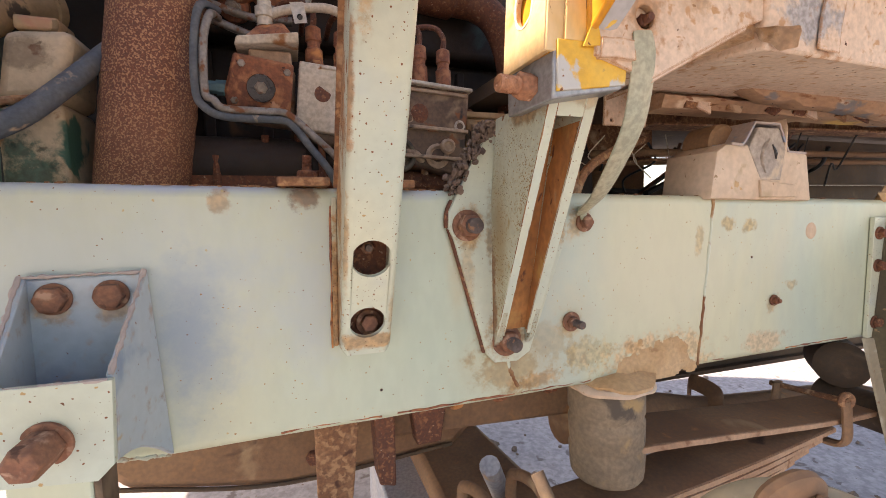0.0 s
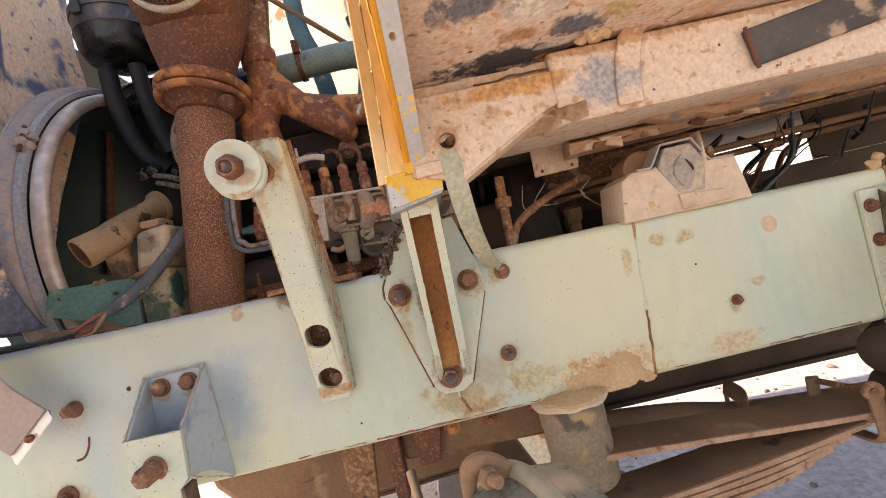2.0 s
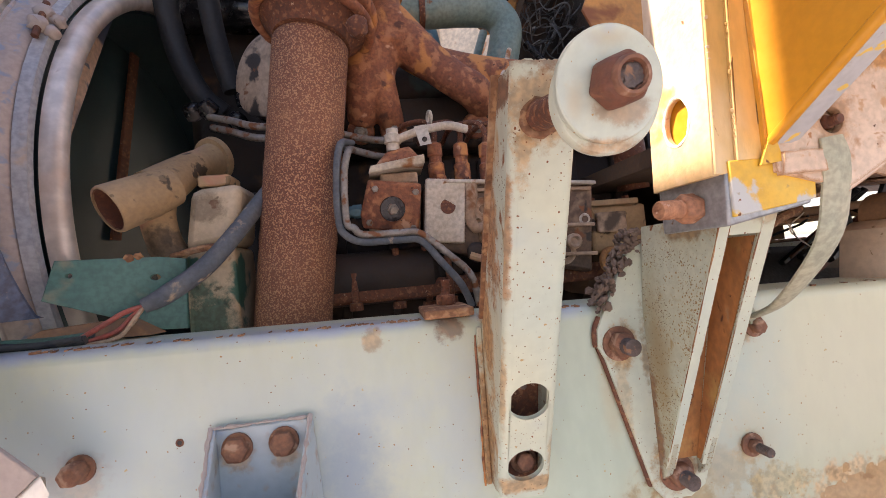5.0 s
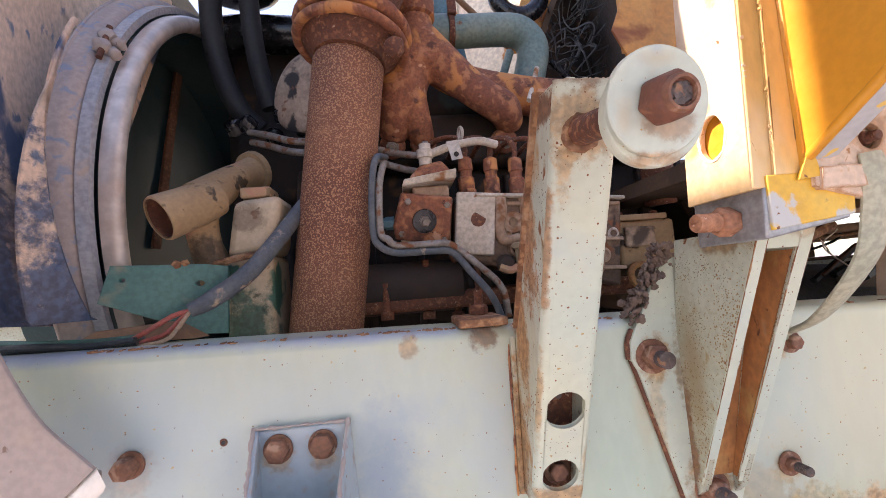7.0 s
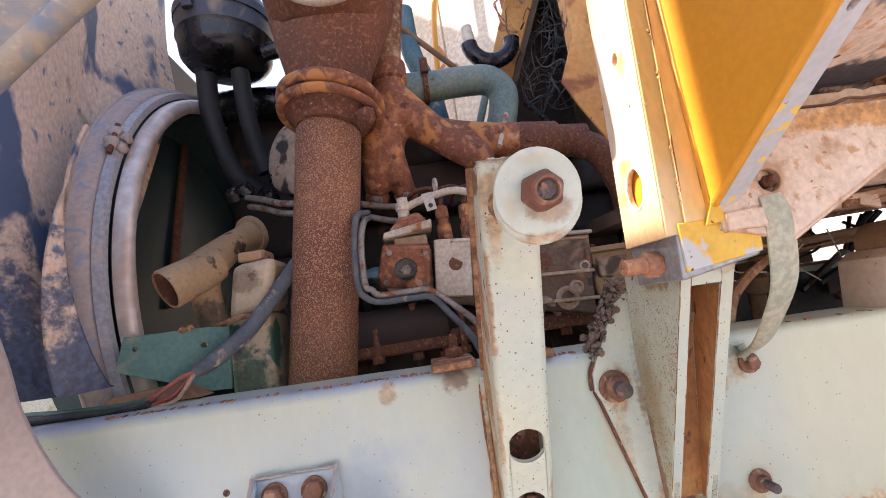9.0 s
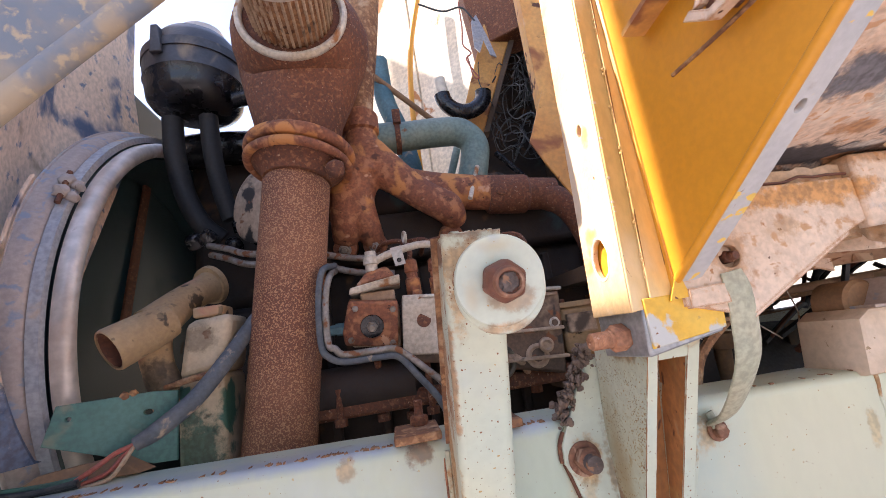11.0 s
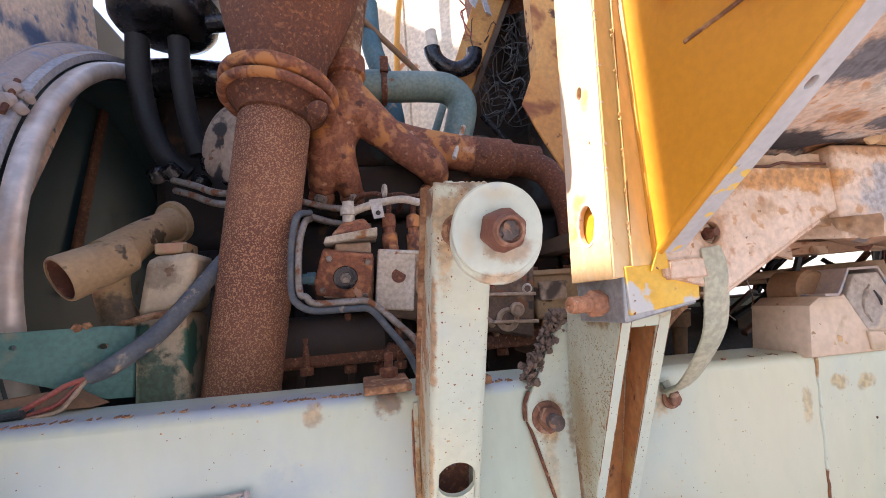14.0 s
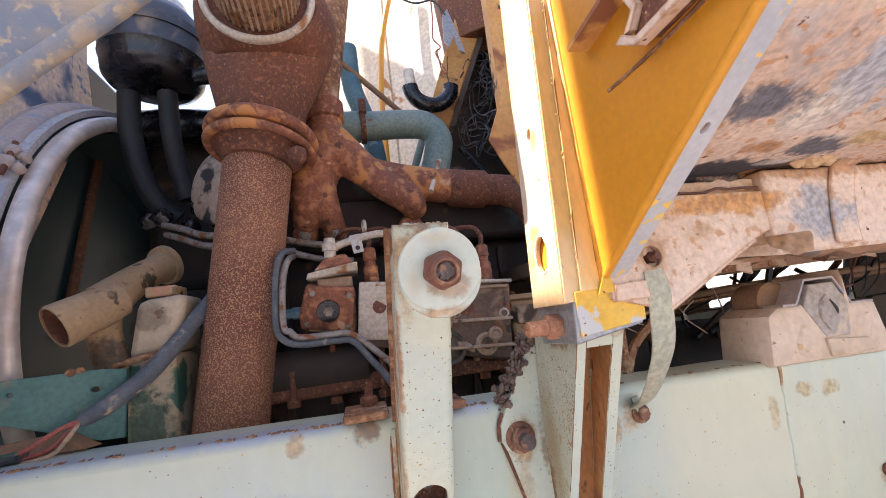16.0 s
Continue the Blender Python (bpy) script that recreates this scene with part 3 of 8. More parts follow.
M["green_dusty"] = mat("dust_over_green_paint", (0.56, 0.45, 0.31), (0.47, 0.37, 0.24), 9, 130, 0.85, 0.0, 0.35,
                       [((0.045, 0.13, 0.095), 12, 0.565, 0.61, 0.55), (RUST, 30, 0.65, 0.71, 0.9), ((0.18, 0.13, 0.08), 40, 0.64, 0.70, 0.9)], grain=0.12,
                       spots=[((-0.31, 0.675, 1.12), (0.055, 0.06, 0.085), (0.045, 0.125, 0.095), 0.85), ((-0.30, 0.67, 1.30), (0.04, 0.05, 0.02), (0.16, 0.12, 0.08), 0.6)])
M["tan"] = mat("tan_dust_on_casting", (0.43, 0.295, 0.165), (0.34, 0.225, 0.12), 13, 150, 0.9, 0.0, 0.45, [((0.08, 0.06, 0.04), 24, 0.60, 0.65, 0.9), ((0.42, 0.22, 0.14), 11, 0.58, 0.68, 0.9), ((0.20, 0.14, 0.08), 60, 0.62, 0.68, 0.9)], grain=0.15,
               spots=[((-0.395, 0.632, 1.30), (0.032, 0.034, 0.034), (0.44, 0.26, 0.19), 0.55, 1), ((-0.366, 0.675, 1.335), (0.016, 0.02, 0.018), (0.12, 0.09, 0.07), 0.8), ((-0.362, 0.685, 1.250), (0.04, 0.04, 0.030), (0.10, 0.075, 0.05), 0.85), ((-0.345, 0.77, 1.40), (0.02, 0.03, 0.012), (0.14, 0.10, 0.07), 0.8)])
M["teal"] = mat("teal_painted_pipe", (0.13, 0.21, 0.20), (0.20, 0.26, 0.22), 14, 140, 0.55, 0.0, 0.25, [((0.40, 0.34, 0.24), 16, 0.57, 0.70, 0.9), (RUST, 36, 0.66, 0.72, 0.85)])
M["teal_hose"] = mat("blue_green_hose", (0.055, 0.14, 0.17), (0.09, 0.18, 0.20), 14, 140, 0.6, 0.0, 0.2, [(DUST, 20, 0.62, 0.74, 0.95)])
M["engine"] = mat("oily_dark_engine_block", (0.044, 0.028, 0.020), (0.020, 0.015, 0.013), 12, 140, 0.75, 0.0, 0.6, [((0.13, 0.070, 0.038), 15, 0.57, 0.70, 0.9), ((0.030, 0.05, 0.042), 8, 0.62, 0.7, 0.6)])
M["brown"] = mat("brown_dusty_steel", (0.29, 0.165, 0.088), (0.21, 0.115, 0.062), 6, 140, 0.85, 0.0, 0.4, [((0.40, 0.27, 0.155), 12, 0.58, 0.74, 0.95), ((0.38, 0.18, 0.075), 26, 0.64, 0.74, 0.9), ((0.10, 0.06, 0.04), 14, 0.64, 0.74, 0.9)], grain=0.2)
M["brown_dark"] = mat("dark_brown_steel", (0.115, 0.072, 0.042), (0.075, 0.048, 0.03), 9, 140, 0.8, 0.0, 0.5, [((0.20, 0.14, 0.09), 16, 0.60, 0.74, 0.95)])
M["mud"] = mat("dried_mud", (0.58, 0.39, 0.215), (0.50, 0.31, 0.15), 14, 160, 0.98, 0.0, 0.8, [((0.36, 0.21, 0.10), 50, 0.60, 0.70, 0.98)], grain=0.15)
M["mudnest"] = mat("crumbly_grey_brown_mud", (0.20, 0.145, 0.11), (0.15, 0.10, 0.075), 40, 260, 0.98, 0.0, 0.9, [])
M["chamber"] = mat("pale_grey_green_painted_can", (0.20, 0.185, 0.145), (0.14, 0.125, 0.09), 5, 120, 0.30, 0.2, 0.12, [(DUST, 12, 0.62, 0.78, 0.9), (RUST, 60, 0.70, 0.74, 0.85)], grain=0.06)
M["olive"] = mat("oily_olive_brown_paint", (0.125, 0.105, 0.060), (0.080, 0.062, 0.038), 7, 130, 0.6, 0.0, 0.35, [((0.22, 0.16, 0.09), 15, 0.58, 0.72, 0.9), ((0.035, 0.028, 0.020), 11, 0.58, 0.68, 0.45), ((0.30, 0.20, 0.11), 60, 0.66, 0.71, 0.9)], grain=0.2)
M["olive_pale"] = mat("worn_olive_edge", (0.34, 0.30, 0.21), (0.28, 0.22, 0.14), 10, 130, 0.7, 0.0, 0.3, [((0.44, 0.40, 0.31), 20, 0.56, 0.68, 0.8), (RUST, 50, 0.64, 0.70, 0.9)], grain=0.12)
M["leaf_edge"] = mat("pinkish_dust_on_spring_edge", (0.46, 0.29, 0.18), (0.38, 0.22, 0.13), 14, 150, 0.9, 0.0, 0.6, [((0.22, 0.11, 0.06), 30, 0.58, 0.68, 0.9)], grain=0.2)
M["ochre"] = mat("ochre_rusted_dome", (0.42, 0.21, 0.065), (0.28, 0.12, 0.045), 16, 160, 0.75, 0.0, 0.6, [((0.62, 0.40, 0.14), 20, 0.54, 0.66, 0.6), ((0.16, 0.065, 0.025), 15, 0.54, 0.64, 0.7), (RUST_DARK, 44, 0.62, 0.68, 0.9)], grain=0.3)
M["blue_grey"] = mat("blue_grey_paint", (0.34, 0.36, 0.40), (0.42, 0.41, 0.41), 12, 140, 0.6, 0.0, 0.2, [(DUST, 14, 0.62, 0.74, 0.9)])
M["sand"] = mat("pale_dry_sand", (0.37, 0.335, 0.325), (0.30, 0.27, 0.265), 1.5, 45, 0.97, 0.0, 1.0,
                [((0.16, 0.13, 0.12), 13, 0.62, 0.68, 0.97), ((0.24, 0.19, 0.16), 45, 0.62, 0.69, 0.97)], grain=0.3)
M["wire_red"] = mat("faded_red_wire", (0.42, 0.10, 0.07), (0.36, 0.13, 0.10), 60, 300, 0.5, 0, 0.1)
M["wire_dark"] = mat("dark_wire", (0.03, 0.035, 0.04), (0.06, 0.065, 0.065), 60, 300, 0.5, 0, 0.1)
M["wire_tan"] = mat("tan_wire", (0.50, 0.34, 0.22), (0.42, 0.28, 0.18), 60, 300, 0.6, 0, 0.1)
M["wire_green"] = mat("green_wire", (0.05, 0.16, 0.12), (0.06, 0.13, 0.10), 60, 300, 0.5, 0, 0.1)
M["white"] = mat("sun_bleached_cream_panel", (0.72, 0.64, 0.52), (0.66, 0.56, 0.42), 3, 60, 0.8, 0, 0.2, [((0.42, 0.18, 0.07), 6, 0.62, 0.66, 0.9)])


# building helpers
def bm_new():
    return bmesh.new()


def basis(axis):
    a = Vector(axis).normalized()
    u = a.orthogonal().normalized()
    return a, u, a.cross(u)


def bm_hexa(bm, p):
    """p: four points round the bottom, then the four above them."""
    v = [bm.verts.new(q) for q in p]
    for f in ((3, 2, 1, 0), (4, 5, 6, 7), (0, 1, 5, 4), (1, 2, 6, 5), (2, 3, 7, 6), (3, 0, 4, 7)):
        bm.faces.new([v[i] for i in f])
    return bm


def bm_box(bm, lo, hi):
    (x0, y0, z0), (x1, y1, z1) = lo, hi
    return bm_hexa(bm, [(x0, y0, z0), (x1, y0, z0), (x1, y1, z0), (x0, y1, z0), (x0, y0, z1), (x1, y0, z1), (x1, y1, z1), (x0, y1, z1)])


def box(lo, hi):
    return bm_box(bm_new(), lo, hi)


def bm_loft(bm, rings, caps=True, closed=False):
    """Skins a list of rings of points; caps close its ends, closed joins the last ring to the first."""
    rows = [[bm.verts.new(p) for p in ring] for ring in rings]
    n = len(rows[0])
    pairs = list(zip(rows, rows[1:])) + ([(rows[-1], rows[0])] if closed else [])
    for a, b in pairs:
        for i in range(n):
            bm.faces.new((a[i], a[(i + 1) % n], b[(i + 1) % n], b[i]))
    if caps and not closed:
        bm.faces.new(rows[0][::-1])
        bm.faces.new(rows[-1])
    return bm


def bm_lathe(bm, origin, axis, profile, seg=28, caps=True, closed=False, turn=0.0):
    """profile: (distance along the axis, radius)."""
    a, u, v = basis(axis)
    o = Vector(origin)
    rings = [[o + a * h + (u * math.cos(turn + 2 * math.pi * i / seg) + v * math.sin(turn + 2 * math.pi * i / seg)) * r for i in range(seg)] for h, r in profile]
    return bm_loft(bm, rings, caps, closed)


def lathe(origin, axis, profile, **k):
    return bm_lathe(bm_new(), origin, axis, profile, **k)


def bm_cyl(bm, a, b, r, r2=None, seg=20, caps=True):
    a, b = Vector(a), Vector(b)
    return bm_lathe(bm, a, b - a, [(0, r), ((b - a).length, r if r2 is None else r2)], seg, caps)


def cyl(a, b, r, r2=None, seg=20, caps=True):
    return bm_cyl(bm_new(), a, b, r, r2, seg, caps)


def pipe_wall(origin, axis, profile, wall, seg=28):
    """A hollow turned body, open at both ends."""
    return lathe(origin, axis, list(profile) + [(h, r - wall) for h, r in reversed(profile)], seg=seg, caps=False, closed=True)


def spline(points, sub):
    pts = [Vector(p) for p in points]
    if len(pts) < 3:
        return pts
    out = []
    ext = [2 * pts[0] - pts[1]] + pts + [2 * pts[-1] - pts[-2]]
    for i in range(1, len(ext) - 2):
        p0, p1, p2, p3 = ext[i - 1:i + 3]
        for s in range(sub):
            t = s / sub
            out.append(0.5 * (2 * p1 + (p2 - p0) * t + (2 * p0 - 5 * p1 + 4 * p2 - p3) * t * t + (3 * p1 - p0 - 3 * p2 + p3) * t ** 3))
    return out + [pts[-1]]


def bm_tube(bm, points, r, seg=10, sub=6, flat=1.0, side=(0, 0, 1)):
    """A swept tube; r: one radius or one a point; flat squeezes it along side."""
    pts = spline(points, sub)
    rs = r if isinstance(r, (list, tuple)) else [r] * len(points)
    rings, up = [], None
    for i, p in enumerate(pts):
        d = (pts[min(i + 1, len(pts) - 1)] - pts[max(i - 1, 0)]).normalized()
        if up is None:
            up = (Vector(side) - d * d.dot(Vector(side)))
            up = up.normalized() if up.length > 1e-3 else d.orthogonal().normalized()
        up = (up - d * d.dot(up)).normalized()
        w = d.cross(up)
        f = i / max(1, len(pts) - 1) * (len(rs) - 1)
        k = min(int(f), len(rs) - 2)
        rad = rs[k] + (rs[k + 1] - rs[k]) * (f - k)
        rings.append([p + (up * math.cos(2 * math.pi * j / seg) * flat + w * math.sin(2 * math.pi * j / seg)) * rad for j in range(seg)])
    return bm_loft(bm, rings)


def tube(points, r, **k):
    return bm_tube(bm_new(), points, r, **k)


def bm_prism(bm, points, vec):
    """A flat outline pushed along vec."""
    vec = Vector(vec)
    a = [bm.verts.new(p) for p in points]
    b = [bm.verts.new(Vector(p) + vec) for p in points]
    bm.faces.new(a[::-1])
    bm.faces.new(b)
    for i in range(len(a)):
        j = (i + 1) % len(a)
        bm.faces.new((a[i], a[j], b[j], b[i]))
    bmesh.ops.recalc_face_normals(bm, faces=bm.faces)
    return bm


def prism(points, vec):
    return bm_prism(bm_new(), points, vec)


def bm_torus(bm, origin, axis, big, small, seg=36, ring=8, squash=1.0):
    a, u, v = basis(axis)
    rings = []
    for i in range(seg):
        d = u * math.cos(2 * math.pi * i / seg) + v * math.sin(2 * math.pi * i / seg)
        rings.append([Vector(origin) + d * (big + small * math.cos(2 * math.pi * j / ring)) + a * small * squash * math.sin(2 * math.pi * j / ring) for j in range(ring)])
    return bm_loft(bm, rings, False, True)


def torus(origin, axis, big, small, **k):
    return bm_torus(bm_new(), origin, axis, big, small, **k)


def bm_hex(bm, origin, axis, r, height, turn=0.2):
    """A hexagon nut or head with turned-off corners."""
    return bm_lathe(bm, origin, axis, [(0, r), (height * 0.82, r), (height, r * 0.84)], seg=6, turn=turn)


def rough_up(bm, amount, scale, seed=0.0):
    for v in bm.verts:
        v.co += noise.noise_vector(v.co * scale + Vector((seed, seed, seed))) * amount
    return bm


def clump(centres, sub=2, amount=0.35, seed=0.0):
    """Uneven lumps grown together: (x, y, z, radius, squash)."""
    bm = bm_new()
    for x, y, z, r, sq in centres:
        got = bmesh.ops.create_icosphere(bm, subdivisions=sub, radius=r)
        for v in got["verts"]:
            q = v.co.copy()
            q *= 1 + amount * noise.noise(q / r * 1.3 + Vector((x * 37, y * 41, z * 43 + seed)))
            v.co = Vector((x + q.x, y + q.y * sq, z + q.z))
    return bm


def finish(name, mesh, material, smooth, bevel):
    mesh.materials.append(M[material])
    if smooth:
        mesh.shade_smooth()
        mesh.set_sharp_from_angle(angle=radians(38))
    ob = new(name, mesh)
    if bevel:
        mod = ob.modifiers.new("bevel", "BEVEL")
        mod.width, mod.segments, mod.limit_method, mod.angle_limit = bevel, 2, "ANGLE", radians(35)
    return ob


def part(name, bm, material, parent=None, label="", smooth=True, bevel=0.0):
    """Links a bmesh as one mesh object, under a thing or a part where parent is given."""
    mesh = bpy.data.meshes.new(name)
    bmesh.ops.recalc_face_normals(bm, faces=bm.faces)
    bm.to_mesh(mesh)
    bm.free()
    ob = finish(name, mesh, material, smooth, bevel)
    return hang(ob, parent, label)


def hang(ob, parent, label=""):
    if parent is not None:
        ob.parent = parent
        base = parent
        shift = Vector((0, 0, 0))
        while base is not None:
            shift += base.location
            base = base.parent
        ob.matrix_parent_inverse = Matrix.Translation(-shift) if parent.parent is None else Matrix.Identity(4)
    if label:
        ob["label"] = label
    return ob


def cut_plate(name, outline, holes, thick, m, material, parent=None, label="", bevel=0.0008):
    """A plate with round holes (x, y, radius, stretch), from its outline in its own plane; m places it."""
    cu = bpy.data.curves.new(name, "CURVE")
    cu.dimensions, cu.fill_mode, cu.extrude, cu.bevel_depth, cu.bevel_resolution = "2D", "BOTH", thick / 2, bevel, 1

    def ring(points):
        s = cu.splines.new("POLY")
        s.points.add(len(points) - 1)
        for p, q in zip(s.points, points):
            p.co = (q[0], q[1], 0, 1)
        s.use_cyclic_u = True

    ring(outline)
    for x, y, r, st in holes:
        ring([(x + r * math.cos(2 * math.pi * i / 28), y + r * st * math.sin(2 * math.pi * i / 28)) for i in range(28)])
    tmp = bpy.data.objects.new(name, cu)
    mesh = bpy.data.meshes.new_from_object(tmp)
    bpy.data.objects.remove(tmp)
    bpy.data.curves.remove(cu)
    mesh.transform(m)
    mesh.name = name
    return hang(finish(name, mesh, material, True, 0.0), parent, label)


def plane_xz(y):
    """Outline (x, z) in the upright plane at y."""
    return Matrix(((1, 0, 0, 0), (0, 0, 1, y), (0, 1, 0, 0), (0, 0, 0, 1)))


def plane_yz(x):
    """Outline (y, z) in the upright plane at x."""
    return Matrix(((0, 0, 1, x), (1, 0, 0, 0), (0, 1, 0, 0), (0, 0, 0, 1)))


def thing(name, at, label, category, group="", kind=""):
    ob = new(name)
    ob.empty_display_size = 0.05
    ob.location = at
    return tagged(ob, label, category, group, kind)


def bolt(at, axis, r, parent, head=0.012, stub=0.0, stub_r=None, washer=0.0, material="rust", name="bolt", turn=0.2, label=""):
    """A hexagon head or nut on its washer, with the thread's end standing out of it."""
    a = Vector(axis).normalized()
    o = Vector(at)
    bm = bm_new()
    bm_hex(bm, o + a * (0.003 if washer else 0), a, r, head, turn)
    if stub:
        sr = stub_r or r * 0.55
        prof = [(0, sr)]
        h = head
        while h < head + stub - 0.002:
            prof += [(h, sr), (h + 0.0009, sr * 0.9), (h + 0.0018, sr)]
            h += 0.0018
        prof += [(head + stub, sr * 0.86)]
    ob = part(name, bm, material, parent, label, bevel=r * 0.10)
    if stub:
        part("thread", lathe(o + a * 0.003, a, prof, seg=16), "pin_end" if material == "bolt" else material, ob, "bare thread end")
    if washer:
        part("washer", lathe(o, a, [(0, washer), (0.0025, washer), (0.003, washer * 0.97)], seg=22), material, ob)
    return ob


# ---- the setting ----
def build_ground():
    bm = bm_new()
    n = 90
    def spread(i):
        s = (i / n - 0.5) * 2
        return 3.0 * s + math.copysign(abs(s) ** 5, s) * 400
    grid = []
    for j in range(n + 1):
        row = []
        for i in range(n + 1):
            x, y = spread(i), spread(j)
            z = 0.035 * noise.noise(Vector((x * 0.9, y * 0.9, 0))) + 0.012 * noise.noise(Vector((x * 5, y * 5, 3)))
            row.append(bm.verts.new((x, y + 0.6, z if abs(x) < 40 and abs(y) < 40 else 0)))
        grid.append(row)
    for j in range(n):
        for i in range(n):
            bm.faces.new((grid[j][i], grid[j][i + 1], grid[j + 1][i + 1], grid[j + 1][i]))
    return tagged(part("ground", bm, "sand"), "pale dry sandy ground littered with dark crumbs", "ground", kind="structure")


build_ground()
random.seed(52)
bits = []
for i in range(420):
    x, y = random.uniform(-1.4, 2.6), random.uniform(-0.3, 2.6)
    z = 0.035 * noise.noise(Vector((x * 0.9, (y - 0.6) * 0.9, 0))) + 0.012 * noise.noise(Vector((x * 5, (y - 0.6) * 5, 3)))
    bits.append((x, y, z, random.choice((0.006, 0.009, 0.014, 0.022)), random.uniform(0.7, 1.5)))
tagged(part("litter", clump(bits, 1, 0.8), "mudnest"), "dark stones and crumbs strewn over the sandy ground", "litter", kind="stuff")


def top(x):
    return 1.1225 - 0.0225 * x


def bottom(x):
    return 0.8275 - 0.012 * x


# ---- chassis rail: web face at y 0.51, flanges behind it ----
WEB = 0.51
rail = thing("chassis_rail", (0.4, WEB, 0.83), "pale mint green painted steel truck chassis rail, stained and rust-specked", "chassis rail")
x0, x1 = -1.3, 2.3
FOLD = 0.013
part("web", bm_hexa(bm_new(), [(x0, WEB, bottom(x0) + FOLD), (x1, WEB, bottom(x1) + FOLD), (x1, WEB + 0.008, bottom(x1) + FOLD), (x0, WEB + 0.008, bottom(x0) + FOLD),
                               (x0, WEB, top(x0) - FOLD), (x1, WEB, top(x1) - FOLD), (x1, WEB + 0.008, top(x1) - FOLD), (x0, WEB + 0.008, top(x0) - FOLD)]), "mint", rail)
for nm, zf, s in (("top_flange", top, -1), ("bottom_flange", bottom, 1)):
    rings = []
    for i in range(73):
        x = x0 + (x1 - x0) * i / 72
        dent = 0.0012 * noise.noise(Vector((x * 14, s, 0)))
        outer = [(WEB + FOLD - FOLD * math.cos(a), zf(x) - s * (FOLD * math.sin(a) - FOLD) + s * 0.0) for a in [math.pi / 2 * k / 6 for k in range(7)]]
        outer = [(y, zf(x) + s * (FOLD - FOLD * math.sin(math.pi / 2 * k / 6)) + dent * k / 6) for k, (y, _) in enumerate(outer)]
        inner = [(WEB + 0.09, zf(x) + dent), (WEB + 0.09, zf(x) + s * 0.008 + dent), (WEB + FOLD, zf(x) + s * 0.008 + dent), (WEB + 0.0085, zf(x) + s * FOLD)]
        rings.append([(x, y, z) for y, z in outer + inner])
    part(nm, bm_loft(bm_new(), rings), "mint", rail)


def bead(points, r, name="weld_bead", material="mint_edge"):
    pts = spline(points, 10)
    bm = bm_new()
    random.seed(len(points) + int(points[0][0] * 1000))
    bm_tube(bm, [(p.x + random.uniform(-1, 1) * 0.0012, p.y, p.z) for p in pts], [r * random.uniform(0.6, 1.3) for _ in pts], seg=8, sub=2)
    return part(name, bm, material, rail, "rusty weld seam")


bead([(0.665, WEB, top(0.665) - 0.002), (0.656, WEB, 1.011), (0.648, WEB, 0.93), (0.637, WEB, bottom(0.64) + 0.004)], 0.0027)
bead([(1.165, WEB, top(1.165)), (1.163, WEB, 1.06)], 0.004)
bead([(0.278, WEB, 0.895), (0.283, WEB, 0.868), (0.294, WEB, 0.842)], 0.0024)
for xa, xb, r in ((-0.02, 0.10, 0.0016), (0.12, 0.29, 0.0024), (0.30, 0.42, 0.0018), (0.62, 0.70, 0.0014), (0.86, 1.04, 0.0020)):
    n_ = max(4, int((xb - xa) / 0.012))
    random.seed(int(xb * 1000))
    ps = [(xa + (xb - xa) * k / n_, WEB + 0.0018, bottom(xa + (xb - xa) * k / n_) + FOLD * 0.62 + random.uniform(-0.0015, 0.0015)) for k in range(n_ + 1)]
    part("rust_line", bm_tube(bm_new(), ps, [r * random.uniform(0.4, 1.2) for _ in ps], seg=6, sub=2), "rust_orange", rail, "rust along the lower fold")
part("filler_spot", lathe((0.916, WEB, 1.041), (0, -1, 0), [(0, 0.0155), (0.0012, 0.0135), (0.0016, 0.004)], seg=22), "dusty", rail, "dried pale filler spot")
for x, z, r in ((-0.277, 1.024, 0.0032), (0.76, 1.0, 0.0016), (0.10, 0.868, 0.0014)):
    part("hole_rim", bm_torus(bm_new(), (x, WEB, z), (0, 1, 0), r, r * 0.35, seg=14, ring=6), "rust", rail)
    part("hole", lathe((x, WEB + 0.0005, z), (0, -1, 0), [(0, r), (0.001, r * 0.9)], seg=14), "black", rail)
part("paint_scratch", tube([(-0.385, WEB, 0.925), (-0.372, WEB, 0.928), (-0.362, WEB, 0.943), (-0.358, WEB, 0.960)], 0.002, seg=6), "rust", rail, "rusty curl of peeled paint")
bolt((0.383, WEB - 0.001, 0.926), (0, -1, 0), 0.0090, rail, 0.009, 0.016, 0.006, 0.0145, "bolt", "stud_nut")
bolt((0.406, WEB - 0.001, 1.071), (0, -1, 0), 0.0095, rail, 0.010, 0.0, None, 0.014, "bolt", "bolt")
bolt((0.818, WEB - 0.001, 0.919), (0, -1, 0), 0.007, rail, 0.006, 0.004, 0.004, 0.010, "rust", "stud_nut")
bolt((-0.410, WEB - 0.001, 0.870), (0, -1, 0), 0.0105, rail, 0.010, 0.014, 0.007, 0.018, "rust", "stud_nut")
bolt((-0.455, WEB - 0.001, 0.855), (0, -1, 0), 0.0105, rail, 0.010, 0.0, None, 0.018, "bolt", "bolt")
bolt((-0.371, WEB - 0.001, 1.012), (0, -1, 0), 0.0115, rail, 0.018, 0.0, None, 0.0145, "bolt", "bolt")
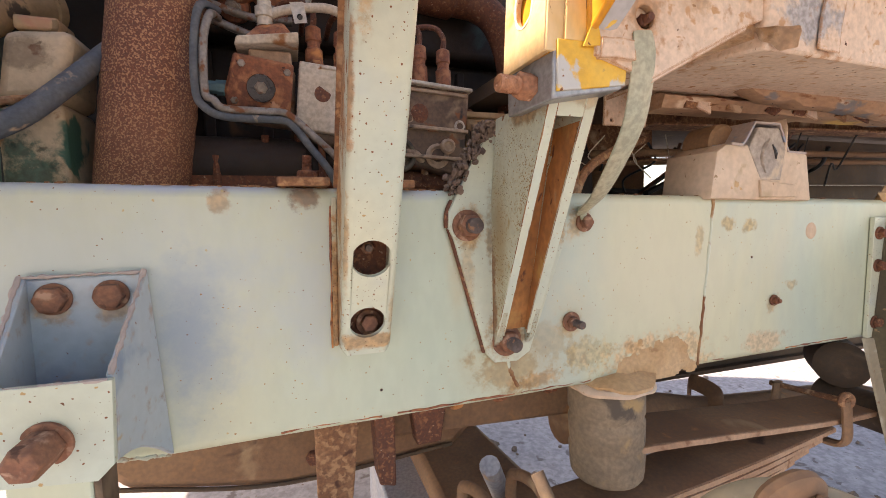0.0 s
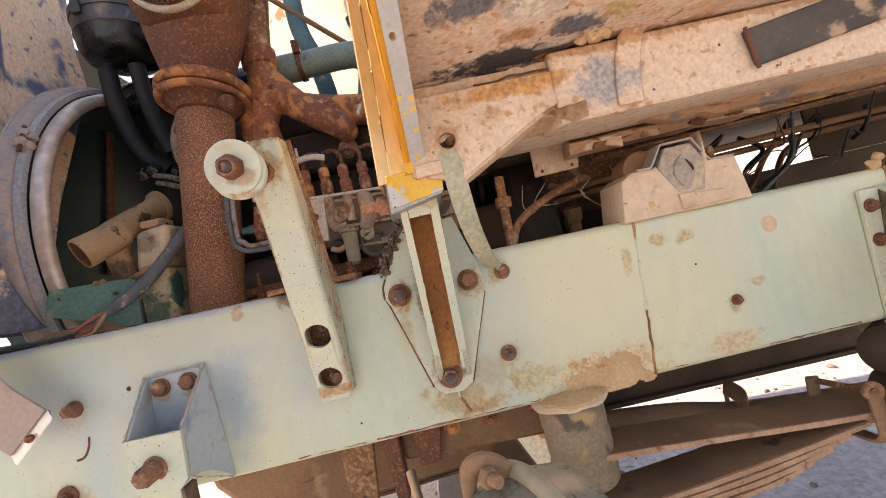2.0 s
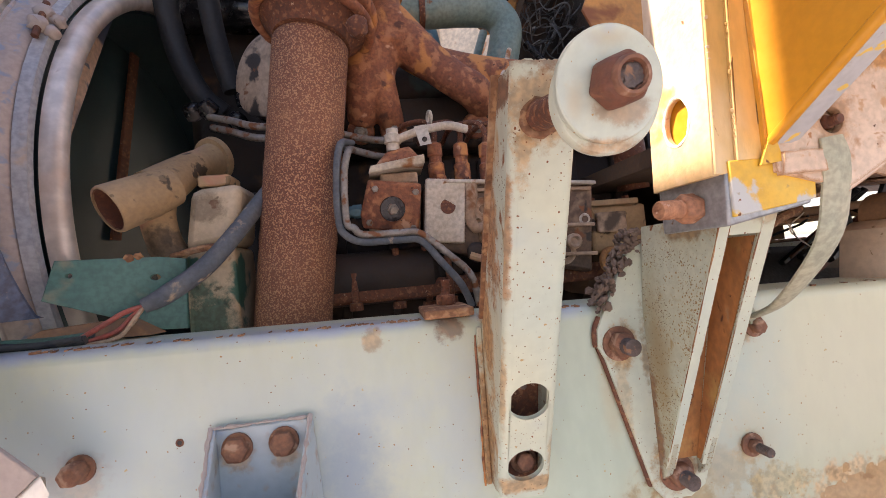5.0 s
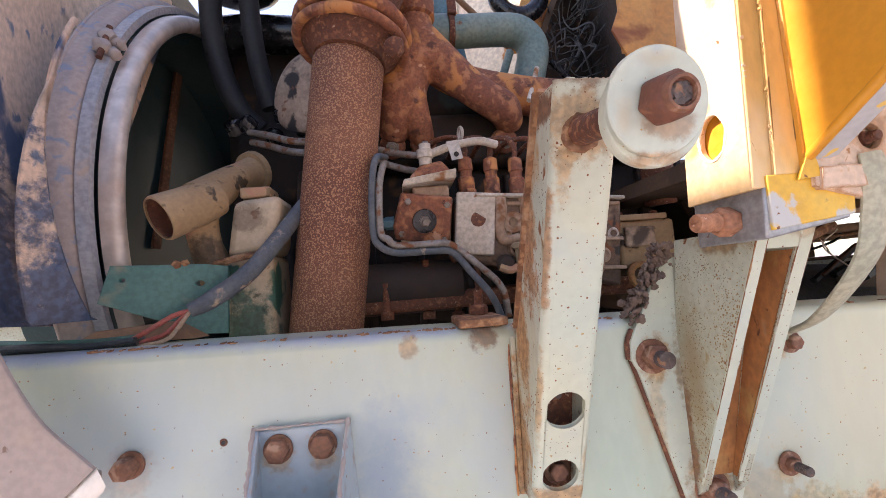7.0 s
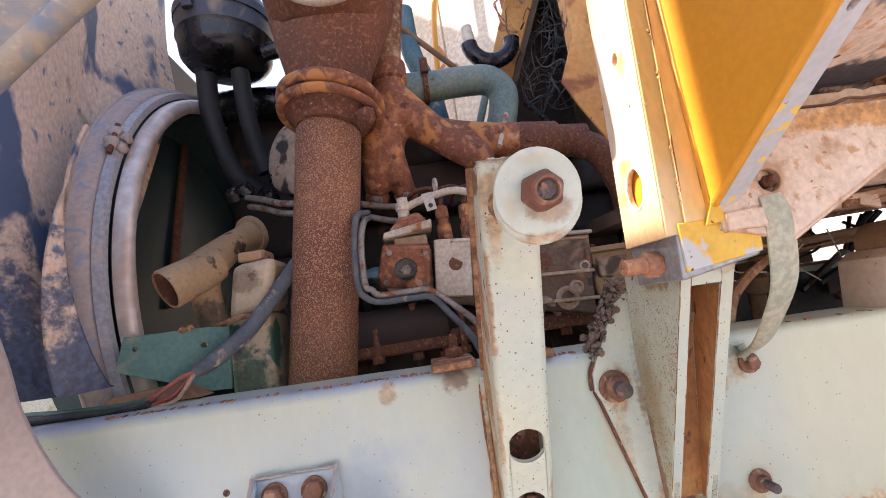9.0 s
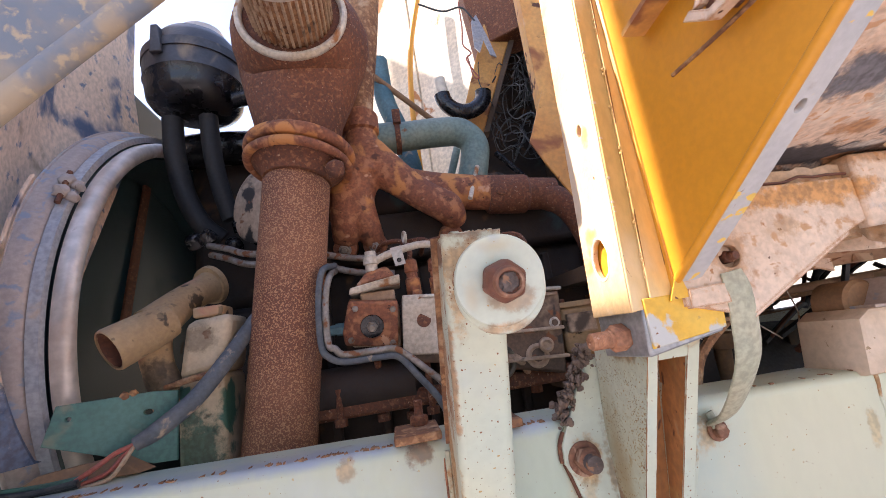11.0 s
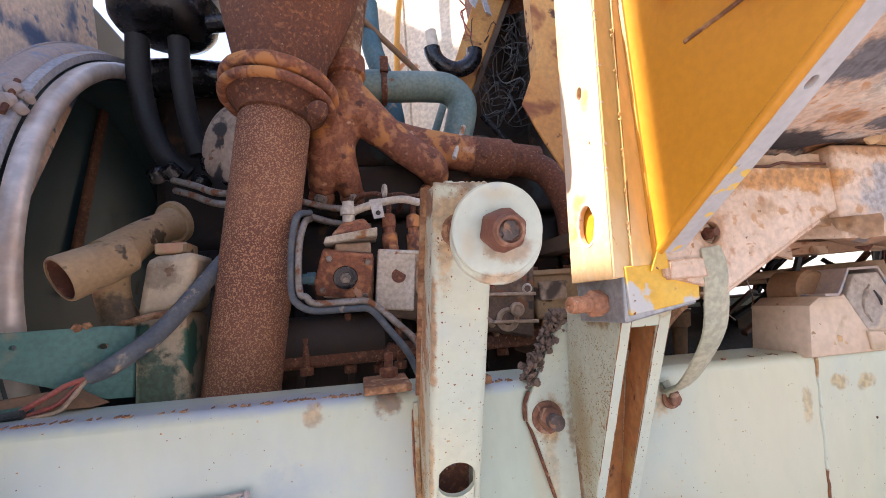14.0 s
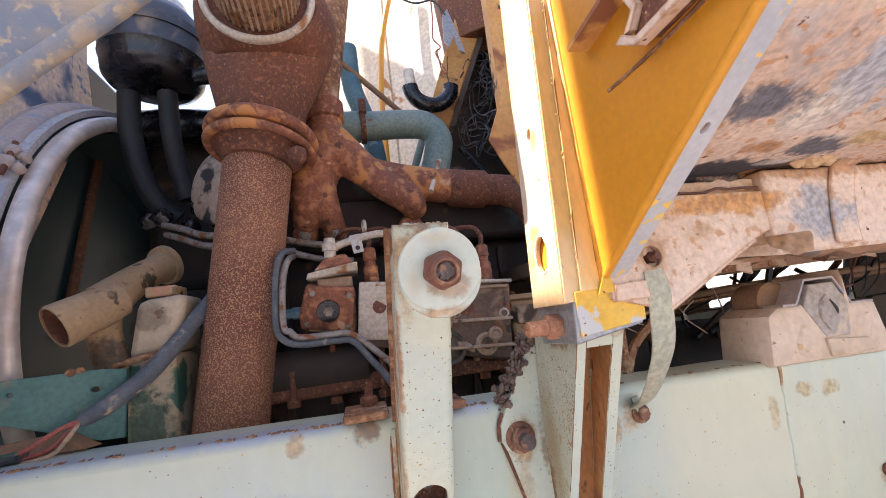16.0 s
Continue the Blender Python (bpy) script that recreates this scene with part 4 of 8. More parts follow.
# mud caked on the web above the bump stop
mud = bm_new()
nx, nz = 66, 30
grid = {}
for i in range(nx + 1):
    for k in range(nz + 1):
        x, z = 0.36 + 0.34 * i / nx, 0.815 + 0.095 * k / nz
        f = 1.0 - ((x - 0.548) / 0.082) ** 2 - ((z - 0.835) / 0.046) ** 2
        f += 0.9 * noise.noise(Vector((x * 26, z * 26, 0))) + 0.45 * noise.noise(Vector((x * 75, z * 75, 4)))
        h = 0.0065 * max(-0.3, min(1.0, f * 1.6)) + 0.0018 * noise.noise(Vector((x * 190, z * 190, 9)))
        grid[i, k] = mud.verts.new((x, WEB + 0.0012 - h, z))
for i in range(nx):
    for k in range(nz):
        q = [grid[i, k], grid[i + 1, k], grid[i + 1, k + 1], grid[i, k + 1]]
        if min(v.co.y for v in q) < WEB:
            mud.faces.new(q)
bmesh.ops.delete(mud, geom=[v for v in mud.verts if not v.link_faces], context="VERTS")
part("mud_crust", mud, "mud", rail, "caked brown mud crust")
random.seed(8)
flakes = bm_new()
for i in range(150):
    x = random.uniform(-0.42, 0.24) if i < 115 else random.uniform(0.38, 1.08)
    z = top(x)
    w = random.uniform(0.002, 0.007)
    y = WEB + random.uniform(0.007, 0.012)
    bm_prism(flakes, [(x, y, z - 0.0008), (x + w, y + random.uniform(-0.001, 0.002), z - 0.0008), (x + w * random.uniform(0.2, 0.9), y + random.uniform(0.004, 0.012), z - 0.0004)], (random.uniform(-0.001, 0.001), 0, random.uniform(0.0010, 0.0024)))
tagged(hang(part("rust_crust", flakes, "rust_dusty", smooth=False), rail), kind="stuff")

# ---- box bracket bolted low on the web ----
bk = thing("box_bracket", (-0.19, WEB, 0.87), "folded mint steel box bracket bolted to the chassis rail", "bracket")
BX0, BX1 = -0.243, -0.14
FX0, FX1, FY = -0.228, -0.147, 0.41
part("back_plate", box((BX0, 0.502, 0.90), (BX1, 0.5085, 1.034)), "mint_shaded", bk, bevel=0.002)
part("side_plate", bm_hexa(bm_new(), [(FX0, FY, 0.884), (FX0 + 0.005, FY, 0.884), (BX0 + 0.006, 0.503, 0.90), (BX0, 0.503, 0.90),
                                      (FX0, FY, 0.957), (FX0 + 0.005, FY, 0.957), (BX0 + 0.006, 0.503, 1.036), (BX0, 0.503, 1.036)]), "mint_shaded", bk, bevel=0.0015)
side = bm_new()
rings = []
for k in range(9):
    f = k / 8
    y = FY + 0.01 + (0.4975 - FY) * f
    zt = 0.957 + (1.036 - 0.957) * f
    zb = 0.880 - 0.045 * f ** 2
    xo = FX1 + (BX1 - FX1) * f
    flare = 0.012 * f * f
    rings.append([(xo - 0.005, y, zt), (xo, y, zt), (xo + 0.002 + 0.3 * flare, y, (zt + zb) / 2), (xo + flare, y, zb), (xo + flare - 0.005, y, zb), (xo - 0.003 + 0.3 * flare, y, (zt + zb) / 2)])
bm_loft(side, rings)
part("side_plate", side, "mint_shaded", bk, bevel=0.001)
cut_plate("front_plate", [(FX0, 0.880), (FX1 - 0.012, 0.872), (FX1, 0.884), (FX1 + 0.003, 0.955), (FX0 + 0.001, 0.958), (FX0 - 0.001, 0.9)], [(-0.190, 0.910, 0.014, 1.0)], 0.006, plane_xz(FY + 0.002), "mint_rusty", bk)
part("floor_plate", box((FX0 + 0.006, FY + 0.01, 0.893), (FX1 - 0.004, 0.50, 0.898)), "mint_edge", bk)
bolt((-0.190, FY, 0.910), (-0.12, -1, -0.1), 0.0155, bk, 0.030, 0.0, None, 0.019, "bolt", "bolt")
for x in (-0.217, -0.170):
    bolt((x, 0.501, 1.014), (0, -1, 0), 0.0135, bk, 0.010, 0.0, None, 0.0155, "bolt", "bolt")

hb = thing("hanging_bar", (-0.19, 0.42, 0.60), "mint painted flat steel bar hanging below the box bracket", "bar")
part("bar", box((-0.224, 0.417, 0.55), (-0.166, 0.431, 0.881)), "mint", hb, bevel=0.002)
part("edge_strip", box((-0.1655, 0.418, 0.55), (-0.160, 0.450, 0.868)), "brown_dark", hb)

# ---- grey strap whose end reaches the rail ----
gs = thing("fender_stay", (-0.4, 0.46, 0.96), "curved grey steel fender stay with a slotted folded end", "bracket")
cl = spline([(-0.407, 0.458, 0.999), (-0.457, 0.452, 1.058), (-0.500, 0.450, 1.142), (-0.519, 0.450, 1.207), (-0.549, 0.448, 1.302), (-0.575, 0.445, 1.40)], 8)
rings = []
for i, p in enumerate(cl):
    d = (cl[min(i + 1, len(cl) - 1)] - cl[max(0, i - 1)]).normalized()
    nrm = Vector((0, -1, 0)).cross(d).normalized()
    w = 0.044 + 0.004 * i / len(cl)
    q = Vector((0, 0.005, 0))
    rings.append([p + nrm * w, p - nrm * w, p - nrm * w + q, p + nrm * w + q])
part("strap", bm_loft(bm_new(), rings), "stay", gs, "mauve grey dusty strap", bevel=0.001)
e0, e1 = Vector((-0.372, 0.46, 1.024)), Vector((-0.440, 0.464, 0.968))
bm = bm_new()
d = Vector((0.012, -0.010, -0.014))
bm_hexa(bm, [e0 + Vector((0, 0.006, 0)), e1 + Vector((0, 0.006, 0)), e1 + d, e0 + d, e0 + Vector((0, 0, 0.004)), e1 + Vector((-0.004, 0, 0.003)), e1 + d + Vector((-0.003, 0, 0.004)), e0 + d + Vector((0.002, 0, 0.005))])
part("folded_end", bm, "galv", gs, "bright worn folded end")
mid = (e0 + e1) / 2 + d * 0.5 + Vector((0, -0.004, 0.003))
part("slot_nut", bm_hex(bm_new(), mid, (0.5, -0.6, -0.5), 0.007, 0.006), "rust", gs)

# ---- leaning arm with its roller ----
arm = thing("roller_bracket", (0.075, 0.48, 0.93), "leaning mint steel box-section bracket with two round holes and rust edges", "bracket")
AZ0, AZ1, AY0, AY1 = 0.930, 1.332, 0.477, 0.325


def arm_x(z):
    return 0.0495 + 0.026 * (z - AZ0)


def arm_y(z):
    return AY0 + (AY1 - AY0) * (z - AZ0) / (AZ1 - AZ0)


fy = Vector((0, AY1 - AY0, AZ1 - AZ0))
length = fy.length
fy.normalize()
fx = Vector((0.026 * (AZ1 - AZ0) / length, 0, 0))
up = Vector((fx.x * 1.0, fy.y, fy.z)).normalized()
rt = Vector((1, 0, 0))
rt = (rt - up * rt.dot(up)).normalized()
nm_ = rt.cross(up)
mfr = Matrix(((rt.x, up.x, nm_.x, 0.0495), (rt.y, up.y, nm_.y, AY0), (rt.z, up.z, nm_.z, AZ0), (0, 0, 0, 1)))
W = 0.0570
AR = 0.0085
arm_plate = cut_plate("front_plate", [(AR, 0), (W - AR, 0), (W - AR, length), (AR, length)],
                      [(0.0282, 0.1215, 0.0212, 1.0), (0.0275, 0.0425, 0.0198, 1.0)], 0.005, mfr, "mint_rusty", arm, bevel=0.0002)
for mid, s0 in ((AR, -1), (W - AR, 1)):
    rings = []
    for v, pull in ((0.0, 0.0040), (0.0025, 0.0018), (0.007, 0.0004), (0.012, 0.0), (length * 0.5, 0.0), (length, 0.0)):
        arc = [math.pi / 2 * k / 8 for k in range(9)]
        outer = [(mid + s0 * (AR - pull) * math.sin(a), v, 0.0025 - AR + AR * math.cos(a)) for a in arc]
        inner = [(mid + s0 * (AR - 0.005) * math.sin(a), v, 0.0025 - AR + (AR - 0.005) * math.cos(a)) for a in reversed(arc)]
        rings.append([mfr @ Vector(q) for q in outer + inner])
    part("corner_fold", bm_loft(bm_new(), rings), "mint_rusty", arm, "rounded folded corner")


def arm_side(xoff, material):
    pts = [(AY1 + 0.0072, AZ1), (AY0 + 0.0072, AZ0 + 0.004), (0.506, AZ0 + 0.006), (0.506, 1.10), (AY1 + 0.040, AZ1 + 0.004)]
    bm = bm_new()
    bm_prism(bm, [(arm_x(z) + xoff, y, z) for y, z in pts], (0.005, 0, 0))
    return part("side_plate", bm, material, arm, "rust-streaked side plate", bevel=0.001)


arm_side(0.0, "arm_side")
arm_side(W - 0.005, "arm_side")
part("rear_plate", prism([(arm_x(AZ1) - 0.006, AY1 + 0.036, AZ1 + 0.006), (arm_x(AZ1) + W + 0.006, AY1 + 0.036, AZ1 + 0.004),
                          (arm_x(1.12) + W + 0.005, 0.490, 1.12), (arm_x(1.12) - 0.004, 0.490, 1.12)], (0, 0.005, 0.001)), "rust_dusty", arm)
part("inner_liner", prism([(arm_x(1.09) + 0.003, 0.462, 1.09), (arm_x(1.09) + W - 0.003, 0.462, 1.09), (arm_x(0.935) + W - 0.003, 0.499, 0.935), (arm_x(0.935) + 0.003, 0.499, 0.935)], (0, 0.004, 0)), "rust", arm, "dark rusty inside of the bracket")
bolt((0.082, 0.470, 1.052), (0, -1, 0), 0.008, arm, 0.010, 0.004, 0.004, 0, "bolt", "bolt")
bolt((0.084, 0.490, 0.962), (0, -1, 0), 0.011, arm, 0.010, 0.0, None, 0.015, "bolt", "bolt")
def worn(points, r, parent, material="mint_edge", name="worn_edge"):
    """An uneven thread of rust along an edge."""
    random.seed(int(abs(points[0][0]) * 9000) + len(points))
    pts = spline(points, 12) if len(points) > 2 else [Vector(points[0]).lerp(Vector(points[1]), k / 22) for k in range(23)]
    pts = [p + Vector((random.uniform(-1, 1), random.uniform(-0.4, 0.4), random.uniform(-1, 1))) * r * 0.35 for p in pts]
    return part(name, bm_tube(bm_new(), pts, [r * random.uniform(0.35, 1.25) for _ in pts], seg=6, sub=1), material, parent)


for (ua, va), (ub, vb_), r in (((0.006, 0.0), (W - 0.006, 0.0), 0.0022), ((AR, length), (W - AR, length), 0.0016)):
    worn([mfr @ Vector((ua, va, -0.002)), mfr @ Vector((ub, vb_, -0.002))], r, arm)
part("rear_flange", bm_hexa(bm_new(), [(arm_x(AZ0) - 0.006, 0.500, AZ0 + 0.004), (arm_x(AZ0), 0.500, AZ0 + 0.004), (arm_x(AZ0), 0.506, AZ0 + 0.004), (arm_x(AZ0) - 0.006, 0.506, AZ0 + 0.004),
                                      (arm_x(1.11) - 0.006, 0.500, 1.11), (arm_x(1.11), 0.500, 1.11), (arm_x(1.11), 0.506, 1.11), (arm_x(1.11) - 0.006, 0.506, 1.11)]), "arm_side", arm, "rusty flange against the rail", bevel=0.0015)
worn([(arm_x(AZ0) - 0.007, 0.5075, AZ0), (arm_x(1.10) - 0.007, 0.5075, 1.10)], 0.0016, arm, "rust_orange")
worn([(FX0, FY, 0.958), (BX0, 0.503, 1.037)], 0.0024, bk, "stay")
worn([(FX1 - 0.001, FY + 0.01, 0.958), (BX1 - 0.002, 0.503, 1.037)], 0.0026, bk, "stay")
worn([(FX0, FY, 0.958), (FX1, FY, 0.956)], 0.0018, bk, "stay")
worn([(BX0, 0.502, 1.036), (BX1, 0.502, 1.036)], 0.0020, bk, "stay")
worn([(FX0 + 0.008, FY + 0.012, 0.899), (FX1 - 0.006, FY + 0.012, 0.899)], 0.0022, bk, "rust_orange")
worn([(FX1 + 0.001, FY + 0.01, 0.88), (BX1 + 0.010, 0.500, 0.838)], 0.0020, bk)
# pin square to the leaning plate, two washers slipped against each other, and a chamfered nut
RF, RD = Vector((0.084, 0.2365, 1.273)), Vector((0.013, -1, -0.2)).normalized()
ro = thing("roller", RF - RD * 0.02, "mint painted steel roller disc on a rusty pin and nut", "roller")
part("pin", rough_up(lathe(RF - RD * 0.106, RD, [(0, 0.0150), (0.004, 0.0128), (0.010, 0.0116), (0.060, 0.0112), (0.090, 0.0112), (0.108, 0.0112)], seg=24), 0.0007, 160), "rust", ro, "rusty pin")
part("pin_weld", rough_up(bm_torus(bm_new(), RF - RD * 0.1035 + Vector((0, 0, -0.001)), RD, 0.0135, 0.0036, seg=48, ring=10), 0.0016, 190), "rust_dusty", ro, "rusty weld round the pin")
part("disc", lathe(RF - RD * 0.0052, RD, [(0, 0.0312), (0.0006, 0.0320), (0.0044, 0.0320), (0.0052, 0.0311), (0.0052, 0.0125)], seg=64), "mint_disc", ro, "front washer disc")
part("disc", lathe(RF - RD * 0.0150 + Vector((0.0015, 0, -0.0058)), RD, [(0, 0.0308), (0.0010, 0.0326), (0.0078, 0.0326), (0.0094, 0.0314)], seg=64), "mint_disc", ro, "rear washer disc slipped down")
part("nut", lathe(RF - RD * 0.0002, RD, [(0, 0.0152), (0.0135, 0.0152), (0.0182, 0.0128), (0.0190, 0.0104)], seg=6, turn=0.60), "nut_dark", ro, "rusty hexagon nut", bevel=0.0022)
part("collar", lathe(RF + RD * 0.0168, RD, [(0, 0.0108), (0.0040, 0.0104), (0.0052, 0.0094), (0.0050, 0.0078), (0.0015, 0.0072)], seg=32, caps=False), "bolt", ro, "worn ring on the nut")
pe = lathe(RF + RD * 0.0166, RD, [(0, 0.0072), (0.0022, 0.0070), (0.0034, 0.0058), (0.0036, 0.0040), (0.0032, 0.0020)], seg=28)
part("pin_end", rough_up(pe, 0.0016, 420), "pin_end", ro, "pitted pin end")
# clamp foot over the rail's top
cf = thing("clamp_foot", (0.08, 0.55, top(0.08)), "rusty clamp foot plate with a stud lying on the rail", "clamp")
part("plate", box((-0.010, 0.502, top(0) + 0.001), (0.048, 0.585, top(0) + 0.011)), "rust_dusty", cf, bevel=0.002)
part("plate", box((0.112, 0.502, top(0.13) + 0.001), (0.150, 0.575, top(0.13) + 0.011)), "rust_dusty", cf, bevel=0.002)
bolt((0.024, 0.562, top(0) + 0.011), (0.05, 0, 1), 0.0125, cf, 0.013, 0.016, 0.006, 0, "rust", "stud_nut")
bolt((0.133, 0.560, top(0.13) + 0.011), (0, 0, 1), 0.011, cf, 0.011, 0.010, 0.006, 0, "rust", "stud_nut")

# ---- v-shaped bracket with its channel ----
vb = thing("post_bracket", (0.27, 0.50, 0.895), "mint steel v-shaped post bracket with a deep rusty channel", "bracket")
cut_plate("base_plate", [(0.200, 1.055), (0.193, 1.070), (0.194, 1.090), (0.201, 1.104), (0.238, 1.172), (0.252, 1.186), (0.338, 1.186), (0.364, 1.092), (0.3695, 1.068), (0.364, 1.044), (0.307, 0.895), (0.288, 0.884), (0.255, 0.886), (0.243, 0.900)],
          [], 0.007, plane_xz(0.5045), "mint_rusty", vb, bevel=0.0015)


def channel_wall(xt, xb, wall):
    bm = bm_new()
    pts = [(xt, 0.368, 1.207), (xb, 0.488, 0.918), (xb, 0.502, 0.905), (xb, 0.502, 1.10), (xt, 0.49, 1.207)]
    bm_prism(bm, pts, (wall, 0, 0))
    return part("channel_wall", bm, "mint_grime", vb, bevel=0.001)


rim = [(0.200, 1.055), (0.193, 1.070), (0.194, 1.090), (0.201, 1.104)]
part("rusty_rim", tube([(x - 0.001, 0.5065, z) for x, z in [(0.243, 0.900)] + rim], 0.0042, seg=8, sub=4), "rust", vb, "rusty edge of the base plate")
part("rusty_rim", tube([(0.308, 0.5065, 0.895), (0.337, 0.5065, 0.973), (0.365, 0.5065, 1.045)], 0.0036, seg=8, sub=6), "rust", vb)
channel_wall(0.2560, 0.2520, 0.008)
channel_wall(0.3040, 0.3000, 0.008)
part("top_plate", bm_hexa(bm_new(), [(0.2555, 0.3735, 1.196), (0.3125, 0.3735, 1.196), (0.3125, 0.490, 1.196), (0.2555, 0.490, 1.196), (0.2555, 0.3705, 1.2045), (0.3125, 0.3705, 1.2045), (0.3125, 0.490, 1.2045), (0.2555, 0.490, 1.2045)]), "mint_grime", vb)
part("front_lip", prism([(0.2555, 0.368, 1.207), (0.2515, 0.488, 0.926), (0.2618, 0.488, 0.926), (0.2665, 0.368, 1.207)], (0, -0.0025, -0.001)), "mint_rusty", vb)
part("front_lip", prism([(0.3000, 0.368, 1.207), (0.2955, 0.488, 0.926), (0.3085, 0.488, 0.926), (0.3130, 0.368, 1.207)], (0, -0.0025, -0.001)), "mint_rusty", vb)
for xt, xb in ((0.2555, 0.2515), (0.2665, 0.2618), (0.3000, 0.2955), (0.3130, 0.3085)):
    worn([(xt, 0.3662, 1.206), (xb, 0.4864, 0.926)], 0.0008, vb)
part("channel_back", prism([(0.2635, 0.432, 1.195), (0.3045, 0.432, 1.195), (0.301, 0.4965, 0.93), (0.2595, 0.4965, 0.93)], (0, 0.004, 0)), "channel", vb, "rust-brown channel bottom")
for xa, xb in ((0.3025, 0.2985), (0.2642, 0.2602)):
    part("rusty_lining", prism([(xa, 0.384, 1.184), (xb, 0.4905, 0.928), (xb, 0.4965, 0.928), (xa, 0.431, 1.184)], (0.0014, 0, 0)), "channel", vb, "rust-stained inner face")
part("top_band", prism([(0.2560, 0.3660, 1.208), (0.3128, 0.3660, 1.208), (0.3120, 0.3745, 1.186), (0.2560, 0.3745, 1.186)], (0, 0.005, 0.001)), "mint_rusty", vb)
bolt((0.217, 0.500, 1.072), (0, -1, 0), 0.0155, vb, 0.016, 0.013, 0.0098, 0.0205, "bolt", "bolt", label="worn bolt with a rusty washer")
bolt((0.272, 0.500, 0.914), (0, -1, 0), 0.0150, vb, 0.014, 0.014, 0.009, 0.0215, "bolt", "bolt")
bolt((0.341, 0.500, 1.071), (0, -1, 0), 0.0145, vb, 0.012, 0.0, None, 0.019, "bolt", "bolt")
random.seed(3)
nest = []
for i in range(230):
    f = random.random()
    nest.append((0.200 + 0.055 * f + random.uniform(-0.010, 0.006), 0.506 + random.uniform(-0.015, 0.016), 1.118 + 0.085 * f + random.uniform(-0.010, 0.012), random.uniform(0.0022, 0.0046), 1.0))
tagged(part("mud_nest", clump(nest, 1, 0.6), "mudnest"), "crumbly grey-brown wasp mud nest on the post bracket", "mud nest", kind="stuff")

# ---- collar, post and gusset ----
po = thing("yellow_post", (0.27, 0.38, 1.19), "yellow painted steel post with holes and a wide folded gusset plate", "post")
part("collar", bm_hexa(bm_new(), [(0.243, 0.346, 1.193), (0.322, 0.342, 1.207), (0.322, 0.425, 1.207), (0.238, 0.425, 1.193),
                                  (0.245, 0.345, 1.240), (0.324, 0.341, 1.228), (0.324, 0.425, 1.228), (0.238, 0.425, 1.240)]), "steel_grey", po, "collar worn to bare grey metal", bevel=0.002)
part("collar_band", prism([(0.247, 0.3425, 1.2005), (0.324, 0.3395, 1.2105), (0.326, 0.3395, 1.2300), (0.300, 0.340, 1.2325), (0.291, 0.340, 1.2400), (0.286, 0.340, 1.2485), (0.247, 0.342, 1.2485)], (0, 0.004, 0)), "yellow_worn", po, "yellow paint worn off the band", bevel=0.001)
bolt((0.241, 0.381, 1.214), (-1, -0.12, 0.0), 0.0145, po, 0.017, 0.020, 0.009, 0.0, "nut_dusty", "bolt", label="sun-bleached rusty nut and thread")


def post_x(z):
    return 0.2385 + 0.055 * (z - 1.245)


PZ0, PZ1 = 1.238, 2.05
lean = Matrix(((0, 0.055, 1, post_x(0)), (1, 0, 0, 0), (0, 1, 0, 0), (0, 0, 0, 1)))
cut_plate("side_wall", [(0.348, PZ0), (0.428, PZ0), (0.428, PZ1), (0.348, PZ1)], [(0.388, 1.298, 0.0180, 1.28), (0.385, 1.449, 0.0065, 1.3)], 0.005, lean, "yellow_pale", po, "pale yellow side wall")
part("front_wall", bm_hexa(bm_new(), [(post_x(PZ0) - 0.002, 0.345, PZ0), (0.284, 0.345, PZ0), (0.284, 0.350, PZ0), (post_x(PZ0) - 0.002, 0.350, PZ0),
                                      (post_x(PZ1) - 0.002, 0.345, PZ1), (0.318, 0.345, PZ1), (0.318, 0.350, PZ1), (post_x(PZ1) - 0.002, 0.350, PZ1)]), "yellow_cream", po, "front wall with stitched weld, coloured paler as lit", bevel=0.001)
part("rear_wall", bm_hexa(bm_new(), [(post_x(PZ0), 0.424, PZ0), (0.30, 0.424, PZ0), (0.30, 0.429, PZ0), (post_x(PZ0), 0.429, PZ0),
                                     (post_x(PZ1), 0.424, PZ1), (0.33, 0.424, PZ1), (0.33, 0.429, PZ1), (post_x(PZ1), 0.429, PZ1)]), "yellow", po)
part("hole_rim", tube([(post_x(1.298 + 0.0232 * math.sin(a)) - 0.0028, 0.388 + 0.018 * math.cos(a), 1.298 + 0.0232 * math.sin(a)) for a in [2 * math.pi * i / 24 for i in range(25)]], [0.0009 + 0.0011 * abs(math.sin(i * 2.3)) for i in range(25)], seg=6, sub=1), "chipped", po, "chipped hole edge whitened as if sunlit")
part("inner_wall", bm_hexa(bm_new(), [(0.2425, 0.3515, PZ0), (0.2455, 0.3515, PZ0), (0.2455, 0.4235, PZ0), (0.2425, 0.4235, PZ0),
                                      (0.2872, 0.3515, PZ1), (0.2902, 0.3515, PZ1), (0.2902, 0.4235, PZ1), (0.2872, 0.4235, PZ1)]), "yellow", po)
